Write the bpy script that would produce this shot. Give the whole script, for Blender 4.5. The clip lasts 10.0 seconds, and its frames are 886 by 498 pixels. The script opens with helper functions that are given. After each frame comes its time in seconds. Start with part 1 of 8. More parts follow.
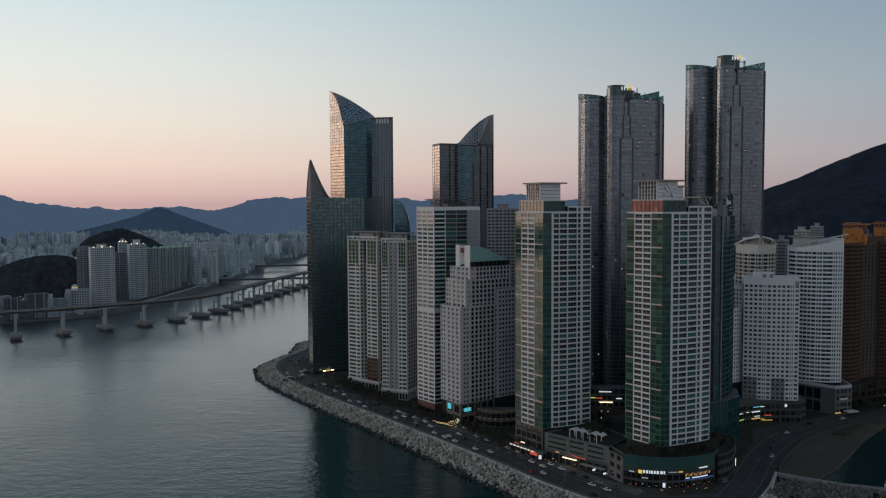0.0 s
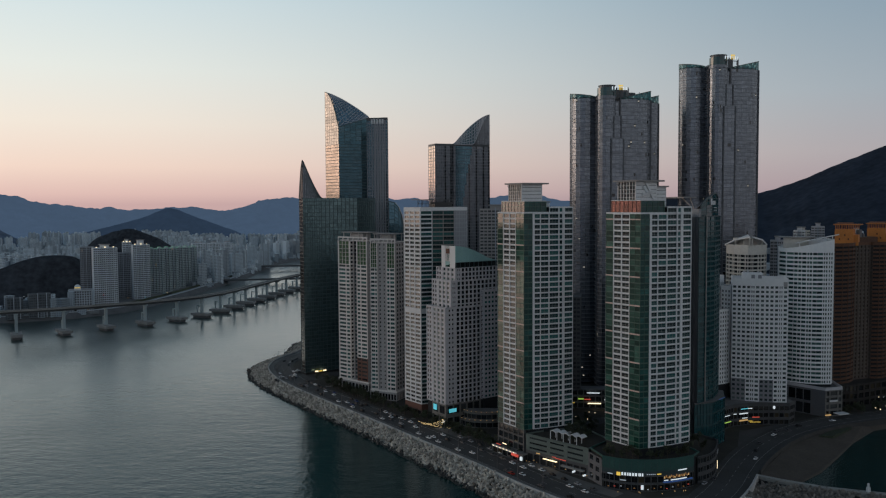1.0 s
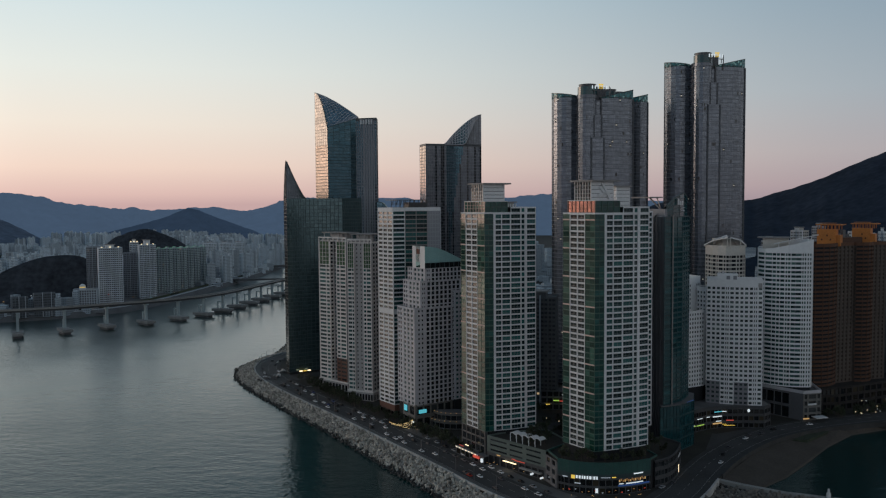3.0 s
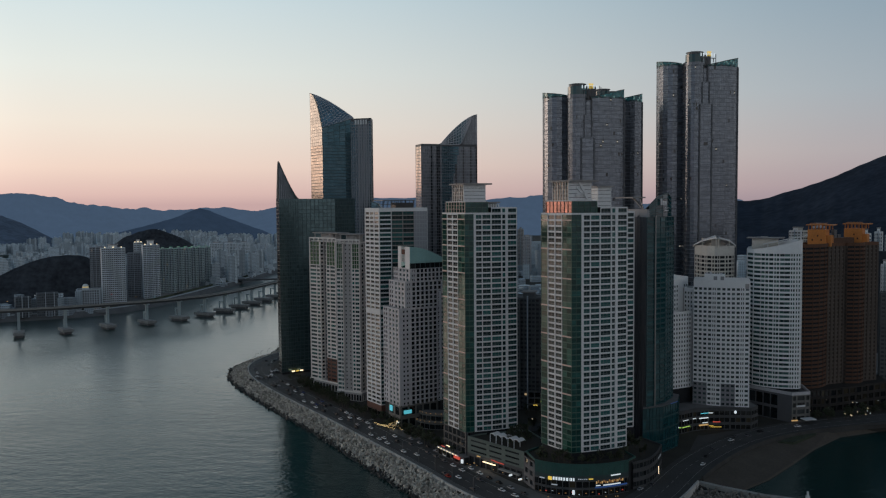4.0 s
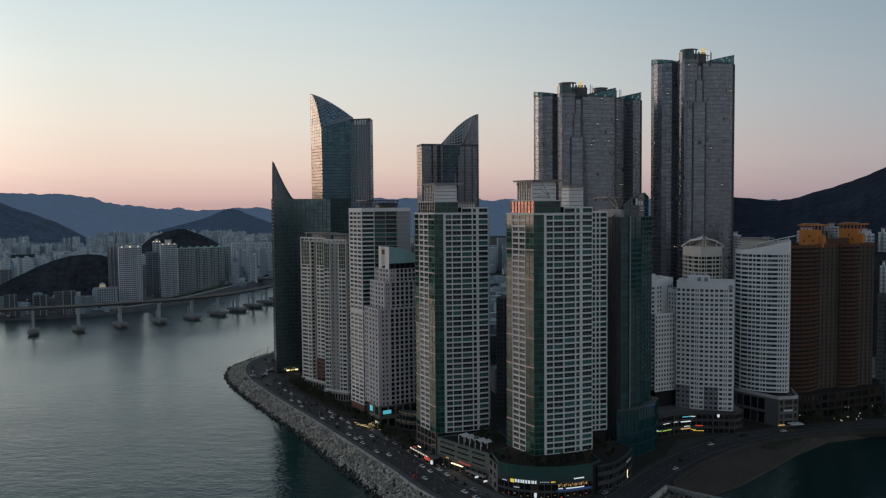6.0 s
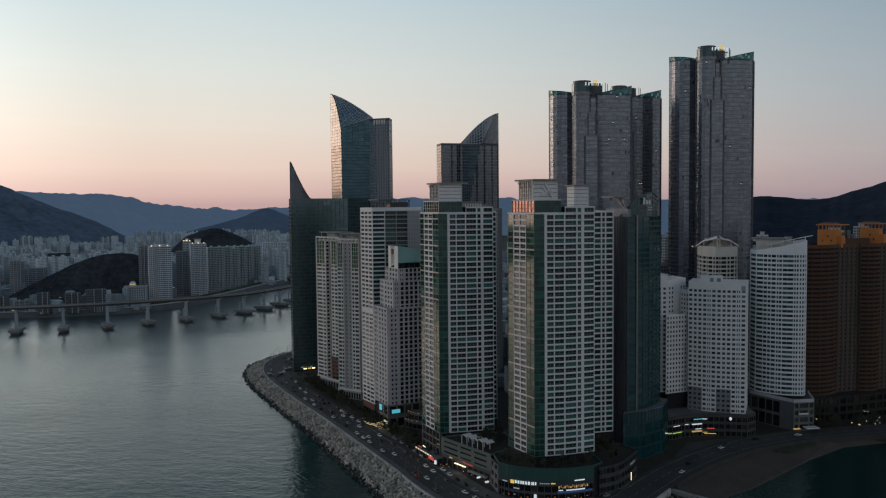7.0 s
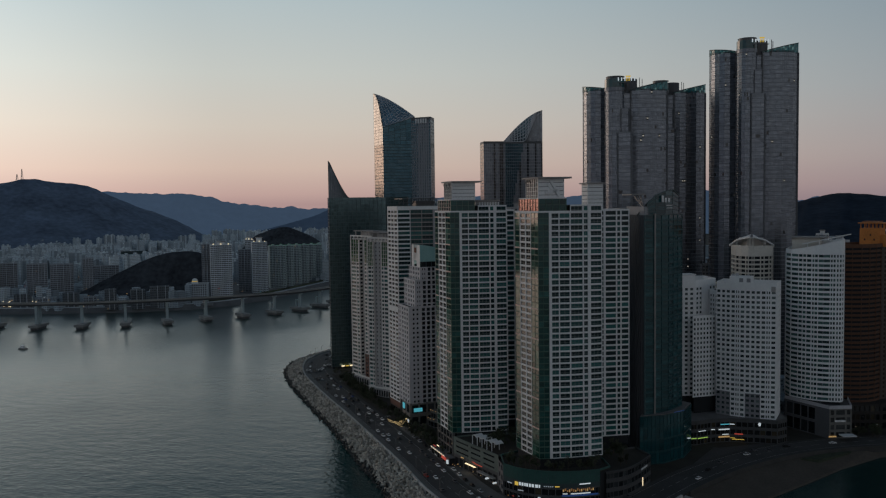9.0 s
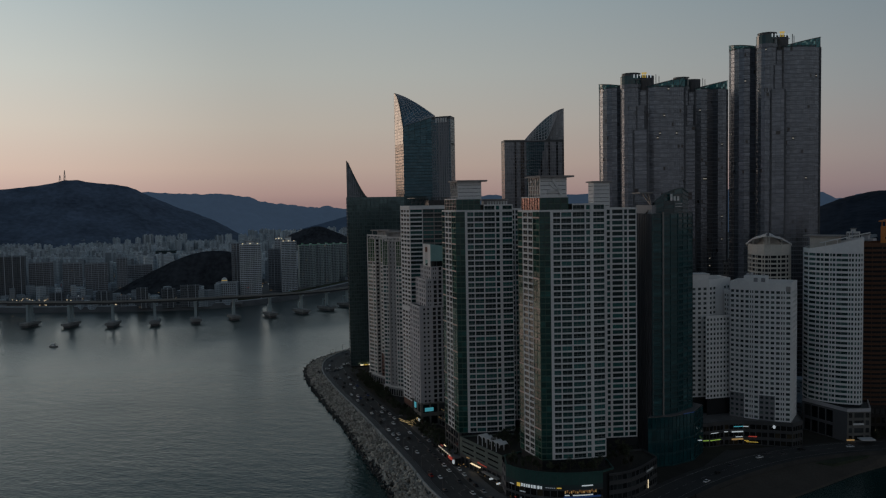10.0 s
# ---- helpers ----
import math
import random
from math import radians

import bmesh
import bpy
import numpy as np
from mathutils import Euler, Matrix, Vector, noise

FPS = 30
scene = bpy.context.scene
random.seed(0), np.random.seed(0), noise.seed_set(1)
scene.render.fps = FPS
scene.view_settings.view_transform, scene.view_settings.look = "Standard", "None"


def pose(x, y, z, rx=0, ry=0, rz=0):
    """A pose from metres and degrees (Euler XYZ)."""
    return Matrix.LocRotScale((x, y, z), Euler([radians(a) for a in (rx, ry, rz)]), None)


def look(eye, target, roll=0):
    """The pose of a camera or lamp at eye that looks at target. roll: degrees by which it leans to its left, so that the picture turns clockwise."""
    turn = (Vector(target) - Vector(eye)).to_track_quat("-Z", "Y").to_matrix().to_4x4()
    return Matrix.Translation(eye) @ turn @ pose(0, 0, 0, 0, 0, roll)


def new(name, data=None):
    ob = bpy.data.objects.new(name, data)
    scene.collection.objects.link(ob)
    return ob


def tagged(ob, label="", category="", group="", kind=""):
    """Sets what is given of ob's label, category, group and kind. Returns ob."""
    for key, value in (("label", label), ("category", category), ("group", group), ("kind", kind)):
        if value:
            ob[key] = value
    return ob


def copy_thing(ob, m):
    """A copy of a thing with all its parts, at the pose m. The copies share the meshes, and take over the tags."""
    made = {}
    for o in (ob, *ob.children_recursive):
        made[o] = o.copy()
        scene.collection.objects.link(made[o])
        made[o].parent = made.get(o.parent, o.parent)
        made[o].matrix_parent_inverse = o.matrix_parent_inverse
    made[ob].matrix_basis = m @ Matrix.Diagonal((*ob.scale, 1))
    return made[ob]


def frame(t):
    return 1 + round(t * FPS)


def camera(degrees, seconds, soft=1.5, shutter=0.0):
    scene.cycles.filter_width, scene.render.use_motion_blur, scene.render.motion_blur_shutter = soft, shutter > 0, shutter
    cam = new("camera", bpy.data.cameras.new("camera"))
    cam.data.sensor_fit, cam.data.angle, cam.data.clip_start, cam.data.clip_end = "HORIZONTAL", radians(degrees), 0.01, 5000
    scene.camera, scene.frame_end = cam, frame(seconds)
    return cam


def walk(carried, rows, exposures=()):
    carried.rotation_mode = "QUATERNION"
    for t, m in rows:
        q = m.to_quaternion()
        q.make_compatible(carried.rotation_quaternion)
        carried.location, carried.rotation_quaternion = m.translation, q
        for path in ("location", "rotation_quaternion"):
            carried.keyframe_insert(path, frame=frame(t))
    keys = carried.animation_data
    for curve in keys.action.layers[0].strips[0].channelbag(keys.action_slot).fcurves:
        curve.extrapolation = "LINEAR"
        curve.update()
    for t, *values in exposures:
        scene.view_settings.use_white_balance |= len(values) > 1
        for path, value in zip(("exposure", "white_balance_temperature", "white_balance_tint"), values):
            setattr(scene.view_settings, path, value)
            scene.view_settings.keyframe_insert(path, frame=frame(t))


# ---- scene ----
cam = camera(55.7, 10.0, soft=1.2)
METRES, EYE, TILT, LEAN, TURN = 205.0, 165.5, -1.35, 0.0, 0.0
ROWS = [
    (0.0, 0.0, 0.0, 0.0, -0.01, -1.8, 0.28),
    (0.5, 0.0502, 0.0025, 0.0005, 0.47, -1.79, 0.31),
    (1.0, 0.1007, 0.0057, 0.0011, 0.96, -1.79, 0.31),
    (1.5, 0.1511, 0.0087, 0.0014, 1.43, -1.8, 0.29),
    (2.0, 0.2007, 0.0124, 0.0014, 1.89, -1.78, 0.32),
    (2.5, 0.2508, 0.0172, 0.0012, 2.37, -1.78, 0.33),
    (4.0, 0.4015, 0.0311, 0.0021, 3.82, -1.78, 0.36),
    (4.5, 0.4515, 0.0374, 0.0016, 4.29, -1.77, 0.37),
    (5.0, 0.5015, 0.044, 0.0015, 4.77, -1.77, 0.36),
    (6.5, 0.6513, 0.0663, 0.001, 7.61, -1.77, 0.33),
    (7.0, 0.7001, 0.0762, 0.0009, 9.0, -1.79, 0.32),
    (7.5, 0.7486, 0.0872, 0.0005, 10.37, -1.81, 0.31),
    (8.0, 0.7965, 0.0994, 0.0004, 11.72, -1.83, 0.33),
    (8.5, 0.8439, 0.1128, 0.0002, 13.06, -1.85, 0.37),
    (9.0, 0.8907, 0.1267, 0.0004, 14.4, -1.86, 0.4),
    (9.5, 0.9369, 0.1423, 0.0006, 15.73, -1.88, 0.46),
    (10.0, 0.9832, 0.1588, 0.0004, 17.06, -1.9, 0.56),
]
EXPOSURES = [(0.0, 0.1), (5.0, 0.06), (6.5, 0.02), (7.5, -0.04), (8.5, -0.26), (9.25, -0.56), (10.0, -0.88)]
walk(cam, [(t, pose(0, 0, EYE, TILT, LEAN, TURN) @ pose(METRES * x, METRES * y, METRES * z, 90 + pitch, roll, yaw)) for t, x, y, z, yaw, pitch, roll in ROWS], EXPOSURES)

# ---- dusk sky and the low sun ----
SUN_AZ = radians(-68)       # measured from +y, towards -x
GLOW_AZ = radians(-58)      # the brightest part of the afterglow
SUN_EL = radians(1.5)
world = bpy.data.worlds.new("dusk_sky")
scene.world = world
world.use_nodes = True
wn, wl = world.node_tree.nodes, world.node_tree.links
wn.clear()


def wnode(kind, **props):
    n = wn.new(kind)
    for k, v in props.items():
        if k == "op":
            n.operation = v
        elif k == "blend":
            n.blend_type = v
    return n


def ramp_fill(node, stops, ease="LINEAR"):
    cr = node.color_ramp
    cr.interpolation = ease
    while len(cr.elements) > 1:
        cr.elements.remove(cr.elements[-1])
    first = True
    for pos, col in stops:
        e = cr.elements[0] if first else cr.elements.new(pos)
        e.position = pos
        e.color = (*col, 1.0)
        first = False


def srgb(r, g, b):
    return tuple(((c / 255) / 12.92) if c / 255 <= 0.04045 else (((c / 255) + 0.055) / 1.055) ** 2.4 for c in (r, g, b))


w_out = wn.new("ShaderNodeOutputWorld")
w_bg = wn.new("ShaderNodeBackground")
w_co = wn.new("ShaderNodeTexCoord")
w_sep = wn.new("ShaderNodeSeparateXYZ")
wl.new(w_co.outputs["Generated"], w_sep.inputs[0])
w_sunny, w_anti, w_back = (wn.new("ShaderNodeValToRGB") for _ in range(3))
# heights are sines of the elevation
ramp_fill(w_sunny, [(p, tuple(1.09 * v for v in c)) for p, c in [(0.0, srgb(198, 164, 160)), (0.012, srgb(217, 183, 174)), (0.042, srgb(235, 209, 193)), (0.09, srgb(235, 224, 210)),
                    (0.15, srgb(225, 228, 221)), (0.24, srgb(203, 219, 223)), (0.42, srgb(142, 166, 182)), (0.6, srgb(92, 114, 132)), (1.0, srgb(60, 78, 96))]])
ramp_fill(w_anti, [(p, tuple(1.05 * v for v in c)) for p, c in [(0.0, srgb(148, 136, 146)), (0.018, srgb(160, 147, 153)), (0.054, srgb(165, 160, 164)), (0.12, srgb(153, 164, 173)),
                   (0.24, srgb(126, 149, 166)), (0.42, srgb(100, 122, 140)), (0.6, srgb(78, 98, 116)), (1.0, srgb(60, 78, 96))]])
ramp_fill(w_back, [(p, tuple(0.93 * v for v in c)) for p, c in [(0.0, srgb(166, 163, 170)), (0.05, srgb(182, 180, 184)), (0.12, srgb(194, 196, 198)), (0.25, srgb(186, 192, 196)),
                   (0.42, srgb(144, 154, 164)), (0.6, srgb(98, 113, 127)), (1.0, srgb(60, 78, 96))]])
for w_r in (w_sunny, w_anti, w_back):
    wl.new(w_sep.outputs[2], w_r.inputs[0])
w_dot = wnode("ShaderNodeVectorMath", op="DOT_PRODUCT")
w_dot.inputs[1].default_value = (math.sin(GLOW_AZ), math.cos(GLOW_AZ), 0.0)
wl.new(w_co.outputs["Generated"], w_dot.inputs[0])
w_fac, w_fac2 = wnode("ShaderNodeMapRange"), wnode("ShaderNodeMapRange")
for w_m, lo_, hi_ in ((w_fac, -0.02, 1.04), (w_fac2, -0.05, -0.6)):
    w_m.interpolation_type = "SMOOTHSTEP"
    w_m.inputs[1].default_value, w_m.inputs[2].default_value = lo_, hi_
    wl.new(w_dot.outputs["Value"], w_m.inputs[0])
w_far = wn.new("ShaderNodeMixRGB")
wl.new(w_fac2.outputs[0], w_far.inputs[0])
wl.new(w_anti.outputs[0], w_far.inputs[1])
wl.new(w_back.outputs[0], w_far.inputs[2])
w_mix = wn.new("ShaderNodeMixRGB")
wl.new(w_fac.outputs[0], w_mix.inputs[0])
wl.new(w_far.outputs[0], w_mix.inputs[1])
wl.new(w_sunny.outputs[0], w_mix.inputs[2])
w_sky = wn.new("ShaderNodeTexSky")
w_sky.sky_type = "NISHITA"
w_sky.sun_disc = False
w_sky.sun_elevation, w_sky.sun_rotation = SUN_EL, SUN_AZ
w_sky.air_density, w_sky.dust_density = 1.4, 2.5
w_gain = wn.new("ShaderNodeMixRGB")
w_gain.blend_type = "MULTIPLY"
w_gain.inputs[0].default_value = 1.0
w_gain.inputs[2].default_value = (0.1, 0.1, 0.1, 1)
wl.new(w_sky.outputs[0], w_gain.inputs[1])
w_both = wn.new("ShaderNodeMixRGB")
w_both.inputs[0].default_value = 0.04
wl.new(w_mix.outputs[0], w_both.inputs[1])
wl.new(w_gain.outputs[0], w_both.inputs[2])
# the afterglow is strongest close to where the sun went down
w_hot = wnode("ShaderNodeMapRange")
w_hot.interpolation_type = "SMOOTHSTEP"
for w_i, w_v in ((1, 0.86), (2, 1.02), (3, 1.0), (4, 1.45)):
    w_hot.inputs[w_i].default_value = w_v
wl.new(w_dot.outputs["Value"], w_hot.inputs[0])
w_lift = wnode("ShaderNodeVectorMath", op="SCALE")
wl.new(w_both.outputs[0], w_lift.inputs[0])
wl.new(w_hot.outputs[0], w_lift.inputs["Scale"])
wl.new(w_lift.outputs[0], w_bg.inputs[0])
w_bg.inputs[1].default_value = 1.0
wl.new(w_bg.outputs[0], w_out.inputs[0])

sun = new("sun", bpy.data.lights.new("sun", "SUN"))
sun.data.energy, sun.data.angle, sun.data.color = 0.74, radians(28), (1.0, 0.72, 0.54)
sun.matrix_world = look((math.sin(SUN_AZ) * 900, math.cos(SUN_AZ) * 900, 300), (0, 0, 270))

# ---- materials ----
MATS = {}


def material(name, base, rough=0.7, metal=0.0, vary=0.15, scale=0.05, fine=1.2, bump=0.15, spec=0.4, island=0.0, emit=None, power=0.0):
    """A surface with stains at a large scale, grain at a fine one, and relief. scale, fine: features per metre."""
    m = bpy.data.materials.new(name)
    m.use_nodes = True
    nt = m.node_tree
    b = nt.nodes["Principled BSDF"]
    b.inputs["Roughness"].default_value, b.inputs["Metallic"].default_value = rough, metal
    b.inputs["Specular IOR Level"].default_value = spec
    co = nt.nodes.new("ShaderNodeTexCoord")
    big, small = nt.nodes.new("ShaderNodeTexNoise"), nt.nodes.new("ShaderNodeTexNoise")
    for n, s in ((big, scale), (small, fine)):
        n.inputs["Scale"].default_value = s
        n.inputs["Detail"].default_value = 5.0
        nt.links.new(co.outputs["Object"], n.inputs["Vector"])
    add = nt.nodes.new("ShaderNodeMath")
    add.operation = "ADD"
    nt.links.new(big.outputs[0], add.inputs[0])
    nt.links.new(small.outputs[0], add.inputs[1])
    val = nt.nodes.new("ShaderNodeMapRange")
    val.inputs[1].default_value, val.inputs[2].default_value = 0.6, 1.4
    val.inputs[3].default_value, val.inputs[4].default_value = 1 - vary, 1 + vary
    nt.links.new(add.outputs[0], val.inputs[0])
    last = val.outputs[0]
    if island:
        geo = nt.nodes.new("ShaderNodeNewGeometry")
        obi = nt.nodes.new("ShaderNodeObjectInfo")
        su = nt.nodes.new("ShaderNodeMath")
        su.operation = "ADD"
        nt.links.new(geo.outputs["Random Per Island"], su.inputs[0])
        nt.links.new(obi.outputs["Random"], su.inputs[1])
        fr = nt.nodes.new("ShaderNodeMath")
        fr.operation = "FRACT"
        nt.links.new(su.outputs[0], fr.inputs[0])
        iv = nt.nodes.new("ShaderNodeMapRange")
        iv.inputs[3].default_value, iv.inputs[4].default_value = 1 - island, 1 + island
        nt.links.new(fr.outputs[0], iv.inputs[0])
        mu = nt.nodes.new("ShaderNodeMath")
        mu.operation = "MULTIPLY"
        nt.links.new(last, mu.inputs[0])
        nt.links.new(iv.outputs[0], mu.inputs[1])
        last = mu.outputs[0]
    tint = nt.nodes.new("ShaderNodeVectorMath")
    tint.operation = "SCALE"
    tint.inputs[0].default_value = base
    nt.links.new(last, tint.inputs["Scale"])
    nt.links.new(tint.outputs[0], b.inputs["Base Color"])
    if bump:
        bp = nt.nodes.new("ShaderNodeBump")
        bp.inputs["Strength"].default_value = bump
        bp.inputs["Distance"].default_value = 0.1
        nt.links.new(small.outputs[0], bp.inputs["Height"])
        nt.links.new(bp.outputs[0], b.inputs["Normal"])
    if emit:
        b.inputs["Emission Color"].default_value = (*emit, 1)
        b.inputs["Emission Strength"].default_value = power
    MATS[name] = m
    return m


def glass_material(name, dark, light, rough=0.08, lit=0.0, spec=0.6, share=0.82, glow=(1.0, 0.72, 0.4), power=0.8, wave=0.0, metal=0.0, band=0.0):
    """Window glass over a dim room: each pane its own tone, a few with the lamp on."""
    m = bpy.data.materials.new(name)
    m.use_nodes = True
    nt = m.node_tree
    b = nt.nodes["Principled BSDF"]
    b.inputs["Roughness"].default_value = rough
    b.inputs["Specular IOR Level"].default_value = spec
    b.inputs["Metallic"].default_value = metal
    geo, obi = nt.nodes.new("ShaderNodeNewGeometry"), nt.nodes.new("ShaderNodeObjectInfo")
    su, fr = nt.nodes.new("ShaderNodeMath"), nt.nodes.new("ShaderNodeMath")
    su.operation, fr.operation = "ADD", "FRACT"
    nt.links.new(geo.outputs["Random Per Island"], su.inputs[0])
    nt.links.new(obi.outputs["Random"], su.inputs[1])
    nt.links.new(su.outputs[0], fr.inputs[0])
    cr = nt.nodes.new("ShaderNodeValToRGB")
    mid = tuple(0.6 * a + 0.4 * c for a, c in zip(dark, light))
    ramp_fill(cr, [(0.0, dark), (share * 0.6, tuple(1.5 * c for c in dark)), (share, mid), (1.0, light)])
    nt.links.new(fr.outputs[0], cr.inputs[0])
    co, nz = nt.nodes.new("ShaderNodeTexCoord"), nt.nodes.new("ShaderNodeTexNoise")
    nz.inputs["Scale"].default_value = 0.35
    nt.links.new(co.outputs["Object"], nz.inputs["Vector"])
    mx = nt.nodes.new("ShaderNodeMixRGB")
    mx.blend_type = "MULTIPLY"
    mx.inputs[0].default_value = 0.5
    nt.links.new(cr.outputs[0], mx.inputs[1])
    nt.links.new(nz.outputs[0], mx.inputs[2])
    last = mx
    if band:
        # storeys differ a little in tone
        mp, nb, mr, ml = (nt.nodes.new(k) for k in ("ShaderNodeMapping", "ShaderNodeTexNoise", "ShaderNodeMapRange", "ShaderNodeMixRGB"))
        mp.inputs["Scale"].default_value = (0.02, 0.02, 0.4)
        nb.inputs["Detail"].default_value = 4.0
        mr.inputs[1].default_value, mr.inputs[2].default_value = 0.3, 0.7
        mr.inputs[3].default_value, mr.inputs[4].default_value = 1 - band, 1 + band
        ml.blend_type = "MULTIPLY"
        ml.inputs[0].default_value = 1.0
        nt.links.new(co.outputs["Object"], mp.inputs[0])
        nt.links.new(mp.outputs[0], nb.inputs["Vector"])
        nt.links.new(nb.outputs[0], mr.inputs[0])
        nt.links.new(mx.outputs[0], ml.inputs[1])
        nt.links.new(mr.outputs[0], ml.inputs[2])
        last = ml
    nt.links.new(last.outputs[0], b.inputs["Base Color"])
    if wave:
        bp = nt.nodes.new("ShaderNodeBump")
        bp.inputs["Strength"].default_value, bp.inputs["Distance"].default_value = wave, 0.2
        nt.links.new(nz.outputs[0], bp.inputs["Height"])
        nt.links.new(bp.outputs[0], b.inputs["Normal"])
    if lit:
        mul, fr2 = nt.nodes.new("ShaderNodeMath"), nt.nodes.new("ShaderNodeMath")
        mul.operation, fr2.operation = "MULTIPLY", "FRACT"
        mul.inputs[1].default_value = 37.7
        nt.links.new(fr.outputs[0], mul.inputs[0])
        nt.links.new(mul.outputs[0], fr2.inputs[0])
        gt = nt.nodes.new("ShaderNodeMath")
        gt.operation = "LESS_THAN"
        gt.inputs[1].default_value = lit
        nt.links.new(fr2.outputs[0], gt.inputs[0])
        st = nt.nodes.new("ShaderNodeMath")
        st.operation = "MULTIPLY"
        st.inputs[1].default_value = power
        nt.links.new(gt.outputs[0], st.inputs[0])
        b.inputs["Emission Color"].default_value = (*glow, 1)
        nt.links.new(st.outputs[0], b.inputs["Emission Strength"])
    MATS[name] = m
    return m


material("white_wall", (0.79, 0.785, 0.785), 0.75, vary=0.12, scale=0.03, fine=0.8)
material("hotel_white", (0.90, 0.90, 0.90), 0.7, vary=0.08, scale=0.04, fine=0.7)
material("cream_wall", (0.68, 0.64, 0.58), 0.8, vary=0.12, scale=0.04, fine=0.7)
material("pale_tower", (0.76, 0.72, 0.69), 0.8, vary=0.15, scale=0.03, fine=0.8)
material("taupe_wall", (0.42, 0.40, 0.39), 0.85, vary=0.14, scale=0.04, fine=0.8)
material("bank_stone", (0.13, 0.135, 0.14), 0.9, vary=0.35, scale=0.05)
material("bank_road", (0.24, 0.25, 0.26), 0.85, vary=0.25)
material("stone_grey", (0.54, 0.53, 0.55), 0.8, vary=0.12, scale=0.05, fine=0.8)
# Far-bank walls: aerial haze is put into these colours as a blue-grey tint.
material("far_green_haze", (0.42, 0.50, 0.52), 0.8, vary=0.15)
material("far_white_haze", (0.66, 0.71, 0.76), 0.8, vary=0.15)
material("far_pier_haze", (0.46, 0.51, 0.56), 0.8, vary=0.15)
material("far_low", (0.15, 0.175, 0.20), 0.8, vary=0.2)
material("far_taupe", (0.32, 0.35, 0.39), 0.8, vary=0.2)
material("panel_pale", (0.42, 0.42, 0.44), 0.7, vary=0.12)
material("panel_rib", (0.34, 0.34, 0.36), 0.7, vary=0.15)
material("panel_grey", (0.30, 0.30, 0.32), 0.7, vary=0.1)
material("pink_band", (0.72, 0.54, 0.47), 0.7, vary=0.1)
material("dark_core", (0.02, 0.022, 0.025), 0.9)
material("dim_block", (0.15, 0.155, 0.16), 0.8, vary=0.2, scale=0.05)
material("grey_blank", (0.13, 0.132, 0.14), 0.75, vary=0.15)
material("brown_stone", (0.105, 0.051, 0.031), 0.7, vary=0.3, scale=0.04)
material("brown_base", (0.028, 0.024, 0.022), 0.8, vary=0.3)
material("brown_edge", (0.13, 0.06, 0.034), 0.7, vary=0.3, scale=0.06)
material("rose_frame", (0.24, 0.11, 0.09), 0.5, vary=0.2, scale=0.1)
material("brown_grey", (0.09, 0.07, 0.058), 0.7, vary=0.25, scale=0.05)
material("orange_crown", (0.62, 0.22, 0.05), 0.6, vary=0.2, scale=0.1)
material("copper_green", (0.28, 0.49, 0.48), 0.5, vary=0.15, scale=0.1, fine=1.0)
material("brick_red", (0.16, 0.075, 0.055), 0.85, vary=0.2)
material("roof_grey", (0.16, 0.155, 0.155), 0.9, vary=0.25, scale=0.1)
material("roof_slab", (0.30, 0.28, 0.27), 0.7, vary=0.15)
material("window_frame", (0.20, 0.23, 0.23), 0.5)
material("mullion", (0.10, 0.105, 0.11), 0.45, metal=0.3)
material("mullion_teal", (0.06, 0.09, 0.095), 0.4, metal=0.3)
material("mullion_deep", (0.02, 0.072, 0.08), 0.4, metal=0.2)
# Slope under the tetrapods, near-black so its colour carries the shade of gaps.
material("shaded_core", (0.025, 0.024, 0.023), 0.95, vary=0.4, scale=0.2)
material("mullion_green", (0.06, 0.13, 0.10), 0.5)
material("mullion_pale", (0.30, 0.28, 0.27), 0.45, metal=0.2)
material("zenith_frame", (0.175, 0.19, 0.215), 0.38, metal=0.55, vary=0.2, scale=0.02, bump=0)
material("podium_sage", (0.13, 0.165, 0.15), 0.6, vary=0.2, scale=0.2)
material("podium_panel", (0.035, 0.10, 0.088), 0.45, vary=0.2, scale=0.2)
material("podium_dark", (0.07, 0.072, 0.075), 0.6, vary=0.2, scale=0.2)
material("podium_grey", (0.16, 0.155, 0.145), 0.7, vary=0.2, scale=0.2)
material("asphalt", (0.062, 0.06, 0.06), 0.85, vary=0.45, scale=0.05, fine=1.0)
material("paving", (0.14, 0.135, 0.13), 0.85, vary=0.25, scale=0.1)
material("road_paint", (0.34, 0.34, 0.33), 0.7, vary=0.5, scale=0.4)
material("soil", (0.04, 0.036, 0.03), 0.95, vary=0.4, scale=0.08)
material("sand", (0.085, 0.07, 0.058), 0.95, vary=0.3, scale=0.06, fine=0.7)
material("grass", (0.045, 0.055, 0.035), 0.95, vary=0.4, scale=0.3)
material("concrete", (0.33, 0.32, 0.30), 0.85, vary=0.2, scale=0.1)
material("sea_concrete", (0.44, 0.41, 0.36), 0.9, vary=0.4, scale=0.1, fine=0.9, island=0.45)
material("parapet_concrete", (0.5, 0.49, 0.47), 0.85, vary=0.25, scale=0.1)
# Darker copy of sea_concrete: the harbour corner's dimness is put into its colour.
material("dimmed_concrete", (0.20, 0.18, 0.16), 0.9, vary=0.3, scale=0.1, fine=0.9, island=0.4)
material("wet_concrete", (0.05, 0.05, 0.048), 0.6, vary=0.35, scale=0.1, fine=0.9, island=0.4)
material("bridge_blue", (0.36, 0.43, 0.45), 0.7, vary=0.15)
material("bridge_deck", (0.10, 0.105, 0.11), 0.8, vary=0.2)
material("pile_cap", (0.27, 0.27, 0.265), 0.9, vary=0.3, scale=0.2)
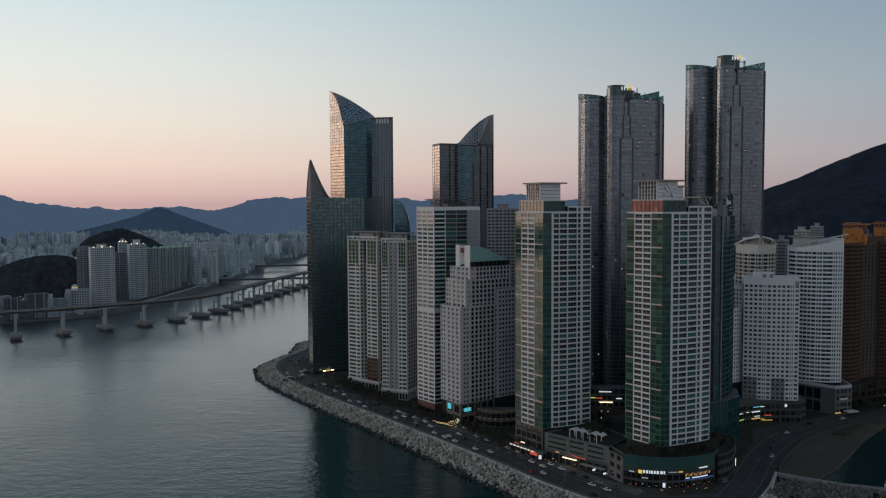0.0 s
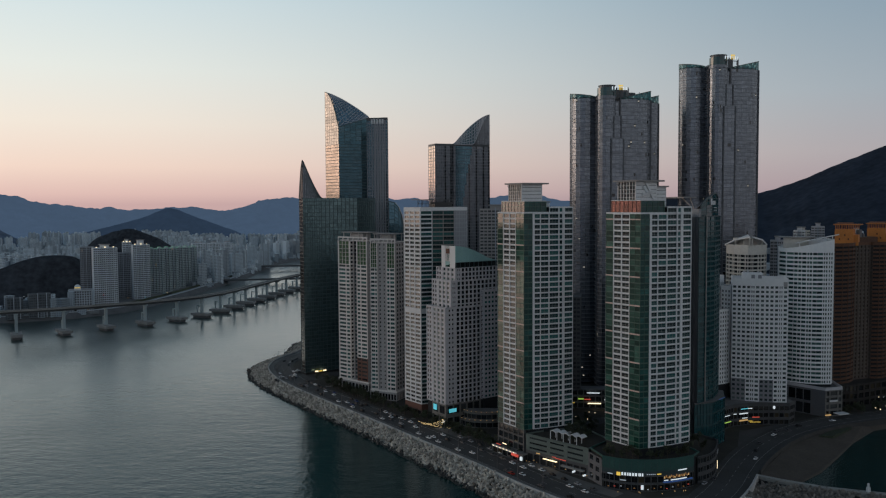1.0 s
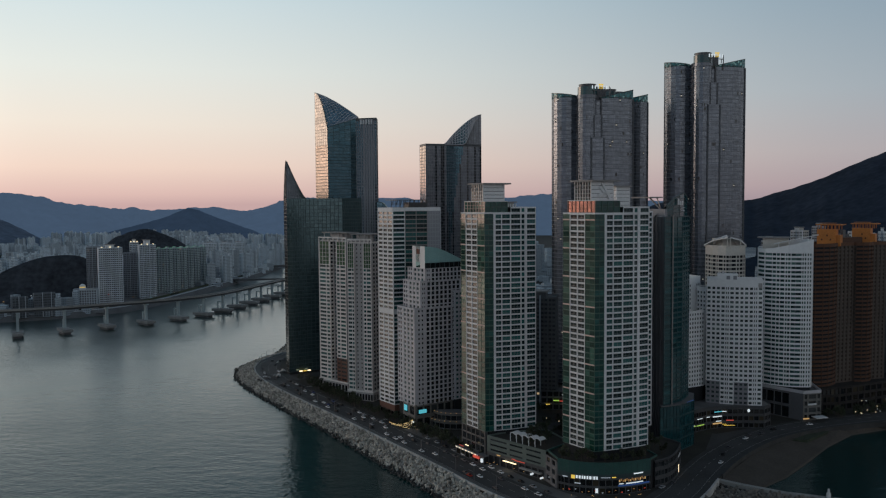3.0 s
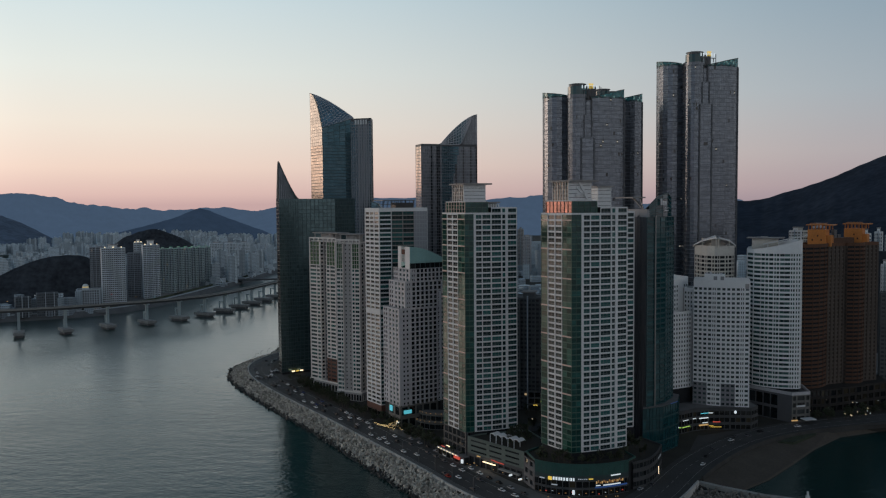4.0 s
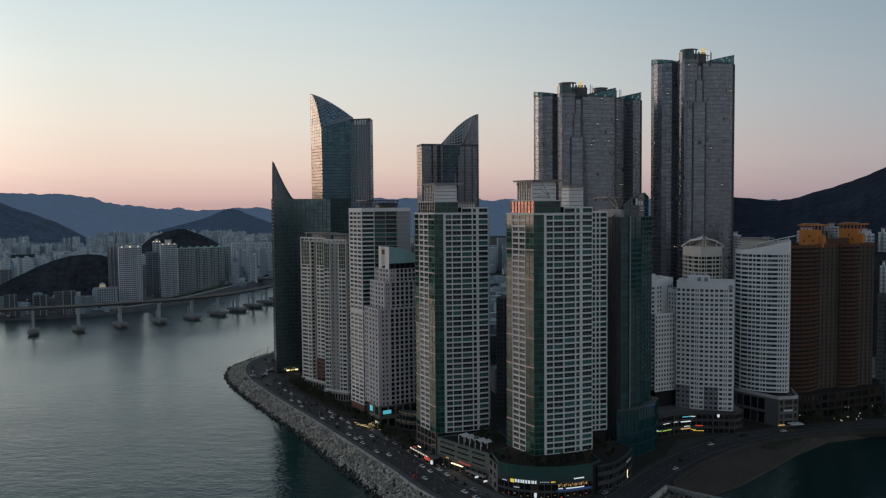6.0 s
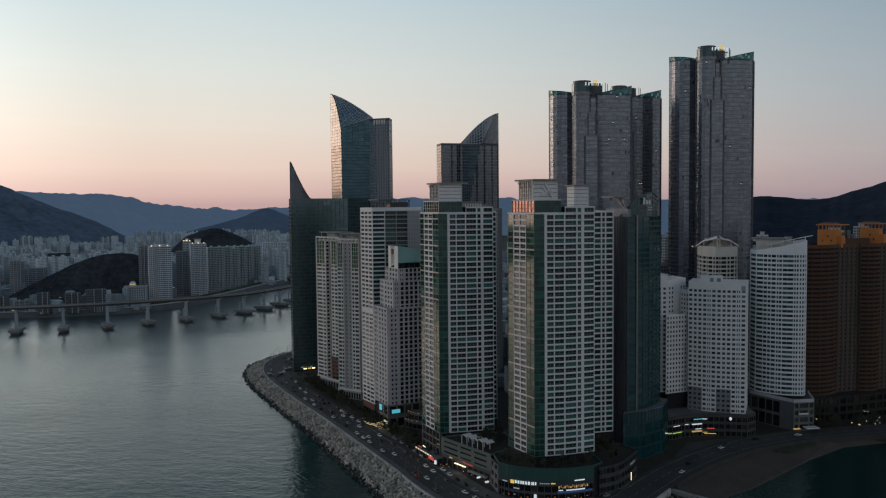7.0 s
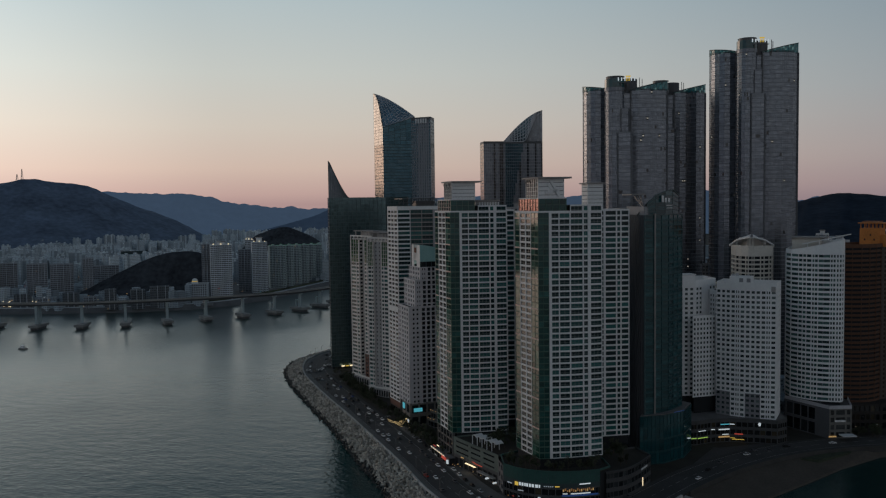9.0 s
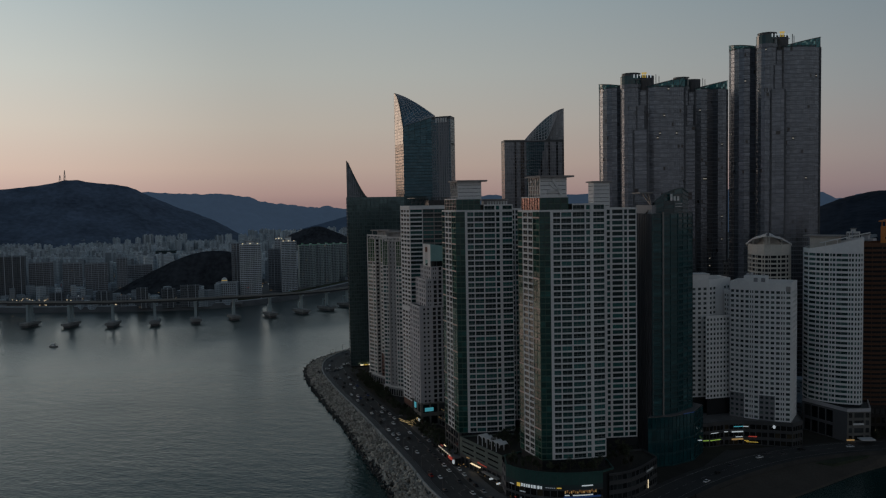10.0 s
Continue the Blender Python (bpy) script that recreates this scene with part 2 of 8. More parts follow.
# Distance haze is put into these colours: bluer, and lifted except mountain_dark.
material("wood_hill_haze", (0.052, 0.057, 0.066), 1.0, vary=0.5, scale=0.03, fine=0.12, bump=0.6, spec=0.05)
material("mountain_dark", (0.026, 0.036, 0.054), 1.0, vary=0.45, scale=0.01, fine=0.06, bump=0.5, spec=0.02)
material("mountain_wood_haze", (0.125, 0.16, 0.22), 1.0, vary=0.45, scale=0.008, fine=0.05, bump=0.5, spec=0.02)
material("dark_pave", (0.06, 0.058, 0.056), 0.9, vary=0.3, scale=0.1)
# Haze is put into these backdrop woods: blue base colours and a glow.
material("far_wood_haze", (0.04, 0.058, 0.085), 1.0, vary=0.35, scale=0.006, fine=0.03, spec=0.0, emit=srgb(55, 72, 94), power=0.4)
material("farthest_wood_haze", (0.05, 0.07, 0.10), 1.0, vary=0.35, scale=0.004, fine=0.02, spec=0.0, emit=srgb(70, 88, 110), power=0.7)
material("leaf", (0.045, 0.055, 0.03), 0.8, vary=0.3, island=0.5)
material("bark", (0.09, 0.07, 0.05), 0.9)
material("white_trim", (0.75, 0.75, 0.75), 0.6, vary=0.05)
material("steel", (0.14, 0.14, 0.145), 0.5, metal=0.5)
material("net_green", (0.03, 0.055, 0.06), 0.8)
material("car_glass", (0.01, 0.011, 0.012), 0.4, spec=0.15, bump=0)
material("tyre", (0.02, 0.02, 0.02), 0.9)
for cname, ccol in (("car_white", (0.85, 0.85, 0.85)), ("car_black", (0.02, 0.02, 0.022)), ("car_silver", (0.35, 0.36, 0.38)), ("car_grey", (0.1, 0.1, 0.11)), ("car_red", (0.4, 0.03, 0.02)), ("car_blue", (0.04, 0.07, 0.2))):
    material(cname, ccol, 0.5, vary=0.05, bump=0, spec=0.25)
for ename, ecol, epow in (("lamp_street", (1.0, 0.8, 0.5), 1.6), ("lamp_white", (0.85, 0.95, 1.0), 0.6), ("lamp_string", (1.0, 0.72, 0.32), 0.9), ("lamp_dim", (0.8, 0.9, 1.0), 0.22), ("lamp_amber", (1.0, 0.5, 0.18), 0.12), ("lamp_warm", (1.0, 0.62, 0.25), 0.35), ("lamp_gold", (1.0, 0.68, 0.12), 0.6), ("lamp_cyan", (0.15, 0.75, 0.9), 0.45),
                          ("lamp_red", (0.9, 0.12, 0.08), 0.4), ("lamp_lime", (0.55, 0.9, 0.15), 0.5), ("lamp_blue", (0.08, 0.2, 0.6), 0.12), ("lamp_green", (0.2, 0.75, 0.4), 0.22)):
    material(ename, tuple(0.6 * c for c in ecol), 0.5, bump=0, emit=ecol, power=epow)
glass_material("pane_teal", (0.010, 0.030, 0.032), (0.05, 0.21, 0.20), lit=0.0, share=0.72, power=0.16, spec=0.25, rough=0.15)
glass_material("pane_hotel", (0.045, 0.058, 0.062), (0.20, 0.25, 0.25), lit=0.0, share=0.62, power=0.16, spec=0.35)
glass_material("pane_band", (0.020, 0.046, 0.047), (0.12, 0.23, 0.22), lit=0.0, share=0.62, power=0.16, spec=0.35)
glass_material("pane_dark", (0.012, 0.016, 0.019), (0.07, 0.08, 0.085), lit=0.0, power=0.16)
glass_material("pane_pale", (0.010, 0.020, 0.020), (0.10, 0.14, 0.13), lit=0.0, power=0.16, spec=0.25, rough=0.05)
glass_material("pane_green", (0.008, 0.042, 0.031), (0.075, 0.20, 0.15), lit=0.0, spec=0.3, rough=0.05, band=0.45, share=0.7)
glass_material("pane_deep", (0.006, 0.055, 0.049), (0.035, 0.17, 0.15), lit=0.0, spec=0.45, band=0.3)
glass_material("pane_reef", (0.006, 0.052, 0.06), (0.035, 0.15, 0.165), lit=0.0, spec=0.5, band=0.5, share=0.7)
glass_material("pane_lagoon", (0.008, 0.056, 0.066), (0.024, 0.115, 0.13), lit=0.0, spec=0.6, band=0.35)
# Pale pink tint stands in for the sunset that this face reflects.
glass_material("pane_glare_pink", (0.72, 0.62, 0.55), (0.95, 0.85, 0.76), rough=0.12, metal=0.95, band=0.3)
glass_material("pane_sail", (0.075, 0.165, 0.21), (0.15, 0.28, 0.34), lit=0.0, metal=0.75, rough=0.12, power=0.3, band=0.25)
glass_material("pane_spike", (0.10, 0.165, 0.175), (0.19, 0.30, 0.31), lit=0.0, metal=0.6, rough=0.15, band=0.3)
glass_material("pane_front", (0.04, 0.095, 0.125), (0.09, 0.165, 0.205), lit=0.0, metal=0.75, rough=0.12, band=0.3)
glass_material("pane_roof", (0.19, 0.31, 0.38), (0.30, 0.44, 0.50), lit=0.0, metal=0.75, rough=0.15, band=0.2)
glass_material("pane_slate", (0.26, 0.28, 0.31), (0.42, 0.445, 0.485), lit=0.0, metal=0.5, rough=0.25, band=0.25)
# The salmon tint imitates a sunset reflected in the crown's glass.
glass_material("pane_sunset_crown", (0.19, 0.085, 0.07), (0.40, 0.17, 0.135), metal=0.6, rough=0.2)
# Warm sunset reflection is put into this glass, with a dimmer copy.
glass_material("pane_glare", (0.18, 0.158, 0.145), (0.31, 0.26, 0.225), rough=0.16, metal=0.9, band=0.3)
glass_material("pane_glare_dim", (0.10, 0.10, 0.10), (0.21, 0.195, 0.185), rough=0.16, metal=0.9, band=0.3)
glass_material("pane_zenith", (0.168, 0.19, 0.222), (0.28, 0.31, 0.35), lit=0.0, rough=0.24, share=0.85, metal=0.62, band=0.4)
glass_material("pane_brown", (0.038, 0.027, 0.021), (0.09, 0.06, 0.04), lit=0.0, power=0.3)
glass_material("pane_lime", (0.035, 0.095, 0.045), (0.09, 0.19, 0.08), lit=0.0, spec=0.3, band=0.3)
glass_material("pane_far", (0.03, 0.035, 0.042), (0.14, 0.15, 0.15), lit=0.004, rough=0.3, power=0.3)
glass_material("hotel_lobby", (0.02, 0.02, 0.02), (0.12, 0.1, 0.06), lit=0.5, power=0.14)
glass_material("lit_room", (0.2, 0.19, 0.17), (0.3, 0.28, 0.25), lit=1.1, power=0.45, glow=(1.0, 0.92, 0.78))
glass_material("shop_glass", (0.01, 0.012, 0.014), (0.10, 0.08, 0.05), lit=0.0, power=0.2)
glass_material("lattice_glass", (0.015, 0.22, 0.24), (0.08, 0.42, 0.44), rough=0.2, lit=0.14, glow=(0.6, 1.0, 0.92), power=0.12)


def water_material():
    m = bpy.data.materials.new("sea_water")
    m.use_nodes = True
    nt = m.node_tree
    b = nt.nodes["Principled BSDF"]
    b.inputs["Base Color"].default_value = (0.0006, 0.038, 0.037, 1)
    b.inputs["Roughness"].default_value = 0.12
    b.inputs["IOR"].default_value = 1.3
    # an added coat lifts the reflected sky beyond what plain water gives
    b.inputs["Coat Weight"].default_value, b.inputs["Coat Roughness"].default_value, b.inputs["Coat IOR"].default_value = 0.1, 0.33, 1.52
    co = nt.nodes.new("ShaderNodeTexCoord")
    prev = None
    for s, dist, stretch in ((0.012, 1.6, 1.6), (0.07, 1.2, 1.8), (0.3, 0.7, 1.5)):
        mp = nt.nodes.new("ShaderNodeMapping")
        mp.inputs["Scale"].default_value = (s, s * stretch, s)
        mp.inputs["Rotation"].default_value = (0, 0, 0.35)
        nt.links.new(co.outputs["Object"], mp.inputs[0])
        nz = nt.nodes.new("ShaderNodeTexNoise")
        nz.inputs["Scale"].default_value, nz.inputs["Detail"].default_value = 1.0, 4.0
        nt.links.new(mp.outputs[0], nz.inputs["Vector"])
        bp = nt.nodes.new("ShaderNodeBump")
        bp.inputs["Strength"].default_value, bp.inputs["Distance"].default_value = 0.34, dist
        nt.links.new(nz.outputs[0], bp.inputs["Height"])
        if prev:
            nt.links.new(prev.outputs[0], bp.inputs["Normal"])
        prev = bp
    nt.links.new(prev.outputs[0], b.inputs["Normal"])
    nt.links.new(prev.outputs[0], b.inputs["Coat Normal"])
    # the coat's weight grows outwards over the bay, to brighten the far water
    sx = nt.nodes.new("ShaderNodeSeparateXYZ")
    nt.links.new(co.outputs["Object"], sx.inputs[0])
    mixed = nt.nodes.new("ShaderNodeMath")
    mixed.operation = "MULTIPLY_ADD"
    mixed.inputs[1].default_value = -0.55
    nt.links.new(sx.outputs[0], mixed.inputs[0])
    nt.links.new(sx.outputs[1], mixed.inputs[2])
    coat_gain = nt.nodes.new("ShaderNodeMapRange")
    coat_gain.interpolation_type = "SMOOTHSTEP"
    for i_, v_ in ((1, 600.0), (2, 1180.0), (3, 0.0), (4, 0.65)):
        coat_gain.inputs[i_].default_value = v_
    nt.links.new(mixed.outputs[0], coat_gain.inputs[0])
    nt.links.new(coat_gain.outputs[0], b.inputs["Coat Weight"])
    # calm slicks and ruffled water differ in roughness
    big = nt.nodes.new("ShaderNodeTexNoise")
    big.inputs["Scale"].default_value, big.inputs["Detail"].default_value = 0.006, 3.0
    nt.links.new(co.outputs["Object"], big.inputs["Vector"])
    mr = nt.nodes.new("ShaderNodeMapRange")
    mr.inputs[1].default_value, mr.inputs[2].default_value = 0.3, 0.7
    mr.inputs[3].default_value, mr.inputs[4].default_value = 0.10, 0.2
    nt.links.new(big.outputs[0], mr.inputs[0])
    nt.links.new(mr.outputs[0], b.inputs["Roughness"])
    MATS["sea_water"] = m


water_material()


def city_material(name, tone, floor_h=3.0, bay=3.2):
    """Far apartment walls: rows of windows too small to pick apart."""
    m = bpy.data.materials.new(name)
    m.use_nodes = True
    nt = m.node_tree
    b = nt.nodes["Principled BSDF"]
    b.inputs["Roughness"].default_value = 0.8
    co, sp = nt.nodes.new("ShaderNodeTexCoord"), nt.nodes.new("ShaderNodeSeparateXYZ")
    nt.links.new(co.outputs["Object"], sp.inputs[0])
    su = nt.nodes.new("ShaderNodeMath")
    su.operation = "ADD"
    nt.links.new(sp.outputs[0], su.inputs[0])
    nt.links.new(sp.outputs[1], su.inputs[1])
    parts = []
    for src, size, share in ((sp.outputs[2], floor_h, 0.45), (su.outputs[0], bay, 0.6)):
        dv, fr, gt = (nt.nodes.new("ShaderNodeMath") for _ in range(3))
        dv.operation, fr.operation, gt.operation = "DIVIDE", "FRACT", "LESS_THAN"
        dv.inputs[1].default_value, gt.inputs[1].default_value = size, share
        nt.links.new(src, dv.inputs[0])
        nt.links.new(dv.outputs[0], fr.inputs[0])
        nt.links.new(fr.outputs[0], gt.inputs[0])
        parts.append(gt)
    win, ge = nt.nodes.new("ShaderNodeMath"), nt.nodes.new("ShaderNodeNewGeometry")
    win.operation = "MULTIPLY"
    nt.links.new(parts[0].outputs[0], win.inputs[0])
    nt.links.new(parts[1].outputs[0], win.inputs[1])
    cr = nt.nodes.new("ShaderNodeValToRGB")
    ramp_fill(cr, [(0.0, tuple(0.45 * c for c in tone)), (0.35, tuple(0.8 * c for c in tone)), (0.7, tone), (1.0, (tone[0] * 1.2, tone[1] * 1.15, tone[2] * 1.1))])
    nt.links.new(ge.outputs["Random Per Island"], cr.inputs[0])
    mx = nt.nodes.new("ShaderNodeMixRGB")
    nt.links.new(win.outputs[0], mx.inputs[0])
    nt.links.new(cr.outputs[0], mx.inputs[1])
    mx.inputs[2].default_value = tuple(0.36 * c for c in tone) + (1,)
    nt.links.new(mx.outputs[0], b.inputs["Base Color"])
    MATS[name] = m


# Both wall tones imitate haze over the city with a light blue cast.
city_material("city_wall_haze", (0.58, 0.67, 0.74))
city_material("city_dim_haze", (0.42, 0.49, 0.55))


# ---- building kit ----
class Soup:
    """Vertices and faces of one mesh."""

    def __init__(self):
        self.v, self.f, self.seen = [], [], {}

    def face(self, *pts):
        n = len(self.v)
        self.v.extend(tuple(p) for p in pts)
        self.f.append(tuple(range(n, n + len(pts))))

    def weld(self, *pts):
        """A face that shares its corners with its neighbours."""
        ids = []
        for p in pts:
            key = (round(p[0], 3), round(p[1], 3), round(p[2], 3))
            if key not in self.seen:
                self.seen[key] = len(self.v)
                self.v.append(tuple(p))
            ids.append(self.seen[key])
        if len(set(ids)) == len(ids):
            self.f.append(tuple(ids))

    def prism(self, poly, z0, z1, cap=True):
        n, k = len(self.v), len(poly)
        self.v += [(p[0], p[1], z0) for p in poly] + [(p[0], p[1], z1) for p in poly]
        self.f += [(n + i, n + (i + 1) % k, n + k + (i + 1) % k, n + k + i) for i in range(k)]
        if cap:
            self.f += [tuple(n + k + i for i in range(k)), tuple(n + k - 1 - i for i in range(k))]

    def box(self, cx, cy, z0, z1, lx, ly, ang=0.0):
        c, s = math.cos(ang), math.sin(ang)
        self.prism([(cx + a * lx / 2 * c - b * ly / 2 * s, cy + a * lx / 2 * s + b * ly / 2 * c) for a, b in ((-1, -1), (1, -1), (1, 1), (-1, 1))], z0, z1)

    def beam(self, p, q, w, h):
        """A bar of width w and height h from p to q."""
        p, q = Vector(p), Vector(q)
        d = (q - p).normalized()
        side = d.cross(Vector((0, 0, 1)))
        side = side.normalized() if side.length > 1e-4 else Vector((1, 0, 0))
        up = side.cross(d).normalized()
        n = len(self.v)
        for e in (p, q):
            for a, b in ((-1, -1), (1, -1), (1, 1), (-1, 1)):
                self.v.append(tuple(e + side * a * w / 2 + up * b * h / 2))
        self.f += [(n, n + 1, n + 5, n + 4), (n + 1, n + 2, n + 6, n + 5), (n + 2, n + 3, n + 7, n + 6), (n + 3, n, n + 4, n + 7), (n + 3, n + 2, n + 1, n), (n + 4, n + 5, n + 6, n + 7)]

    def strip(self, low, high):
        """A sheet between two rows of points."""
        n, k = len(self.v), len(low)
        self.v += [tuple(p) for p in low] + [tuple(p) for p in high]
        self.f += [(n + i, n + i + 1, n + k + i + 1, n + k + i) for i in range(k - 1)]

    def mesh(self, name, mat):
        me = bpy.data.meshes.new(name)
        me.from_pydata(self.v, [], self.f)
        me.materials.append(MATS[mat])
        me.update()
        return me


def thing(name, label, category, x, y, z, group="", kind=""):
    ob = new(name)
    ob.empty_display_size = 1.0
    ob.matrix_basis = Matrix.Translation((x, y, z))
    return tagged(ob, label, category, group, kind)


def under(ob, parent):
    if parent is not None:
        ob.parent = parent
        ob.matrix_parent_inverse = Matrix.Translation(-parent.matrix_basis.translation) if not parent.parent else Matrix.Identity(4)
    return ob


def part(name, soup, mat, parent, label="", kind=""):
    """Links a soup, in world metres, as one mesh under a thing."""
    if not soup.f:
        return None
    return tagged(under(new(name, soup.mesh(name, mat)), parent), label, kind=kind)


def solid(name, soup, mat, label, category="", kind="structure", group=""):
    return tagged(new(name, soup.mesh(name, mat)), label, category, group, kind)


def inset_poly(poly, d):
    out, k = [], len(poly)
    for i in range(k):
        a, b, c = Vector(poly[i - 1]), Vector(poly[i]), Vector(poly[(i + 1) % k])
        n1, n2 = (b - a).normalized(), (c - b).normalized()
        n1, n2 = Vector((-n1.y, n1.x)), Vector((-n2.y, n2.x))
        m = n1 + n2
        m = m / max(0.35, m.dot(n1))
        out.append((b.x + m.x * d, b.y + m.y * d))
    return out


def lerp2(p, q, s):
    return (p[0] + (q[0] - p[0]) * s, p[1] + (q[1] - p[1]) * s)


def even(n, lo=0.06, hi=0.94, fill=0.6):
    """n windows evenly over a wall's length."""
    step = (hi - lo) / n
    return [(lo + i * step + step * (1 - fill) / 2, lo + i * step + step * (1 + fill) / 2) for i in range(n)]


def arc(p, q, bulge, n):
    """Points from p to q, bowed outwards (to the right of the way) by bulge metres."""
    p, q = Vector(p), Vector(q)
    d = (q - p)
    out = Vector((d.y, -d.x)).normalized()
    return [tuple(p + d * (i / n) + out * bulge * (1 - (2 * i / n - 1) ** 2)) for i in range(n + 1)]


PANE_MESH = {}


class Building:
    def __init__(self, name, label, x, y, z=6.0, category="building", group=""):
        self.root = thing(name, label, category, x, y, z, group)
        self.soups, self.panes = [], []

    def soup(self, name, mat, label=""):
        """A new part of this building."""
        self.soups.append((name, mat, label, Soup()))
        return self.soups[-1][3]

    def face(self, p, q, z0, n, fh, cols, wall="white_wall", glass="pane_teal", lo=0.3, hi=0.85, inset=0.4, proud=0.06, name="wall", w=None, mull=""):
        """One wall from p to q (outside on the right): piers, spandrels and n rows of recessed windows."""
        w = w or self.soup(name, wall)
        p, q = Vector(p), Vector(q)
        ln = (q - p).length
        t = (q - p) / ln
        o = Vector((t.y, -t.x))

        def at(s, d, z):
            return (p.x + t.x * s + o.x * d, p.y + t.y * s + o.y * d, z)

        edges = [0.0] + [v for c in cols for v in c] + [1.0]
        for i in range(0, len(edges), 2):
            a, b = edges[i] * ln, edges[i + 1] * ln
            if b - a > 0.02:
                w.weld(at(a, proud, z0), at(b, proud, z0), at(b, proud, z0 + n * fh), at(a, proud, z0 + n * fh))
                if b < ln - 0.01:
                    w.weld(at(b, proud, z0), at(b, -inset, z0), at(b, -inset, z0 + n * fh), at(b, proud, z0 + n * fh))
                if a > 0.01:
                    w.weld(at(a, -inset, z0), at(a, proud, z0), at(a, proud, z0 + n * fh), at(a, -inset, z0 + n * fh))
            if i + 2 < len(edges):
                c = edges[i + 2] * ln
                w.weld(at(c, proud, z0), at(b, proud, z0), at(b, 0, z0), at(c, 0, z0))
        # end returns, cut at every storey so that wall and spandrels are one body
        cuts = sorted({z0, z0 + n * fh} | {z0 + (k + lo) * fh for k in range(n)} | {z0 + (k + hi) * fh for k in range(n)})
        for za, zb in zip(cuts, cuts[1:]):
            w.weld(at(0, -inset, za), at(0, 0, za), at(0, 0, zb), at(0, -inset, zb))
            w.weld(at(0, 0, za), at(0, proud, za), at(0, proud, zb), at(0, 0, zb))
            w.weld(at(ln, 0, za), at(ln, -inset, za), at(ln, -inset, zb), at(ln, 0, zb))
            w.weld(at(ln, proud, za), at(ln, 0, za), at(ln, 0, zb), at(ln, proud, zb))
        for k in range(n + 1):
            a = z0 + (k - 1 + hi) * fh if k else z0
            b = z0 + (k + lo) * fh if k < n else z0 + n * fh
            w.weld(at(0, 0, a), at(ln, 0, a), at(ln, 0, b), at(0, 0, b))
            if k < n:
                w.weld(at(0, 0, b), at(ln, 0, b), at(ln, -inset, b), at(0, -inset, b))
            if k:
                w.weld(at(0, -inset, a), at(ln, -inset, a), at(ln, 0, a), at(0, 0, a))
        ang = math.atan2(t.y, t.x)
        bars = self.soup("window_bar", mull) if mull else None
        for k in range(n):
            for a, b in cols:
                zl, zh = z0 + (k + lo) * fh, z0 + (k + hi) * fh
                if mull and (b - a) * ln > 2.2:
                    k_ = max(1, int((b - a) * ln / 3.0))
                    for i in range(1, k_ + 1):
                        c = (a + (b - a) * i / (k_ + 1)) * ln
                        bars.face(at(c - 0.09, 0.09 - inset, zl), at(c + 0.09, 0.09 - inset, zl), at(c + 0.09, 0.09 - inset, zh), at(c - 0.09, 0.09 - inset, zh))
                    h_ = zl + (zh - zl) * 0.36
                    bars.face(at(a * ln, 0.08 - inset, h_ - 0.07), at(b * ln, 0.08 - inset, h_ - 0.07), at(b * ln, 0.08 - inset, h_ + 0.07), at(a * ln, 0.08 - inset, h_ + 0.07))
                self.panes.append((at((a + b) / 2 * ln, -inset, (zl + zh) / 2), ang, (b - a) * ln, zh - zl, glass))

    def run(self, pts, z0, n, fh, cols, **kw):
        w = self.soup(kw.get("name", "wall"), kw.get("wall", "white_wall"))
        for a, b in zip(pts, pts[1:]):
            self.face(a, b, z0, n, fh, cols, w=w, **kw)

    def prism(self, name, mat, poly, z0, z1, label=""):
        self.soup(name, mat, label).prism(poly, z0, z1)

    def block(self, poly, z0, z1, roof="roof_grey", core="dark_core", d=0.55):
        """The dim inside of a building and its roof."""
        self.soup("core", core).prism(inset_poly(poly, d), z0, z1 - 0.6)
        self.soup("roof", roof).prism(inset_poly(poly, 0.3), z1 - 0.55, z1 - 0.1)

    def parapet(self, poly, z, h, mat, th=0.5, name="parapet"):
        s, inn = self.soup(name, mat), inset_poly(poly, th)
        k = len(poly)
        for i in range(k):
            j = (i + 1) % k
            s.prism([poly[i], poly[j], inn[j], inn[i]], z, z + h)

    def done(self, singles=300):
        for name, mat, label, s in self.soups:
            part(name, s, mat, self.root, label, "stuff" if name == "window_bar" else "")
        rest = {}
        for i, (c, ang, w, h, glass) in enumerate(self.panes):
            if i < singles:
                key = (round(w, 2), round(h, 2), glass)
                if key not in PANE_MESH:
                    s = Soup()
                    s.box(0, 0.03, -h / 2, h / 2, w, 0.06)
                    s.box(0, -0.02, -h / 2, h / 2, 0.09, 0.06)
                    PANE_MESH[key] = s.mesh("window", glass)
                ob = new("window", PANE_MESH[key])
                ob.matrix_basis = Matrix.Translation(c) @ Matrix.Rotation(ang, 4, "Z")
                under(ob, self.root)
            else:
                s = rest.setdefault(glass, Soup())
                dx, dy = math.cos(ang) * w / 2, math.sin(ang) * w / 2
                s.face((c[0] - dx, c[1] - dy, c[2] - h / 2), (c[0] + dx, c[1] + dy, c[2] - h / 2), (c[0] + dx, c[1] + dy, c[2] + h / 2), (c[0] - dx, c[1] - dy, c[2] + h / 2))
        for glass, s in rest.items():
            part("window_field", s, glass, self.root, kind="stuff")
        return self.root

# ---- sea and land ----
GROUND = 6.0
sea = Soup()
sea.face((-6000, -1500, 0), (6000, -1500, 0), (6000, 6000, 0), (-6000, 6000, 0))
solid("water", sea, "sea_water", "calm grey-green sea bay at dusk with fine ripples", "sea")

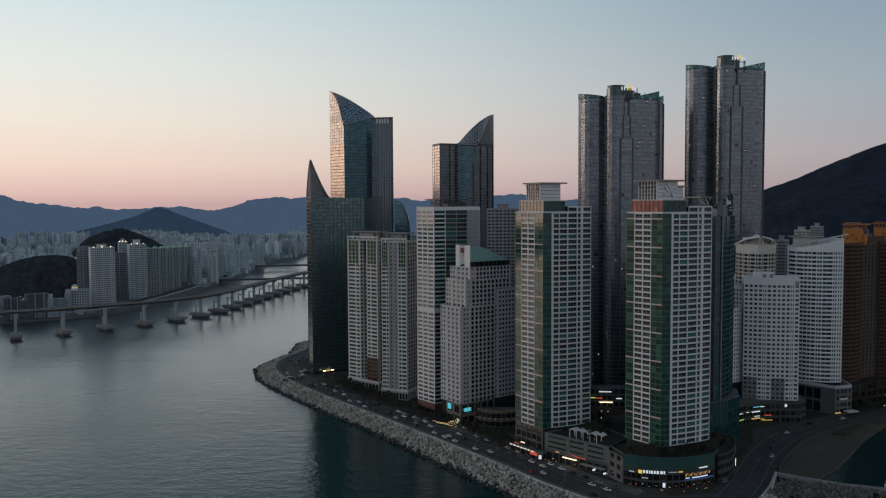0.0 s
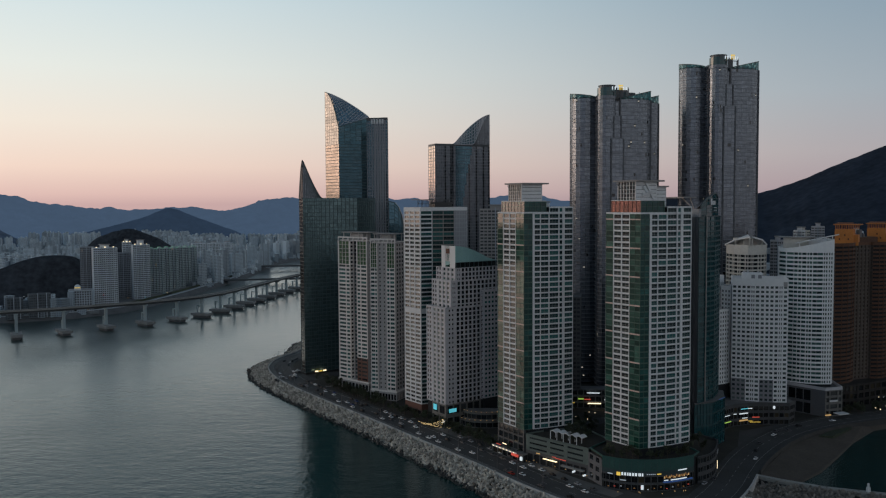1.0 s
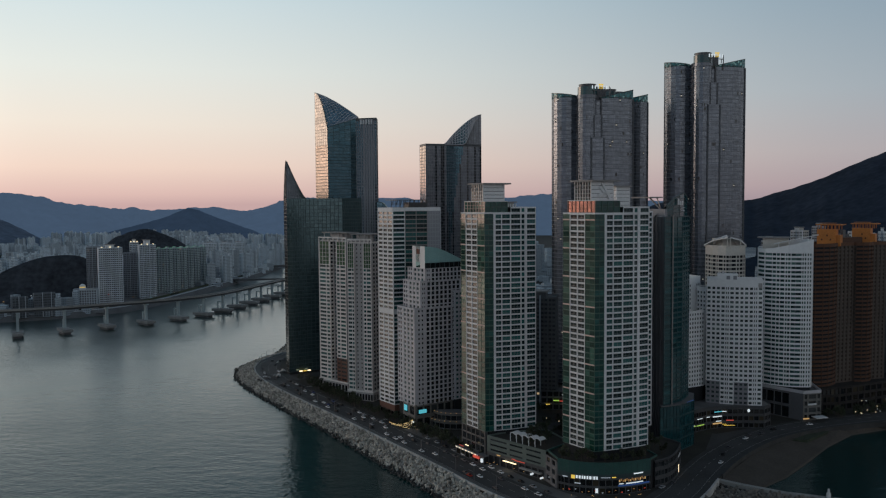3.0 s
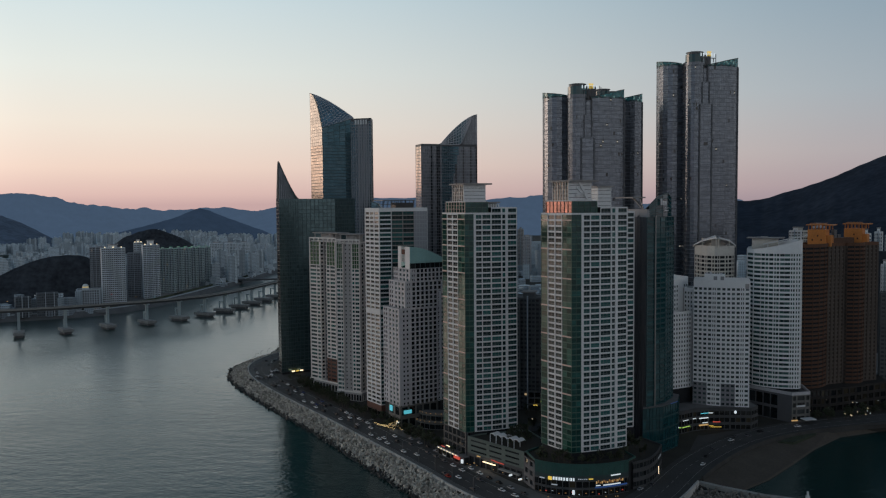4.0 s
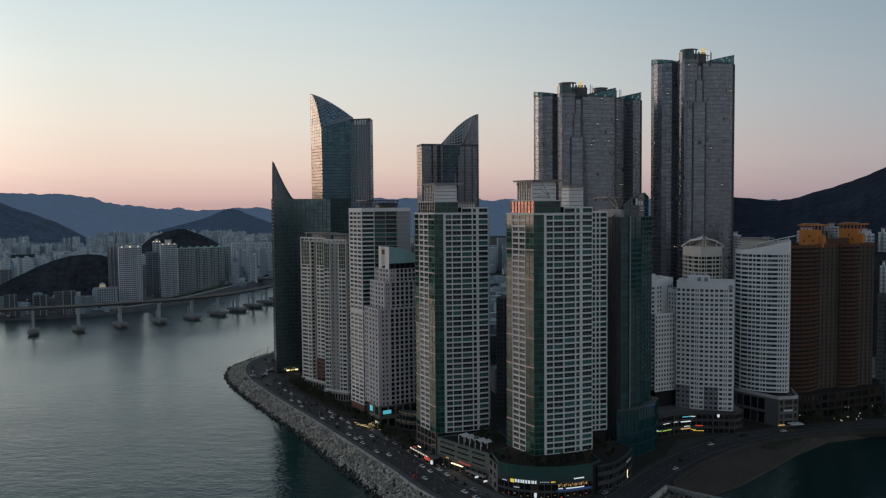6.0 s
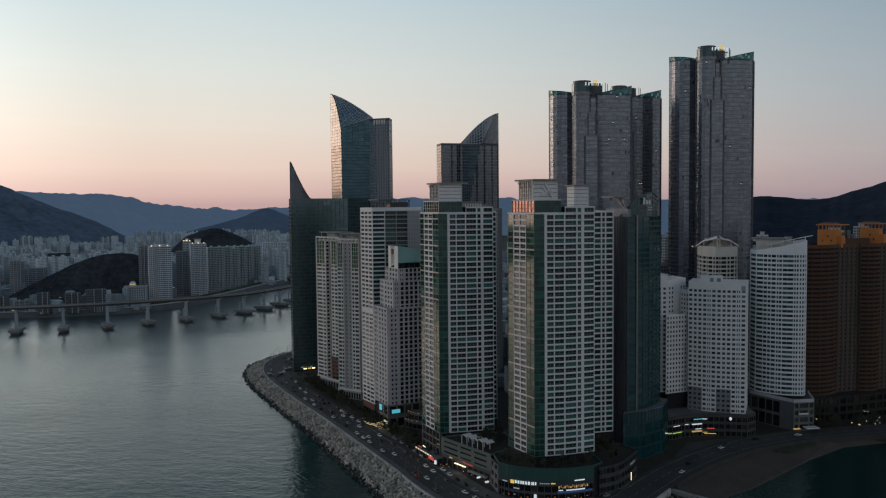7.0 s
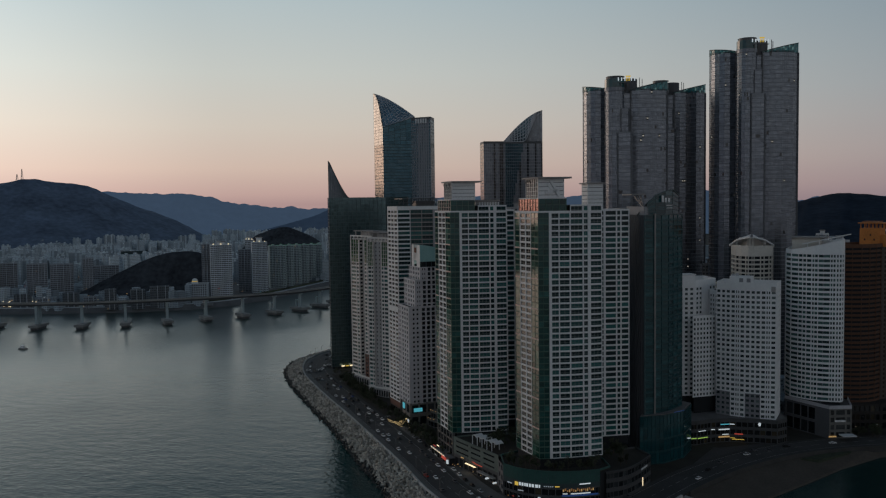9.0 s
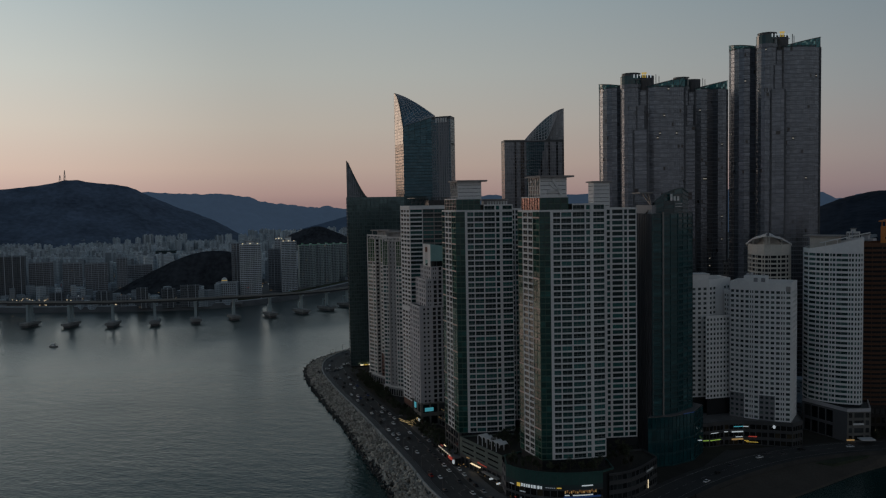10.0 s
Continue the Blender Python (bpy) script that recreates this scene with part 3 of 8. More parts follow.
KERB = [(-150, 980), (-149, 906), (-163, 866), (-168, 835), (-163, 800), (-144, 755), (-116, 712), (-79, 660), (-43, 612), (-12, 568), (15, 530), (38, 497), (60, 462), (92, 425), (125, 410), (155, 422), (180, 456),
        (197, 489), (214, 518), (240, 552), (268, 579), (312, 604), (420, 640), (900, 700)]
WATERLINE = [(-172, 985), (-170, 906), (-184, 866), (-189, 828), (-178, 788), (-156, 746), (-127, 702), (-88, 647), (-53, 598), (-23, 553), (4, 511), (27, 478), (44, 448), (80, 408), (125, 392), (168, 406), (196, 448)]
LAND = KERB + [(3500, 900), (3500, 4800), (-330, 4800), (-330, 2700), (-300, 2100), (-250, 1640), (-215, 1500), (-170, 1250)]
land = Soup()
land.prism(LAND, -2, GROUND)
solid("ground", land, "soil", "dark built-up peninsula ground between the towers", "ground")

def offset_line(pts, d):
    """The line moved d metres to its left."""
    out = []
    for i, p in enumerate(pts):
        a, b = Vector(pts[max(0, i - 1)]), Vector(pts[min(len(pts) - 1, i + 1)])
        t = (b - a).normalized()
        out.append((p[0] - t.y * d, p[1] + t.x * d))
    return out


FAR_SHORE = [(-4800, 890), (-1500, 1050), (-873, 1096), (-800, 1110), (-690, 1140), (-606, 1168), (-536, 1212), (-492, 1272), (-475, 1353), (-464, 1480), (-460, 1617), (-452, 1767), (-450, 1903), (-470, 2254), (-420, 2697), (-335, 2900)]
FAR_TOP = 8.0
FARLAND = offset_line(FAR_SHORE, 7.0) + [(-335, 4900), (-4800, 4900)]
far_land = Soup()
far_land.prism(FARLAND, -2, FAR_TOP)
solid("ground", far_land, "roof_grey", "dim far bank of the bay under the city", "ground")
quay = Soup()
quay.strip([(*p, -0.8) for p in FAR_SHORE], [(*p, 3.6) for p in offset_line(FAR_SHORE, 3.0)])
quay.strip([(*p, 3.6) for p in offset_line(FAR_SHORE, 3.0)], [(*p, FAR_TOP) for p in offset_line(FAR_SHORE, 7.1)])
solid("embankment", quay, "bank_stone", "sloping grey stone embankment of the far shore", "embankment")

# the shore road follows the kerb
def ribbon(pts, d0, d1, z, th=0.0):
    s = Soup()
    lo, hi = offset_line(pts, d0), offset_line(pts, d1)
    for i in range(len(pts) - 1):
        if th:
            s.prism([lo[i], lo[i + 1], hi[i + 1], hi[i]], z - th, z)
        else:
            s.face((*lo[i], z), (*lo[i + 1], z), (*hi[i + 1], z), (*hi[i], z))
    return s


def smooth(pts, n=3):
    """Rounds a line by corner cutting."""
    for _ in range(n):
        out = [pts[0]]
        for a, b in zip(pts, pts[1:]):
            out += [lerp2(a, b, 0.25), lerp2(a, b, 0.75)]
        pts = out + [pts[-1]]
    return pts


SHORE = smooth(KERB[:-1], 2)
WEST = [p for p in SHORE if p[0] < 126]
EAST = [p for p in SHORE if p[0] >= 120]
solid("road", ribbon(SHORE, 4.5, 21, GROUND + 0.02), "asphalt", "dark asphalt shore road with parked cars", "road")
solid("pavement", ribbon(EAST, 0.6, 4.4, GROUND + 0.16, 0.3), "dark_pave", "dark harbour footway beside the beach", "pavement")
solid("sea_wall", ribbon([p for p in EAST if p[1] < 492], -0.6, 0.5, GROUND + 1.0, 4.0), "parapet_concrete", "pale concrete parapet round the road's bend", "wall")
solid("sea_wall", ribbon([p for p in EAST if p[1] > 486], -0.6, 0.5, GROUND + 0.8, 4.0), "dark_pave", "low dark wall above the beach", "wall")
solid("pavement", ribbon(WEST, 0.6, 4.4, GROUND + 0.16, 0.3), "paving", "pale promenade pavement along the sea wall", "pavement")
solid("pavement", ribbon(SHORE, 21.1, 24.0, GROUND + 0.16, 0.3), "dark_pave", "paved footway before the towers", "pavement")
solid("pavement", ribbon([p for p in WEST if p[1] < 575 and p[0] < 96], 24.1, 33.5, GROUND + 0.05, 0.3), "paving", "grey paved forecourt before the shops", "pavement")
solid("sea_wall", ribbon(WEST, -0.6, 0.5, GROUND + 1.0, 4.0), "parapet_concrete", "low concrete parapet wall along the shore", "wall")

# ---- hills ----
def hill(name, ridge, front, back, mat, label, category="hill", base=3.0, rough=6.0, along=3, kind="structure", seed=0.0, cuts=2):
    """A wooded hill: a ridge line that falls to the ground on both sides."""
    pts = [tuple(p) for p in ridge]
    for _ in range(cuts):
        cut = [pts[0]]
        for a, b in zip(pts, pts[1:]):
            cut += [tuple(Vector(a).lerp(Vector(b), 0.25)), tuple(Vector(a).lerp(Vector(b), 0.75))]
        pts = cut + [pts[-1]]
    line = []
    for a, b in zip(pts, pts[1:]):
        for i in range(along):
            line.append(Vector(a).lerp(Vector(b), i / along))
    line.append(Vector(pts[-1]))
    rows, steps = [], [-1.0, -0.85, -0.68, -0.5, -0.35, -0.2, -0.08, 0.0, 0.15, 0.5, 1.0]
    for p in line:
        away = Vector((p.x - 100, p.y, 0)).normalized()
        row = []
        for s in steps:
            d = s * (front if s < 0 else back)
            fall = (1 - abs(s)) ** 1.15
            h = base + (p.z - base) * fall
            q = p + away * d
            k = noise.noise(Vector((q.x * 0.012 + seed, q.y * 0.012, 3.1))) * 1.6 + noise.noise(Vector((q.x * 0.05, q.y * 0.05 + seed, 7.7)))
            h += k * rough * (0.45 if s == 0 else 1.0) * min(1.0, (1 - abs(s)) * 4)
            row.append((q.x, q.y, h if abs(s) < 1 else base - 4))
        rows.append(row)
    s = Soup()
    n = len(steps)
    s.v = [q for row in rows for q in row]
    for i in range(len(rows) - 1):
        for j in range(n - 1):
            s.f.append((i * n + j, i * n + j + 1, (i + 1) * n + j + 1, (i + 1) * n + j))
    ob = tagged(new(name, s.mesh(name, mat)), label, category, kind=kind)
    for pl in ob.data.polygons:
        pl.use_smooth = True
    return ob


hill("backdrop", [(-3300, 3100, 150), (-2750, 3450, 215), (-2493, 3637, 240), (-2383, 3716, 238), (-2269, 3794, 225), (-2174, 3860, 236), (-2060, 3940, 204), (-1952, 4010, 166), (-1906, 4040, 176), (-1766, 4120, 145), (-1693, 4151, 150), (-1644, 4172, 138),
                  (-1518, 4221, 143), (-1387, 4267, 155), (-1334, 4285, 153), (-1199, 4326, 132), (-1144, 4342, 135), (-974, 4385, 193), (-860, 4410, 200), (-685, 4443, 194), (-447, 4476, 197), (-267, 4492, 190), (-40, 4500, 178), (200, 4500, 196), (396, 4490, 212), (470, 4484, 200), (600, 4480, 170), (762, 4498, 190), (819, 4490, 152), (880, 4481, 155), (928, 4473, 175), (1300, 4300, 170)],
     420, 150, "farthest_wood_haze", "hazy blue mountain range on the horizon", "mountains", rough=13, along=5, cuts=1)
hill("backdrop", [(-1560, 3240, 30), (-1385, 3304, 74), (-1286, 3346, 100), (-1204, 3377, 131), (-1152, 3396, 156), (-1110, 3411, 142), (-1037, 3435, 106), (-950, 3461, 77), (-850, 3480, 30)], 260, 250, "far_wood_haze", "wooded hill far behind the city, tinted blue-grey for haze", "hill", rough=5, cuts=1)
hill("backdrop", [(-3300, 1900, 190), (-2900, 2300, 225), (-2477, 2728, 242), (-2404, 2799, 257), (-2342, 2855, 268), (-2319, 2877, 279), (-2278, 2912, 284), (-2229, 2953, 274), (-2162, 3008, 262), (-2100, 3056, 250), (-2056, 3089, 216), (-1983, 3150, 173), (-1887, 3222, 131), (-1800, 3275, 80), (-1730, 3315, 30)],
     700, 300, "mountain_wood_haze", "dark wooded mountain behind the far city", "mountain", rough=5, cuts=1, along=4)
hill("hill", [(-1010, 2268, 30), (-974, 2284, 72), (-933, 2302, 92), (-892, 2319, 101), (-850, 2335, 88), (-794, 2356, 52), (-750, 2370, 20)], 130, 150, "wood_hill_haze", "small dark wooded hill among the apartments", "hill")
hill("hill", [(-800, 1265, 10), (-748, 1292, 40), (-715, 1310, 60), (-680, 1330, 77), (-648, 1346, 85), (-620, 1360, 85), (-598, 1372, 76), (-580, 1385, 50), (-566, 1395, 10)], 75, 90, "wood_hill_haze", "dark wooded mound by the far shore", "hill", seed=9.0, rough=3)
hill("hill", [(376, 774, 70), (384, 774, 108), (394, 773, 119), (408, 772, 121), (432, 770, 120), (450, 768, 119), (475, 764, 121), (500, 760, 117), (530, 754, 108)], 22, 24, "wood_hill_haze", "dark wooded knoll beside the brown tower", "hill", seed=4.0, rough=2)
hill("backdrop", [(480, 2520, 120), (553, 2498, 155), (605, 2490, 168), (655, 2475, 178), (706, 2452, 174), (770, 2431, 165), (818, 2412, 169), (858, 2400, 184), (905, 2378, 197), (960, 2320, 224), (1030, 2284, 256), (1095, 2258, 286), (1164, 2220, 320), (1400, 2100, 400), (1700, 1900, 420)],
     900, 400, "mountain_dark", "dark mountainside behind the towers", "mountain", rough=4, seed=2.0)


# ---- twin-winged apartment towers by the shore ----
def shore_tower(name, label, l, c, r, base, foot, rear, name_bars=0):
    """White and green apartment tower with a glazed crown and a flat-roofed core on top."""
    b = Building(name, label, c[0], c[1], foot)
    L, C, R = Vector(l), Vector(c), Vector(r)
    u, v = (R - C).normalized(), (L - C).normalized()
    back = Vector((-u.y, u.x))
    n, fh = 41, (159.0 - base) / 41
    top = base + n * fh
    # sea-facing wall: two green strips with white window bays between
    lw = [lerp2(l, c, s) for s in (0, 0.22, 0.70, 1.0)]
    # street-facing wall, slightly bowed: dark green corner, then window bays
    bow = arc(c, r, 1.3, 100)
    rw = [bow[0], bow[16], bow[49], bow[79], bow[100]]
    street = dict(lo=0.13, hi=0.85, mull="window_frame", inset=0.5)
    b.face(rw[1], rw[2], base, n, fh, [(0.13, 0.455), (0.50, 0.96)], **street)
    b.face(rw[2], rw[3], base, n, fh, [(0.02, 0.645), (0.71, 0.92)], **street)
    b.face(rw[3], rw[4], base, n, fh, [(0.11, 0.965)], **street)
    b.face(lw[1], lw[2], base, n, fh, [(0.04, 0.47), (0.53, 0.96)], glass="pane_pale", lo=0.2, hi=0.88, mull="mullion_pale")
    b.face(lw[0], lw[1], base, n, fh, [(0.06, 0.94)], wall="mullion_green", glass="pane_green", lo=0.12, hi=0.94, inset=0.12, proud=0.02, name="glazed_strip")
    b.face(lw[2], lw[3], base, n, fh, [(0.03, 0.49), (0.51, 0.97)], wall="mullion_green", glass="pane_green", lo=0.12, hi=0.94, inset=0.12, proud=0.02, name="glazed_strip")
    b.face(rw[0], rw[1], base, n, fh, [(0.03, 0.47), (0.50, 0.97)], wall="mullion_green", glass="pane_deep", lo=0.12, hi=0.94, inset=0.12, proud=0.02, name="glazed_strip")
    bl = R + back * 27
    ml = L + u * 14 + back * 12
    poly = [l, c, rw[1], rw[2], rw[3], r, tuple(bl), tuple(ml)]
    b.block(poly, foot, top)
    b.face(r, bl, base, n, fh, even(4))
    b.face(bl, ml, base, n, fh, even(5))
    b.face(ml, l, base, n, fh, even(3))
    # pink stone bands every fifth storey
    for k in range(1, 9):
        z = base + (n - 1 - 5 * (k - 1)) * fh - 0.2
        for a, e in ((lw[0], lw[1]), (lw[2], lw[3]), (rw[0], rw[1])):
            t = (Vector(e) - Vector(a)).normalized()
            o = Vector((t.y, -t.x)) * 0.18
            b.soup("stone_band", "pink_band" if a != rw[0] else "mullion_green").prism([tuple(Vector(a) + o), tuple(Vector(e) + o), tuple(Vector(e) - o), tuple(Vector(a) - o)], z, z + 0.75)
    # raised end of the street wing
    bm = lerp2(c, r, 0.49)
    up = [rw[2], rw[3], r, tuple(bl), tuple(Vector(bm) + back * 27)]
    b.face(rw[2], rw[3], top, 1, 4.0, [(0.03, 0.625), (0.71, 0.91)], lo=0.1, hi=0.8, mull="window_frame")
    b.face(rw[3], rw[4], top, 1, 4.0, [(0.14, 0.95)], lo=0.1, hi=0.8, mull="window_frame")
    b.face(r, bl, top, 1, 4.0, even(4))
    b.block(up, top - 1, top + 4.0)
    b.parapet(poly, top, 0.9, "white_wall")
    # glazed crown, set back a little from the sea wall
    cl, cc, cr = Vector(lerp2(l, c, 0.10)) + u * 1.0, C + u * 0.6 + v * 0.4, Vector(bow[43])
    cp = [tuple(cl), tuple(cc), tuple(cr), tuple(cr + back * 14), tuple(cl + u * 12 + back * 6)]
    b.face(cp[0], cp[1], top + 0.9, 3, 2.13, even(7, 0.02, 0.98, 0.89), wall="pink_band" if name_bars else "rose_frame", glass="pane_green" if name_bars else "pane_sunset_crown", lo=0.06, hi=0.94, inset=0.2, name="crown_frame")
    b.face(cp[1], cp[2], top + 0.9, 2, 3.2, even(4, 0.02, 0.98, 0.9), wall="mullion_green", glass="pane_deep", lo=0.05, hi=0.95, inset=0.2, name="crown_frame_dark")
    b.face(cp[2], cp[3], top + 0.9, 2, 3.2, even(3, 0.02, 0.98, 0.88), wall="mullion_green", glass="pane_green", inset=0.2, name="crown_frame_dark")
    b.block(cp, top, top + 7.3)
    b.parapet(cp, top + 7.3, 0.5, "white_trim", name="crown_edge")
    # lift core with its wide flat roof
    k0 = C + u * 2.5 + back * 8
    kp = [tuple(k0 + v * 13), tuple(k0), tuple(k0 + u * 14.5), tuple(k0 + u * 14.5 + back * 9), tuple(k0 + v * 13 + u * 8)]
    b.face(kp[0], kp[1], top + 7, 5, 2.2, even(6, 0.02, 0.98, 0.80), wall="pale_tower", glass="pane_pale", lo=0.06, hi=0.94, inset=0.3, name="core_lattice")
    b.face(kp[1], kp[2], top + 7, 5, 2.2, [(0.03, 0.97)], wall="white_wall", glass="pane_dark", lo=0.0, hi=0.12, inset=0.15, name="core_louvre")
    b.face(kp[2], kp[3], top + 7, 5, 2.2, [(0.03, 0.97)], wall="white_wall", glass="pane_dark", lo=0.0, hi=0.12, inset=0.15, name="core_louvre")
    b.block(kp, top + 6, top + 18.3)
    slab = [tuple(k0 + v * 19 - back * 3.0), tuple(k0 - u * 0.5 - back * 2.5), tuple(k0 + u * 18 - back * 2.5), tuple(k0 + u * 18 + back * 8), tuple(k0 + v * 17 + u * 9)]
    b.prism("flat_roof", "roof_slab", slab, top + 18.0, top + 18.9)
    for k in (0.2, 0.5, 0.8):
        p = lerp2(slab[0], slab[1], k)
        b.soup("roof_strut", "steel").beam((p[0] + back.x, p[1] + back.y, top + 17.4), (kp[0][0] * (1 - k) + kp[1][0] * k, kp[0][1] * (1 - k) + kp[1][1] * k, top + 14), 0.25, 0.25)
    # rear wing, parallel and further from the sea
    W = Vector(rear)
    wp = [tuple(W - u * 32), tuple(W), tuple(W + back * 24), tuple(W - u * 32 + back * 24)]
    b.face(wp[0], wp[1], base - 3, n + 1, fh, [(0.06, 0.20), (0.23, 0.41), (0.44, 0.50), (0.54, 0.74), (0.765, 0.825), (0.85, 0.985)], lo=0.2, hi=0.9)
    b.face(wp[1], wp[2], base - 3, n + 1, fh, even(4))
    b.face(wp[3], wp[0], base - 3, n + 1, fh, even(4))
    b.block(wp, foot, base - 3 + (n + 1) * fh + 0.4)
    b.parapet(wp, base - 3 + (n + 1) * fh, 0.8, "white_wall")
    r0 = W - u * 25 + back * 2
    wide = 14.0 if name_bars else 9.5
    rp = [tuple(r0), tuple(r0 + u * wide), tuple(r0 + u * wide + back * 10), tuple(r0 + back * 10)]
    rise = 7.0 if name_bars else 16.2
    b.run(rp + [rp[0]], base + n * fh, 3 if name_bars else 7, rise / 3 - 0.2 if name_bars else 2.26, [(0.03, 0.97)], wall="taupe_wall" if name_bars else "white_wall", glass="pane_dark", lo=0.0, hi=0.12, inset=0.15, name="core_louvre")
    b.block(rp, base + n * fh - 1, base + n * fh + rise)
    rs = [tuple(Vector(p) + (Vector(p) - (r0 + u * wide / 2 + back * 5)) * 0.25) for p in rp]
    b.prism("flat_roof", "roof_slab", rs, base + n * fh + rise - 0.4, base + n * fh + rise + 0.4)
    if name_bars:
        # letters as plain bars under the rear roof
        for i in range(name_bars):
            p = r0 + u * (2.5 + 1.75 * i) - back * 0.6
            b.soup("sign_bar", "white_trim", "pale sign bar").box(p.x, p.y, top + 3.6, top + 6.0, 0.95, 0.3, math.atan2(u.y, u.x))
    else:
        # crossed emblem on the core
        m = k0 + u * 8.5 - back * 0.6
        for d0, d1 in (((-1.8, 17.4), (3.2, 8.6)), ((-4.4, 10.6), (5.0, 12.6)), ((-3.4, 15.2), (0.6, 11.0))):
            b.soup("emblem_bar", "white_trim", "white crossed emblem").beam((*(m + u * d0[0]), top + d0[1]), (*(m + u * d1[0]), top + d1[1]), 0.9, 1.3)
    return b, (L, C, R, u, v, back, top)


tower_a, frame_a = shore_tower("apartment_tower", "white and green apartment tower with glazed crown on a curved podium", (106.0, 483.2), (121.5, 463.8), (153.6, 478.5), 28.0, 20.0, (166.0, 532.0))
tower_a.done()
tower_b, frame_b = shore_tower("apartment_tower", "white and green apartment tower with red-lit shops at its foot", (46.4, 535.9), (61.5, 514.4), (93.4, 528.0), 25.0, 6.0, (92.0, 565.0), 8)
# street base of the second tower
for p, q in (((46.4, 535.9), (61.5, 514.4)), ((61.5, 514.4), (93.4, 528.0))):
    tower_b.face(p, q, 6.0, 4, 4.75, even(5, 0.03, 0.97, 0.85), wall="mullion", glass="pane_dark", lo=0.12, hi=0.9, inset=0.2, name="street_base")
tower_b.done()

# ---- stepped grey hotel block with the green barrel roof ----
b = Building("office_tower", "grey stone stepped tower with curved green copper roof", 14, 592)
ud, vd = Vector((0.80, 0.60)), Vector((-0.585, 0.81))
lo0 = Vector((12.0, 589.5))
lev = [(0.0, 9.0, 91.0), (5.0, 91.0, 110.0), (9.0, 110.0, 119.5)]
end = lo0 + ud * 47
fh = 3.28
for i, (s, z0, z1) in enumerate(lev):
    p = lo0 + ud * s
    n = int(round((z1 - z0 - (13 if i == 0 else 0)) / fh))
    zb = z1 - n * fh
    poly = [tuple(p + vd * 17), tuple(p), tuple(end), tuple(end + vd * 24), tuple(p + vd * 24)]
    b.face(poly[0], poly[1], zb, n, fh, even(3, 0.06, 0.94, 0.55), wall="stone_grey", glass="pane_band", lo=0.25, hi=0.8)
    m = p + ud * (9 if i == 0 else 5)
    b.face(poly[1], tuple(m), zb, n, fh, even(2, 0.25, 0.9, 0.5), wall="stone_grey", glass="pane_dark", lo=0.3, hi=0.75)
    b.face(tuple(m), poly[2], zb, n, fh, even(10, 0.01, 0.99, 0.66), wall="stone_grey", glass="pane_dark", lo=0.14, hi=0.86)
    b.face(poly[2], poly[3], zb, n, fh, even(5), wall="stone_grey", glass="pane_dark")
    b.face(poly[4], poly[0], zb, n, fh, even(2), wall="stone_grey", glass="pane_dark")
    b.block(poly, 6 if i == 0 else z0 - 1, z1)
    b.parapet(poly, z1, 0.8 if i < 2 else 0.0, "stone_grey")
tp = lo0 + ud * 9
b.face(tuple(tp + vd * 17), tuple(tp), 119.5, 1, 15.6, [(0.28, 0.62)], wall="white_trim", glass="pane_green", lo=0.02, hi=0.28, inset=0.1, name="sign_wall")
b.soup("sign_panel", "brick_red").box(*(tp + vd * 9 - ud * 0.15), 129.5, 133.0, 0.3, 4.0, math.atan2(ud.y, ud.x))
b.face(tuple(tp), tuple(end), 119.5, 1, 4.0, even(9, 0.02, 0.98, 0.9), wall="mullion_teal", glass="pane_dark", lo=0.05, hi=0.9, name="eaves_glazing")
prof = [(0, 135.1), (0.12, 134.8), (0.28, 133.6), (0.45, 131.4), (0.62, 128.6), (0.78, 125.8), (1.0, 123.5)]
f0 = [tp + ud * (38 * s) for s, _ in prof]
fr = [(p.x - vd.x * 0.4, p.y - vd.y * 0.4, z) for p, (_, z) in zip(f0, prof)]
bk = [(p.x + vd.x * 17, p.y + vd.y * 17, z) for p, (_, z) in zip(f0, prof)]
s = b.soup("barrel_roof", "copper_green")
s.strip(fr, bk)
s.strip([(q[0], q[1], 123.4) for q in fr], fr)
s.strip([(q[0], q[1], 119.5) for q in bk], bk)
s.face((*fr[0][:2], 123.4), fr[0], bk[0], (*bk[0][:2], 119.5))
# lower east wing of the block
wq = lo0 + ud * 33 - vd * 2.5
wp = [tuple(wq), tuple(wq + ud * 20), tuple(wq + ud * 20 + vd * 16), tuple(wq + vd * 16)]
b.run(wp[:3], 23.0, 24, 3.28, even(6, 0.02, 0.98, 0.66), wall="stone_grey", glass="pane_teal", lo=0.25, hi=0.75)
b.face(wp[3], wp[0], 23.0, 24, 3.28, even(4), wall="stone_grey", glass="pane_dark")
b.block(wp, 6, 23 + 24 * 3.28)
b.parapet(wp, 23 + 24 * 3.28, 1.0, "stone_grey")
# lobby floors with lit screens
b.face(tuple(lo0 + vd * 17), tuple(lo0), 6, 2, 8.4, [(0.08, 0.42), (0.56, 0.92)], wall="podium_grey", glass="pane_dark", lo=0.12, hi=0.8, name="lobby_wall")
b.face(tuple(lo0), tuple(lo0 + ud * 32), 6, 2, 8.4, even(5, 0.03, 0.97, 0.8), wall="podium_grey", glass="pane_dark", lo=0.12, hi=0.8, name="lobby_wall")
sg = lo0 + vd * 13 - ud * 0.35
b.soup("screen", "lamp_cyan", "bright cyan screen").box(sg.x, sg.y, 16.8, 20.8, 0.3, 3.8, math.atan2(ud.y, ud.x))
sg = lo0 + ud * 6 - vd * 0.35
b.soup("screen", "lamp_cyan", "bright cyan screen").box(sg.x, sg.y, 16.4, 19.0, 6.4, 0.3, math.atan2(ud.y, ud.x))
sg = lo0 + vd * 3.5 - ud * 0.4
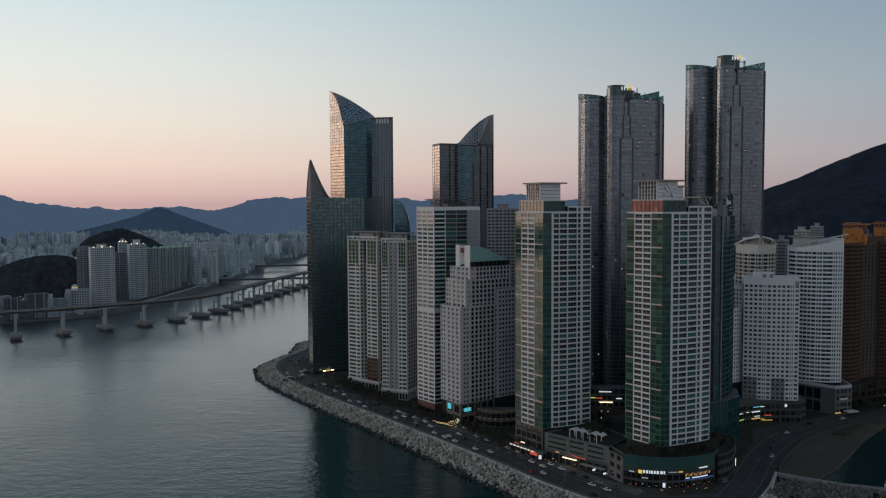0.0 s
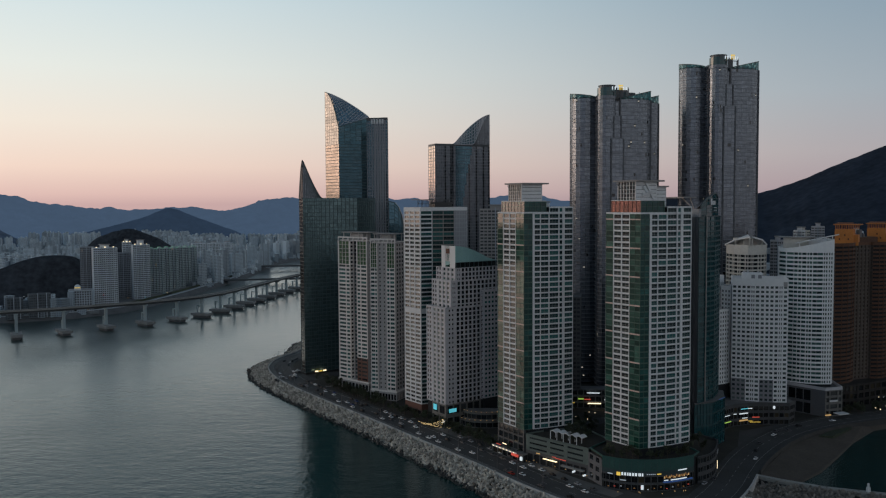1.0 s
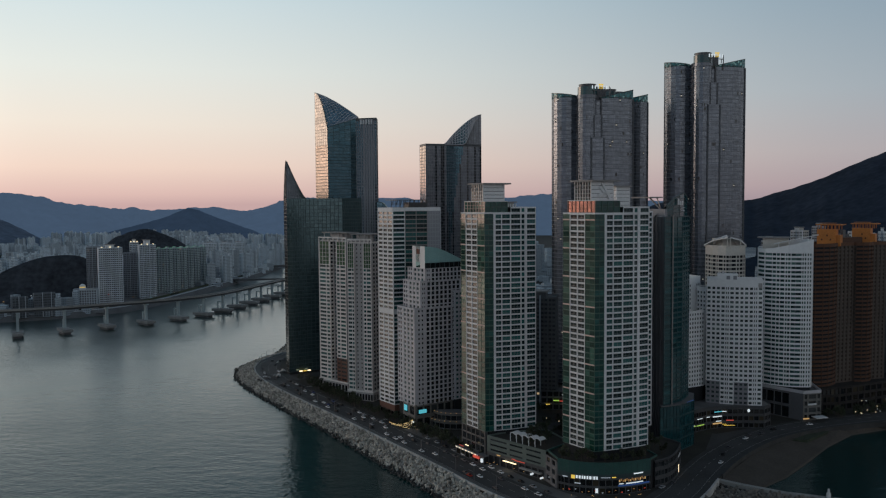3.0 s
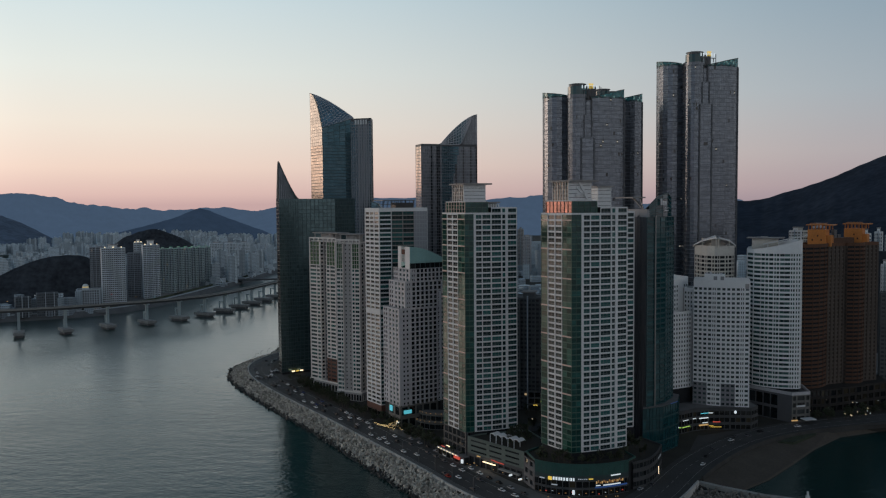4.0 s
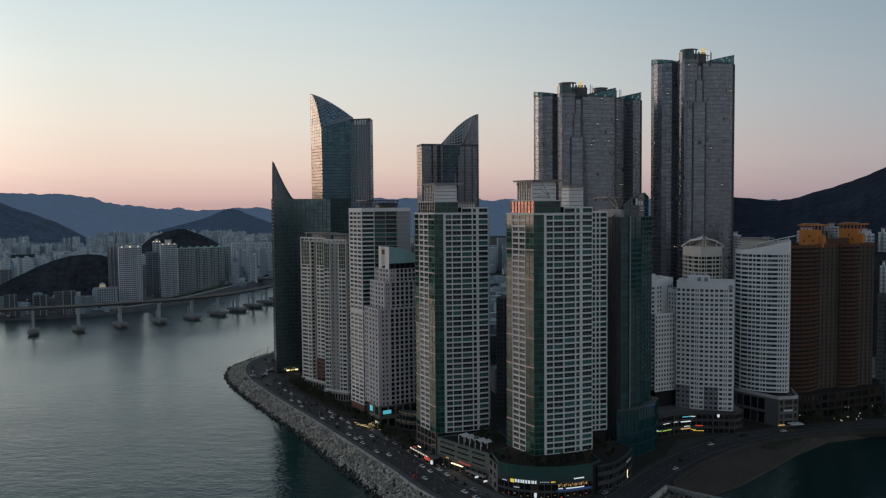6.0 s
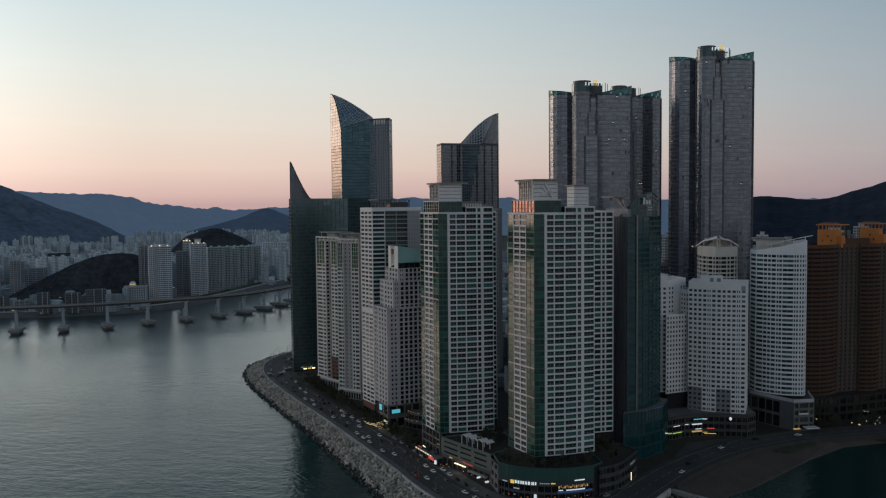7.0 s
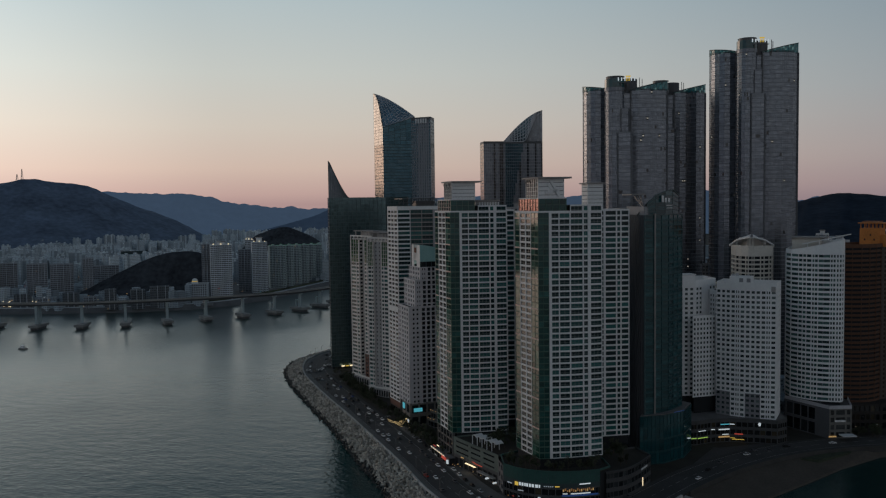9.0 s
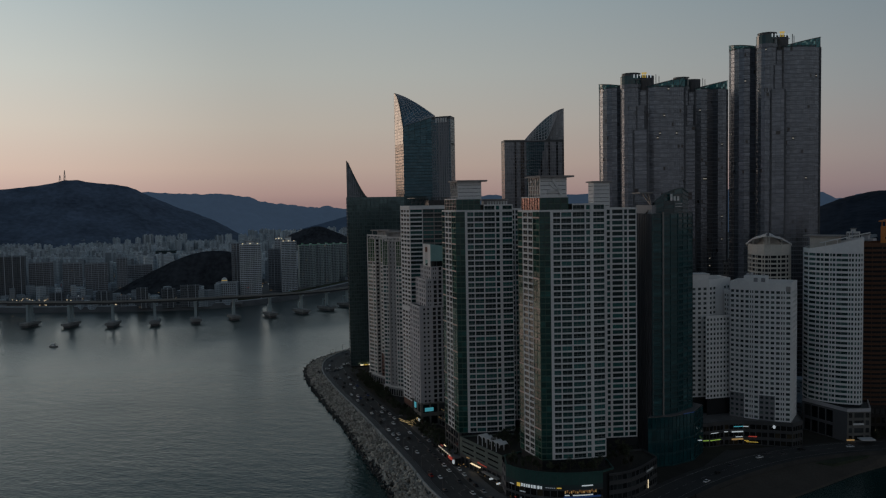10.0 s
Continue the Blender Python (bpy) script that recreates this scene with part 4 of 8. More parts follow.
b.soup("entrance_sign", "lamp_white", "white lit sign over the entrance").box(sg.x, sg.y, 8.6, 10.8, 0.3, 4.0, math.atan2(ud.y, ud.x))
b.done()
# curved restaurant terraces at its foot
b = Building("terrace_building", "low curved terrace building with strings of warm lamps", 40, 595)
for z, r in ((6, 20.0), (11.5, 18.0)):
    ring = [(41 + r * math.cos(a), 604 + r * 0.8 * math.sin(a)) for a in (math.pi * (1.02 + 0.96 * i / 14) for i in range(15))]
    b.run(ring, z, 1, 5.0, [(0.04, 0.96)], wall="podium_grey", glass="pane_dark", lo=0.1, hi=0.75, name="terrace_wall")
    b.block(ring, z, z + 5.6)
    for p in ring:
        b.soup("lamp_string", "lamp_warm").box(p[0] * 1.004 - 0.17, p[1] - 0.4, z + 5.6, z + 6.0, 0.5, 0.5)
b.done(40)

# ---- white tower ----
b = Building("apartment_tower", "tall white apartment tower with dark window bands", -7, 627)
P = [(-20.1, 642.5), (-6.7, 626.0), (2.0, 630.5), (18.5, 635.2), (28.4, 638.0), (24.0, 662.0), (-8.0, 660.0)]
for z0, n in ((14.0, 22), (85.8, 23)):
    fh = (83.0 - 14.0) / 22 if z0 < 50 else (160.0 - 85.8) / 23
    b.face(P[0], P[1], z0, n, fh, [(0.05, 0.31), (0.36, 0.61), (0.66, 0.95)], glass="pane_pale", lo=0.26, hi=0.8, mull="mullion_pale")
    b.face(P[1], P[2], z0, n, fh, [(0.04, 0.96)], glass="pane_teal", lo=0.24, hi=0.9, mull="mullion")
    b.face(P[2], P[3], z0, n, fh, [(0.02, 0.485), (0.515, 0.98)], wall="mullion_pale", glass="pane_teal", lo=0.16, hi=0.9, inset=0.25, mull="mullion", name="glazed_wall")
    b.face(P[3], P[4], z0, n, fh, even(5, 0.0, 1.0, 0.8), wall="panel_pale", glass="panel_rib", lo=0.14, hi=0.94, inset=0.15, name="ribbed_wall")
    b.run(P[4:] + P[:1], z0, n, fh, even(4), glass="pane_dark")
b.block(P, 6, 162.5)
b.parapet(P, 83.0, 2.8, "white_wall", name="belt_course")
b.parapet(P, 160.0, 2.6, "white_wall")
b.prism("street_base", "brick_red", inset_poly(P, 0.02), 9.6, 13.9, "dark red brick street base")
b.run(P[:5], 6, 1, 3.6, even(4, 0.03, 0.97, 0.8), wall="brown_grey", glass="shop_glass", lo=0.02, hi=0.8, name="street_front")
b.prism("plant_room", "mullion", [(0, 644), (4, 640), (17, 644), (15, 654), (2, 654)], 162.4, 166.4)
b.prism("flat_roof", "mullion", [(-14, 642), (-4, 631), (19, 638), (17, 656), (-10, 656)], 168.0, 168.5)
for k in range(9):
    p = lerp2((-9, 638), (18, 641), k / 8)
    q = lerp2((-7, 653), (16, 655), k / 8)
    b.soup("canopy_post", "mullion").beam((*p, 162.0), (*p, 168.0), 0.35, 0.35)
    b.soup("canopy_brace", "mullion").beam((*p, 164.0), (*lerp2(p, q, 0.5), 168.0), 0.3, 0.3)
    b.soup("canopy_post", "mullion").beam((*q, 162.0), (*q, 168.0), 0.35, 0.35)
b.soup("canopy_rail", "mullion").beam((-9, 638, 165.2), (18, 641, 165.2), 0.35, 0.35)
b.done()

# ---- twin slab blocks facing the sea ----
SLAB_TOP = 133.6
for i, (p, q, cuts) in enumerate((((-83.0, 727.2), (-55.4, 704.6), (0.42, 0.64)), ((-50.2, 680.2), (-29.4, 670.6), (0.28, 0.66)))):
    b = Building("apartment_block", "cream sea-facing apartment block with green glazed top floors" + (" and brick-red corner" if i == 0 else ""), p[0], p[1], group="twin sea-facing blocks")
    P0, Q0 = Vector(p), Vector(q)
    t = (Q0 - P0).normalized()
    o = Vector((t.y, -t.x))
    ln = (Q0 - P0).length
    deep = -o * 22
    poly = [tuple(P0), tuple(Q0), tuple(Q0 + deep), tuple(P0 + deep)]
    n, fh = 36, (SLAB_TOP - 14.0) / 36
    low = 30                                    # storeys below the green glazing
    k = 4.5 if i == 0 else 1.2                  # depth of the middle recess
    for c, (s0, s1) in enumerate(((0.0, cuts[0]), (cuts[0], cuts[1]), (cuts[1], 1.0))):
        a, e = P0 + t * ln * s0, P0 + t * ln * s1
        if c == 1:
            a, e = a - o * k, e - o * k
            if i == 0:
                b.face(tuple(a), tuple(e), 14, low, fh, [(0.06, 0.46), (0.54, 0.94)], wall="taupe_wall", glass="pane_teal", lo=0.22, hi=0.85, mull="window_frame", name="recess_wall")
                b.face(tuple(a), tuple(e), 14 + low * fh, n - low, fh, [(0.06, 0.94)], wall="taupe_wall", glass="pane_dark", lo=0.12, hi=0.92, name="recess_wall")
            else:
                b.face(tuple(a), tuple(e), 14, n, fh, [(0.16, 0.30), (0.62, 0.74)], wall="taupe_wall", glass="pane_dark", lo=0.4, hi=0.8, name="recess_wall")
            for p_, q_ in ((a + o * k, a), (e, e + o * k)):
                b.face(tuple(p_), tuple(q_), 14, n, fh, [(0.2, 0.8)], wall="pale_tower", glass="pane_dark", lo=0.3, hi=0.84, name="recess_cheek")
        else:
            first = 6 if (i, c) == (0, 2) else 0
            cols = [(0.07, 0.62), (0.68, 0.95)] if c == 0 else [(0.06, 0.34), (0.42, 0.92)]
            b.face(tuple(a), tuple(e), 14 + first * fh, low - first, fh, cols, wall="pale_tower", glass="pane_teal", lo=0.24, hi=0.80, mull="window_frame")
            if first:
                b.face(tuple(a), tuple(e), 14, first, fh, cols, wall="brick_red", glass="pane_dark", lo=0.3, hi=0.8, name="brick_wall")
            b.face(tuple(a), tuple(e), 14 + low * fh, n - low, fh, even(3, 0.08, 0.92, 0.92), wall="pale_tower", glass="pane_lime", lo=0.04, hi=0.96, inset=0.3, name="green_glazing")
            b.block([tuple(a), tuple(e), tuple(e + deep * 0.5), tuple(a + deep * 0.5)], 6, SLAB_TOP + 0.3)
    b.face(poly[1], poly[2], 14, n, fh, even(4, 0.1, 0.9, 0.62), wall="taupe_wall", glass="pane_dark", lo=0.25, hi=0.85, name="side_wall")
    b.face(poly[2], poly[3], 14, n, fh, even(6), wall="taupe_wall", glass="pane_dark", name="rear_wall")
    b.face(poly[3], poly[0], 14, n, fh, even(4), wall="taupe_wall", glass="pane_dark", name="side_wall")
    b.block([tuple(P0 - o * (k + 0.4)), tuple(Q0 - o * (k + 0.4)), poly[2], poly[3]], 6, SLAB_TOP + 0.4)
    # open concrete frame along the roof's edge
    for s0 in (0.0, 0.16, 0.34, 0.52, 0.70, 0.86, 0.985):
        c = P0 + t * ln * s0 + t * 0.3 - o * 0.4
        b.soup("frame_post", "pale_tower").box(c.x, c.y, SLAB_TOP, SLAB_TOP + 2.6, 0.7, 0.8, math.atan2(t.y, t.x))
    b.soup("frame_beam", "pale_tower").prism([tuple(P0), tuple(Q0), tuple(Q0 - o * 0.9), tuple(P0 - o * 0.9)], SLAB_TOP + 2.6, SLAB_TOP + 3.8)
    b.parapet(inset_poly(poly, 1.2), SLAB_TOP, 1.1, "pale_tower")
    pl = inset_poly([tuple(P0 - o * 0.6), tuple(Q0 - o * 0.6), poly[2], poly[3]], -0.9)
    b.prism("street_base", "taupe_wall", inset_poly(pl, 0.8), 6, 14.2)
    b.run(pl[:3], 6, 1, 6.6, even(9, 0.01, 0.99, 0.72), wall="taupe_wall", glass="pane_dark", lo=0.06, hi=0.8, inset=0.6, name="plinth")
    b.soup("plinth_cap", "pale_tower").prism(pl, 12.7, 14.0)
    c = P0 + t * ln * 0.5 + deep * 0.45
    ang = math.atan2(t.y, t.x)
    b.soup("roof_house", "taupe_wall").box(c.x, c.y, 133, 140.0, ln * 0.45, 9, ang)
    b.soup("flat_roof", "roof_slab").box(c.x, c.y, 140.6, 141.4, ln * 0.92, 14, ang)
    for s0 in (-0.4, -0.14, 0.14, 0.4):
        for w in (-6.0, 6.0):
            d = c + t * ln * s0 + o * w
            b.soup("roof_post", "taupe_wall").box(d.x, d.y, SLAB_TOP, 140.7, 0.6, 0.6, ang)
    b.done()


# ---- sail-shaped glass towers ----
def curve(a, b, power=2.0, n=14):
    """Heights from a to b, convex."""
    return [a + (b - a) * (i / n) ** power for i in range(n + 1)]


GLASSY = dict(wall="mullion_teal", glass="pane_sail", lo=0.14, hi=0.98, inset=0.15, proud=0.03, name="curtain_frame")


def sail_sheet(b, low, high, rows, glass="pane_sail", bar="mullion_teal", th=0.35):
    """A gridded glass sheet between two curves: panes with proud bars."""
    g, m = b.soup("sail_glass", glass), b.soup("sail_bar", bar)
    grid = []
    for k in range(rows + 1):
        grid.append([Vector(p).lerp(Vector(q), k / rows) for p, q in zip(low, high)])
    for k in range(rows):
        for i in range(len(low) - 1):
            g.face(grid[k][i], grid[k][i + 1], grid[k + 1][i + 1], grid[k + 1][i])
            if (grid[k][i] - grid[k][i + 1]).length > 0.3:
                m.beam(grid[k][i], grid[k][i + 1], th, th)
            if (grid[k][i] - grid[k + 1][i]).length > 0.3:
                m.beam(grid[k][i], grid[k + 1][i], th, th)
    for i in range(len(low) - 1):
        m.beam(grid[rows][i], grid[rows][i + 1], 0.7, 0.7)


# low glass tower with the spike
b = Building("glass_tower", "dark teal glass tower with pointed sail-shaped corner", -121, 775)
fc, fr_, fl = (-121.6, 774.2), (-75.0, 806.0), (-128.9, 794.2)
kink = lerp2(fc, fr_, 0.33)
n, fh = 47, (171.0 - 8.0) / 47
P = [fl, (-126.5, 783.0), fc, kink, fr_, (-60.0, 830.0), (-110.0, 830.0)]
b.run(P[:3], 8, n, fh, [(0.02, 0.98)], **{**GLASSY, "glass": "pane_glare"})
b.run(P[2:4], 8, n, fh, even(8, 0, 1, 0.9), **{**GLASSY, "glass": "pane_spike"})
b.run(P[3:6], 8, n, fh, even(9, 0, 1, 0.9), **{**GLASSY, "glass": "pane_spike"})
b.run(P[5:] + P[:1], 8, n, fh, even(6, 0, 1, 0.9), **{**GLASSY, "glass": "pane_spike"})
b.block(P, 6, 171)
low = [(*lerp2(fc, kink, i / 10), 171.0) for i in range(11)]
high = [(*lerp2(fc, kink, i / 10), 205.7 - 34.7 * (1 - (1 - i / 10) ** 1.25)) for i in range(11)]
sail_sheet(b, low, high, 8, "pane_zenith")
lowb = [(*lerp2(fc, fl, i / 6), 171.0) for i in range(7)]
highb = [(*lerp2(fc, fl, i / 6), 205.7 - 34.7 * (i / 6) ** 1.6) for i in range(7)]
sail_sheet(b, lowb, highb, 8, "pane_glare", "mullion_pale")
b.soup("sail_back", "mullion_teal").strip([(p[0] + 0.8, p[1] + 1.2, p[2]) for p in low], [(p[0] + 0.8, p[1] + 1.2, p[2] - 0.3) for p in high])
for k in range(3):
    p = lerp2((-113.5, 776.5), (-103.5, 783.5), (k + 0.5) / 3)
    b.soup("lit_canopy", "lamp_gold" if k == 1 else "lamp_street", "warm lit entrance canopy").box(p[0] + 0.6, p[1] - 1.0, 8.6, 9.6, 3.0, 0.6, 0.6)
b.done(120)

# middle glass tower with the great sail
b = Building("glass_tower", "tall dark glass tower with curved sail top and bright western face", -100, 895)
gl, gc, gm, gr = (-120.7, 906.8), (-103.4, 885.4), (-75.1, 898.0), (-52.3, 892.8)
n, fh = 66, (228.0 - 8.0) / 66
mid = arc(gc, gm, 1.2, 5)
P = [gl] + mid + [gr, (-53.5, 912.0), (-74.0, 934.0), (-108.0, 926.0)]
b.run([gl, gc], 8, n, fh, even(12, 0, 1, 0.94), **{**GLASSY, "glass": "pane_glare", "wall": "mullion"})
b.run(mid, 8, n, fh, even(4, 0, 1, 0.92), **{**GLASSY, "glass": "pane_front"})
b.run([gm, gr], 8, 74, (253.5 - 8) / 74, [(0.03, 0.11), (0.14, 0.22), (0.27, 0.33), (0.44, 0.47), (0.56, 0.59), (0.68, 0.71), (0.80, 0.83), (0.90, 0.97)], wall="panel_grey", glass="pane_front", lo=0.2, hi=0.95, inset=0.2, name="curtain_frame_grey")
b.run([gr, (-53.5, 912.0), (-74.0, 934.0), (-108.0, 926.0), gl], 8, n, fh, even(5, 0, 1, 0.9), **GLASSY)
b.block(P, 6, 228)
east = [gm, gr, (-53.5, 912.0), (-70.0, 926.0)]
b.block(east, 220, 256)
b.run([gr, (-53.5, 912.0), (-70.0, 926.0), gm], 226, 8, 3.44, even(4, 0, 1, 0.9), **GLASSY)
b.parapet(east, 253.5, 3.0, "mullion")
# western face runs up to the tip under a curve, storey by storey
N, SHOULDER, TIP = 12, 246.0, 285.0


def face_top(s_):
    return TIP - (TIP - SHOULDER) * s_ ** 2


# dim copy of the glass below: the fading reflection is put into its colour
g, dk, hb, vb = b.soup("sail_glass", "pane_glare_dim"), b.soup("plant_glass", "pane_dark"), b.soup("sail_bar", "mullion"), b.soup("sail_bar", "mullion")
z = 228.0
while z < TIP:
    zh = z + fh
    for i in range(N):
        s0, s1 = i / N, (i + 1) / N
        a, e = lerp2(gl, gc, s0), lerp2(gl, gc, s1)
        ta, te = min(zh, face_top(s0)), min(zh, face_top(s1))
        if ta - z > 0.05:
            (dk if 251.0 < z < 255.4 and i % 4 else g).face((*a, z), (*e, min(z, te)), (*e, max(te, z - 0.01)), (*a, ta))
    s_end = math.sqrt(max(0.0, min(1.0, (TIP - z) / (TIP - SHOULDER))))
    if s_end > 0.03:
        hb.beam((*gl, z), (*lerp2(gl, gc, s_end), z), 0.2, 0.3)
    z = zh
for i in range(0, N + 1, 2):
    vb.beam((*lerp2(gl, gc, i / N), 228.0), (*lerp2(gl, gc, i / N), face_top(i / N)), 0.15, 0.15)
rim = [(*lerp2(gl, gc, i / 16), face_top(i / 16)) for i in range(17)]
for p, q in zip(rim, rim[1:]):
    b.soup("sail_rim", "mullion_teal").beam(p, q, 0.8, 0.8)
# the front wall rises a little towards the east under the sail roof
lowf = [(*p, 228.0) for p in mid]
topf = [(*p, SHOULDER + 10.0 * i / (len(mid) - 1)) for i, p in enumerate(mid)]
sail_sheet(b, lowf, topf, 6, "pane_front")
edge = rim + topf[1:]
k = len(edge)
ridge = [(*lerp2(gl, (-73.0, 903.0), i / (k - 1)), TIP - 27.0 * (i / (k - 1)) ** 1.35) for i in range(k)]
sail_sheet(b, edge, ridge, 7, "pane_roof", "stone_grey", 0.3)
back_ = [(p[0] + 2, p[1] + 18, 228.0) for p in ridge]
b.soup("sail_back", "mullion_teal").strip([(p[0], p[1] + 0.5, p[2] - 0.2) for p in ridge], back_)
# lettering on the parapet as plain pale bars
tg = (Vector(gr) - Vector(gm)).normalized()
og = Vector((tg.y, -tg.x))
for i in range(5):
    p = Vector(gm) + tg * (6.0 + 3.0 * i) + og * 0.7
    b.soup("sign_bar", "white_trim", "pale sign bars").box(p.x, p.y, 250.0, 254.8, 1.9, 0.4, math.atan2(tg.y, tg.x))
b.done(120)

# small glass tower with a rounded shoulder between them
b = Building("glass_tower", "low dark glass tower with rounded shoulder", -40, 800)
s_l, s_r = (-50.0, 872.0), (-34.0, 872.0)
zs = [(0.0, 168.0), (0.35, 166.5), (0.6, 162.0), (0.8, 154.0), (0.92, 146.0), (1.0, 134.0)]
n, fh = 38, (134.0 - 8.0) / 38
P = [s_l, s_r, (-35.0, 886.0), (-50.0, 886.0)]
b.run(P + P[:1], 8, n, fh, even(8, 0, 1, 0.9), **GLASSY)
b.block(P, 6, 134)
low = [(*lerp2(s_l, s_r, a), 134.0) for a, z in zs]
high = [(*lerp2(s_l, s_r, a), z) for a, z in zs]
sail_sheet(b, low, high, 9)
b.soup("sail_back", "mullion_teal").strip(high, [(p[0], p[1] + 13, p[2]) for p in high])
b.done(80)

# far glass tower with the fin
b = Building("glass_tower", "dark glass tower with rising fin-shaped top", 10, 940)
hl0, hl, hr = (-11.4, 953.0), (-3.3, 932.9), (58.1, 957.7)
hm = lerp2(hl, hr, 0.64)
n, fh = 66, (229.0 - 8.0) / 66
P = [hl0, hl, lerp2(hl, hr, 0.36), hm, hr, (50.0, 980.0), (0.0, 978.0)]
b.run(P[:2], 8, n, fh, even(4, 0, 1, 0.85), **{**GLASSY, "glass": "pane_glare_pink", "wall": "mullion_pale"})
# one front wall: grey panels, a blue sweep that narrows downwards, grey panels again
first = len(b.panes)
b.face(hl, hr, 8, n, fh, even(30, 0.0, 1.0, 0.86), **{**GLASSY, "wall": "zenith_frame"})
tf = (Vector(hr) - Vector(hl)).normalized()
wf = (Vector(hr) - Vector(hl)).length
for k in range(first, len(b.panes)):
    c, ang, w, h, _ = b.panes[k]
    s_ = (Vector(c[:2]) - Vector(hl)).dot(tf) / wf
    rise = max(0.0, min(1.0, (c[2] - 120.0) / 110.0))
    left, right = 0.40 - 0.05 * rise, 0.44 + 0.24 * rise ** 1.5
    col = int(s_ * 30)
    if left < s_ < right:
        glass = "pane_sail"
    elif s_ < left:
        glass = "pane_dark" if col in (5, 8, 9, 11) else "pane_slate"
    else:
        glass = "pane_dark" if col % 4 == 2 or col == 29 else "pane_slate"
    b.panes[k] = (c, ang, w, h, glass)
b.run(P[4:] + P[:1], 8, n, fh, even(5, 0, 1, 0.9), **GLASSY)
b.block(P, 6, 231.5)
b.parapet(P, 229, 2.5, "mullion")
N = 14
pts = [lerp2(lerp2(hl, hr, 0.34), hr, i / N) for i in range(N + 1)]
low = [(*p, 231.0) for p in pts]
high = [(*p, 231.0 + 34.0 * (1 - (1 - i / N) ** 1.5)) for i, p in enumerate(pts)]
# a lattice sail over the upper curve, a grey windowed sheet under it
seam = [(p[0], p[1], min(q[2] - 0.4, max(231.0, 231.0 + (i / N - 0.55) / 0.30 * 29.0))) for i, (p, q) in enumerate(zip(low, high))]
sail_sheet(b, seam, high, 6, "pane_front", "stone_grey", 0.75)
sail_sheet(b, low[7:], seam[7:], 9, "pane_slate", "mullion")
b.soup("sail_back", "mullion_teal").strip([(p[0] - 3, p[1] + 8, p[2]) for p in low], [(p[0] - 0.5, p[1] + 1.0, p[2] - 0.3) for p in high])
b.done(80)


# ---- three lobed grey towers ----
ZEN = dict(wall="zenith_frame", glass="pane_zenith", lo=0.2, hi=0.97, inset=0.05, proud=0.03, name="curtain_frame")


def lobe(cx, cy, r, a0, a1, n):
    return [(cx + r * math.cos(radians(a0 + (a1 - a0) * i / n)), cy + r * math.sin(radians(a0 + (a1 - a0) * i / n))) for i in range(n + 1)]


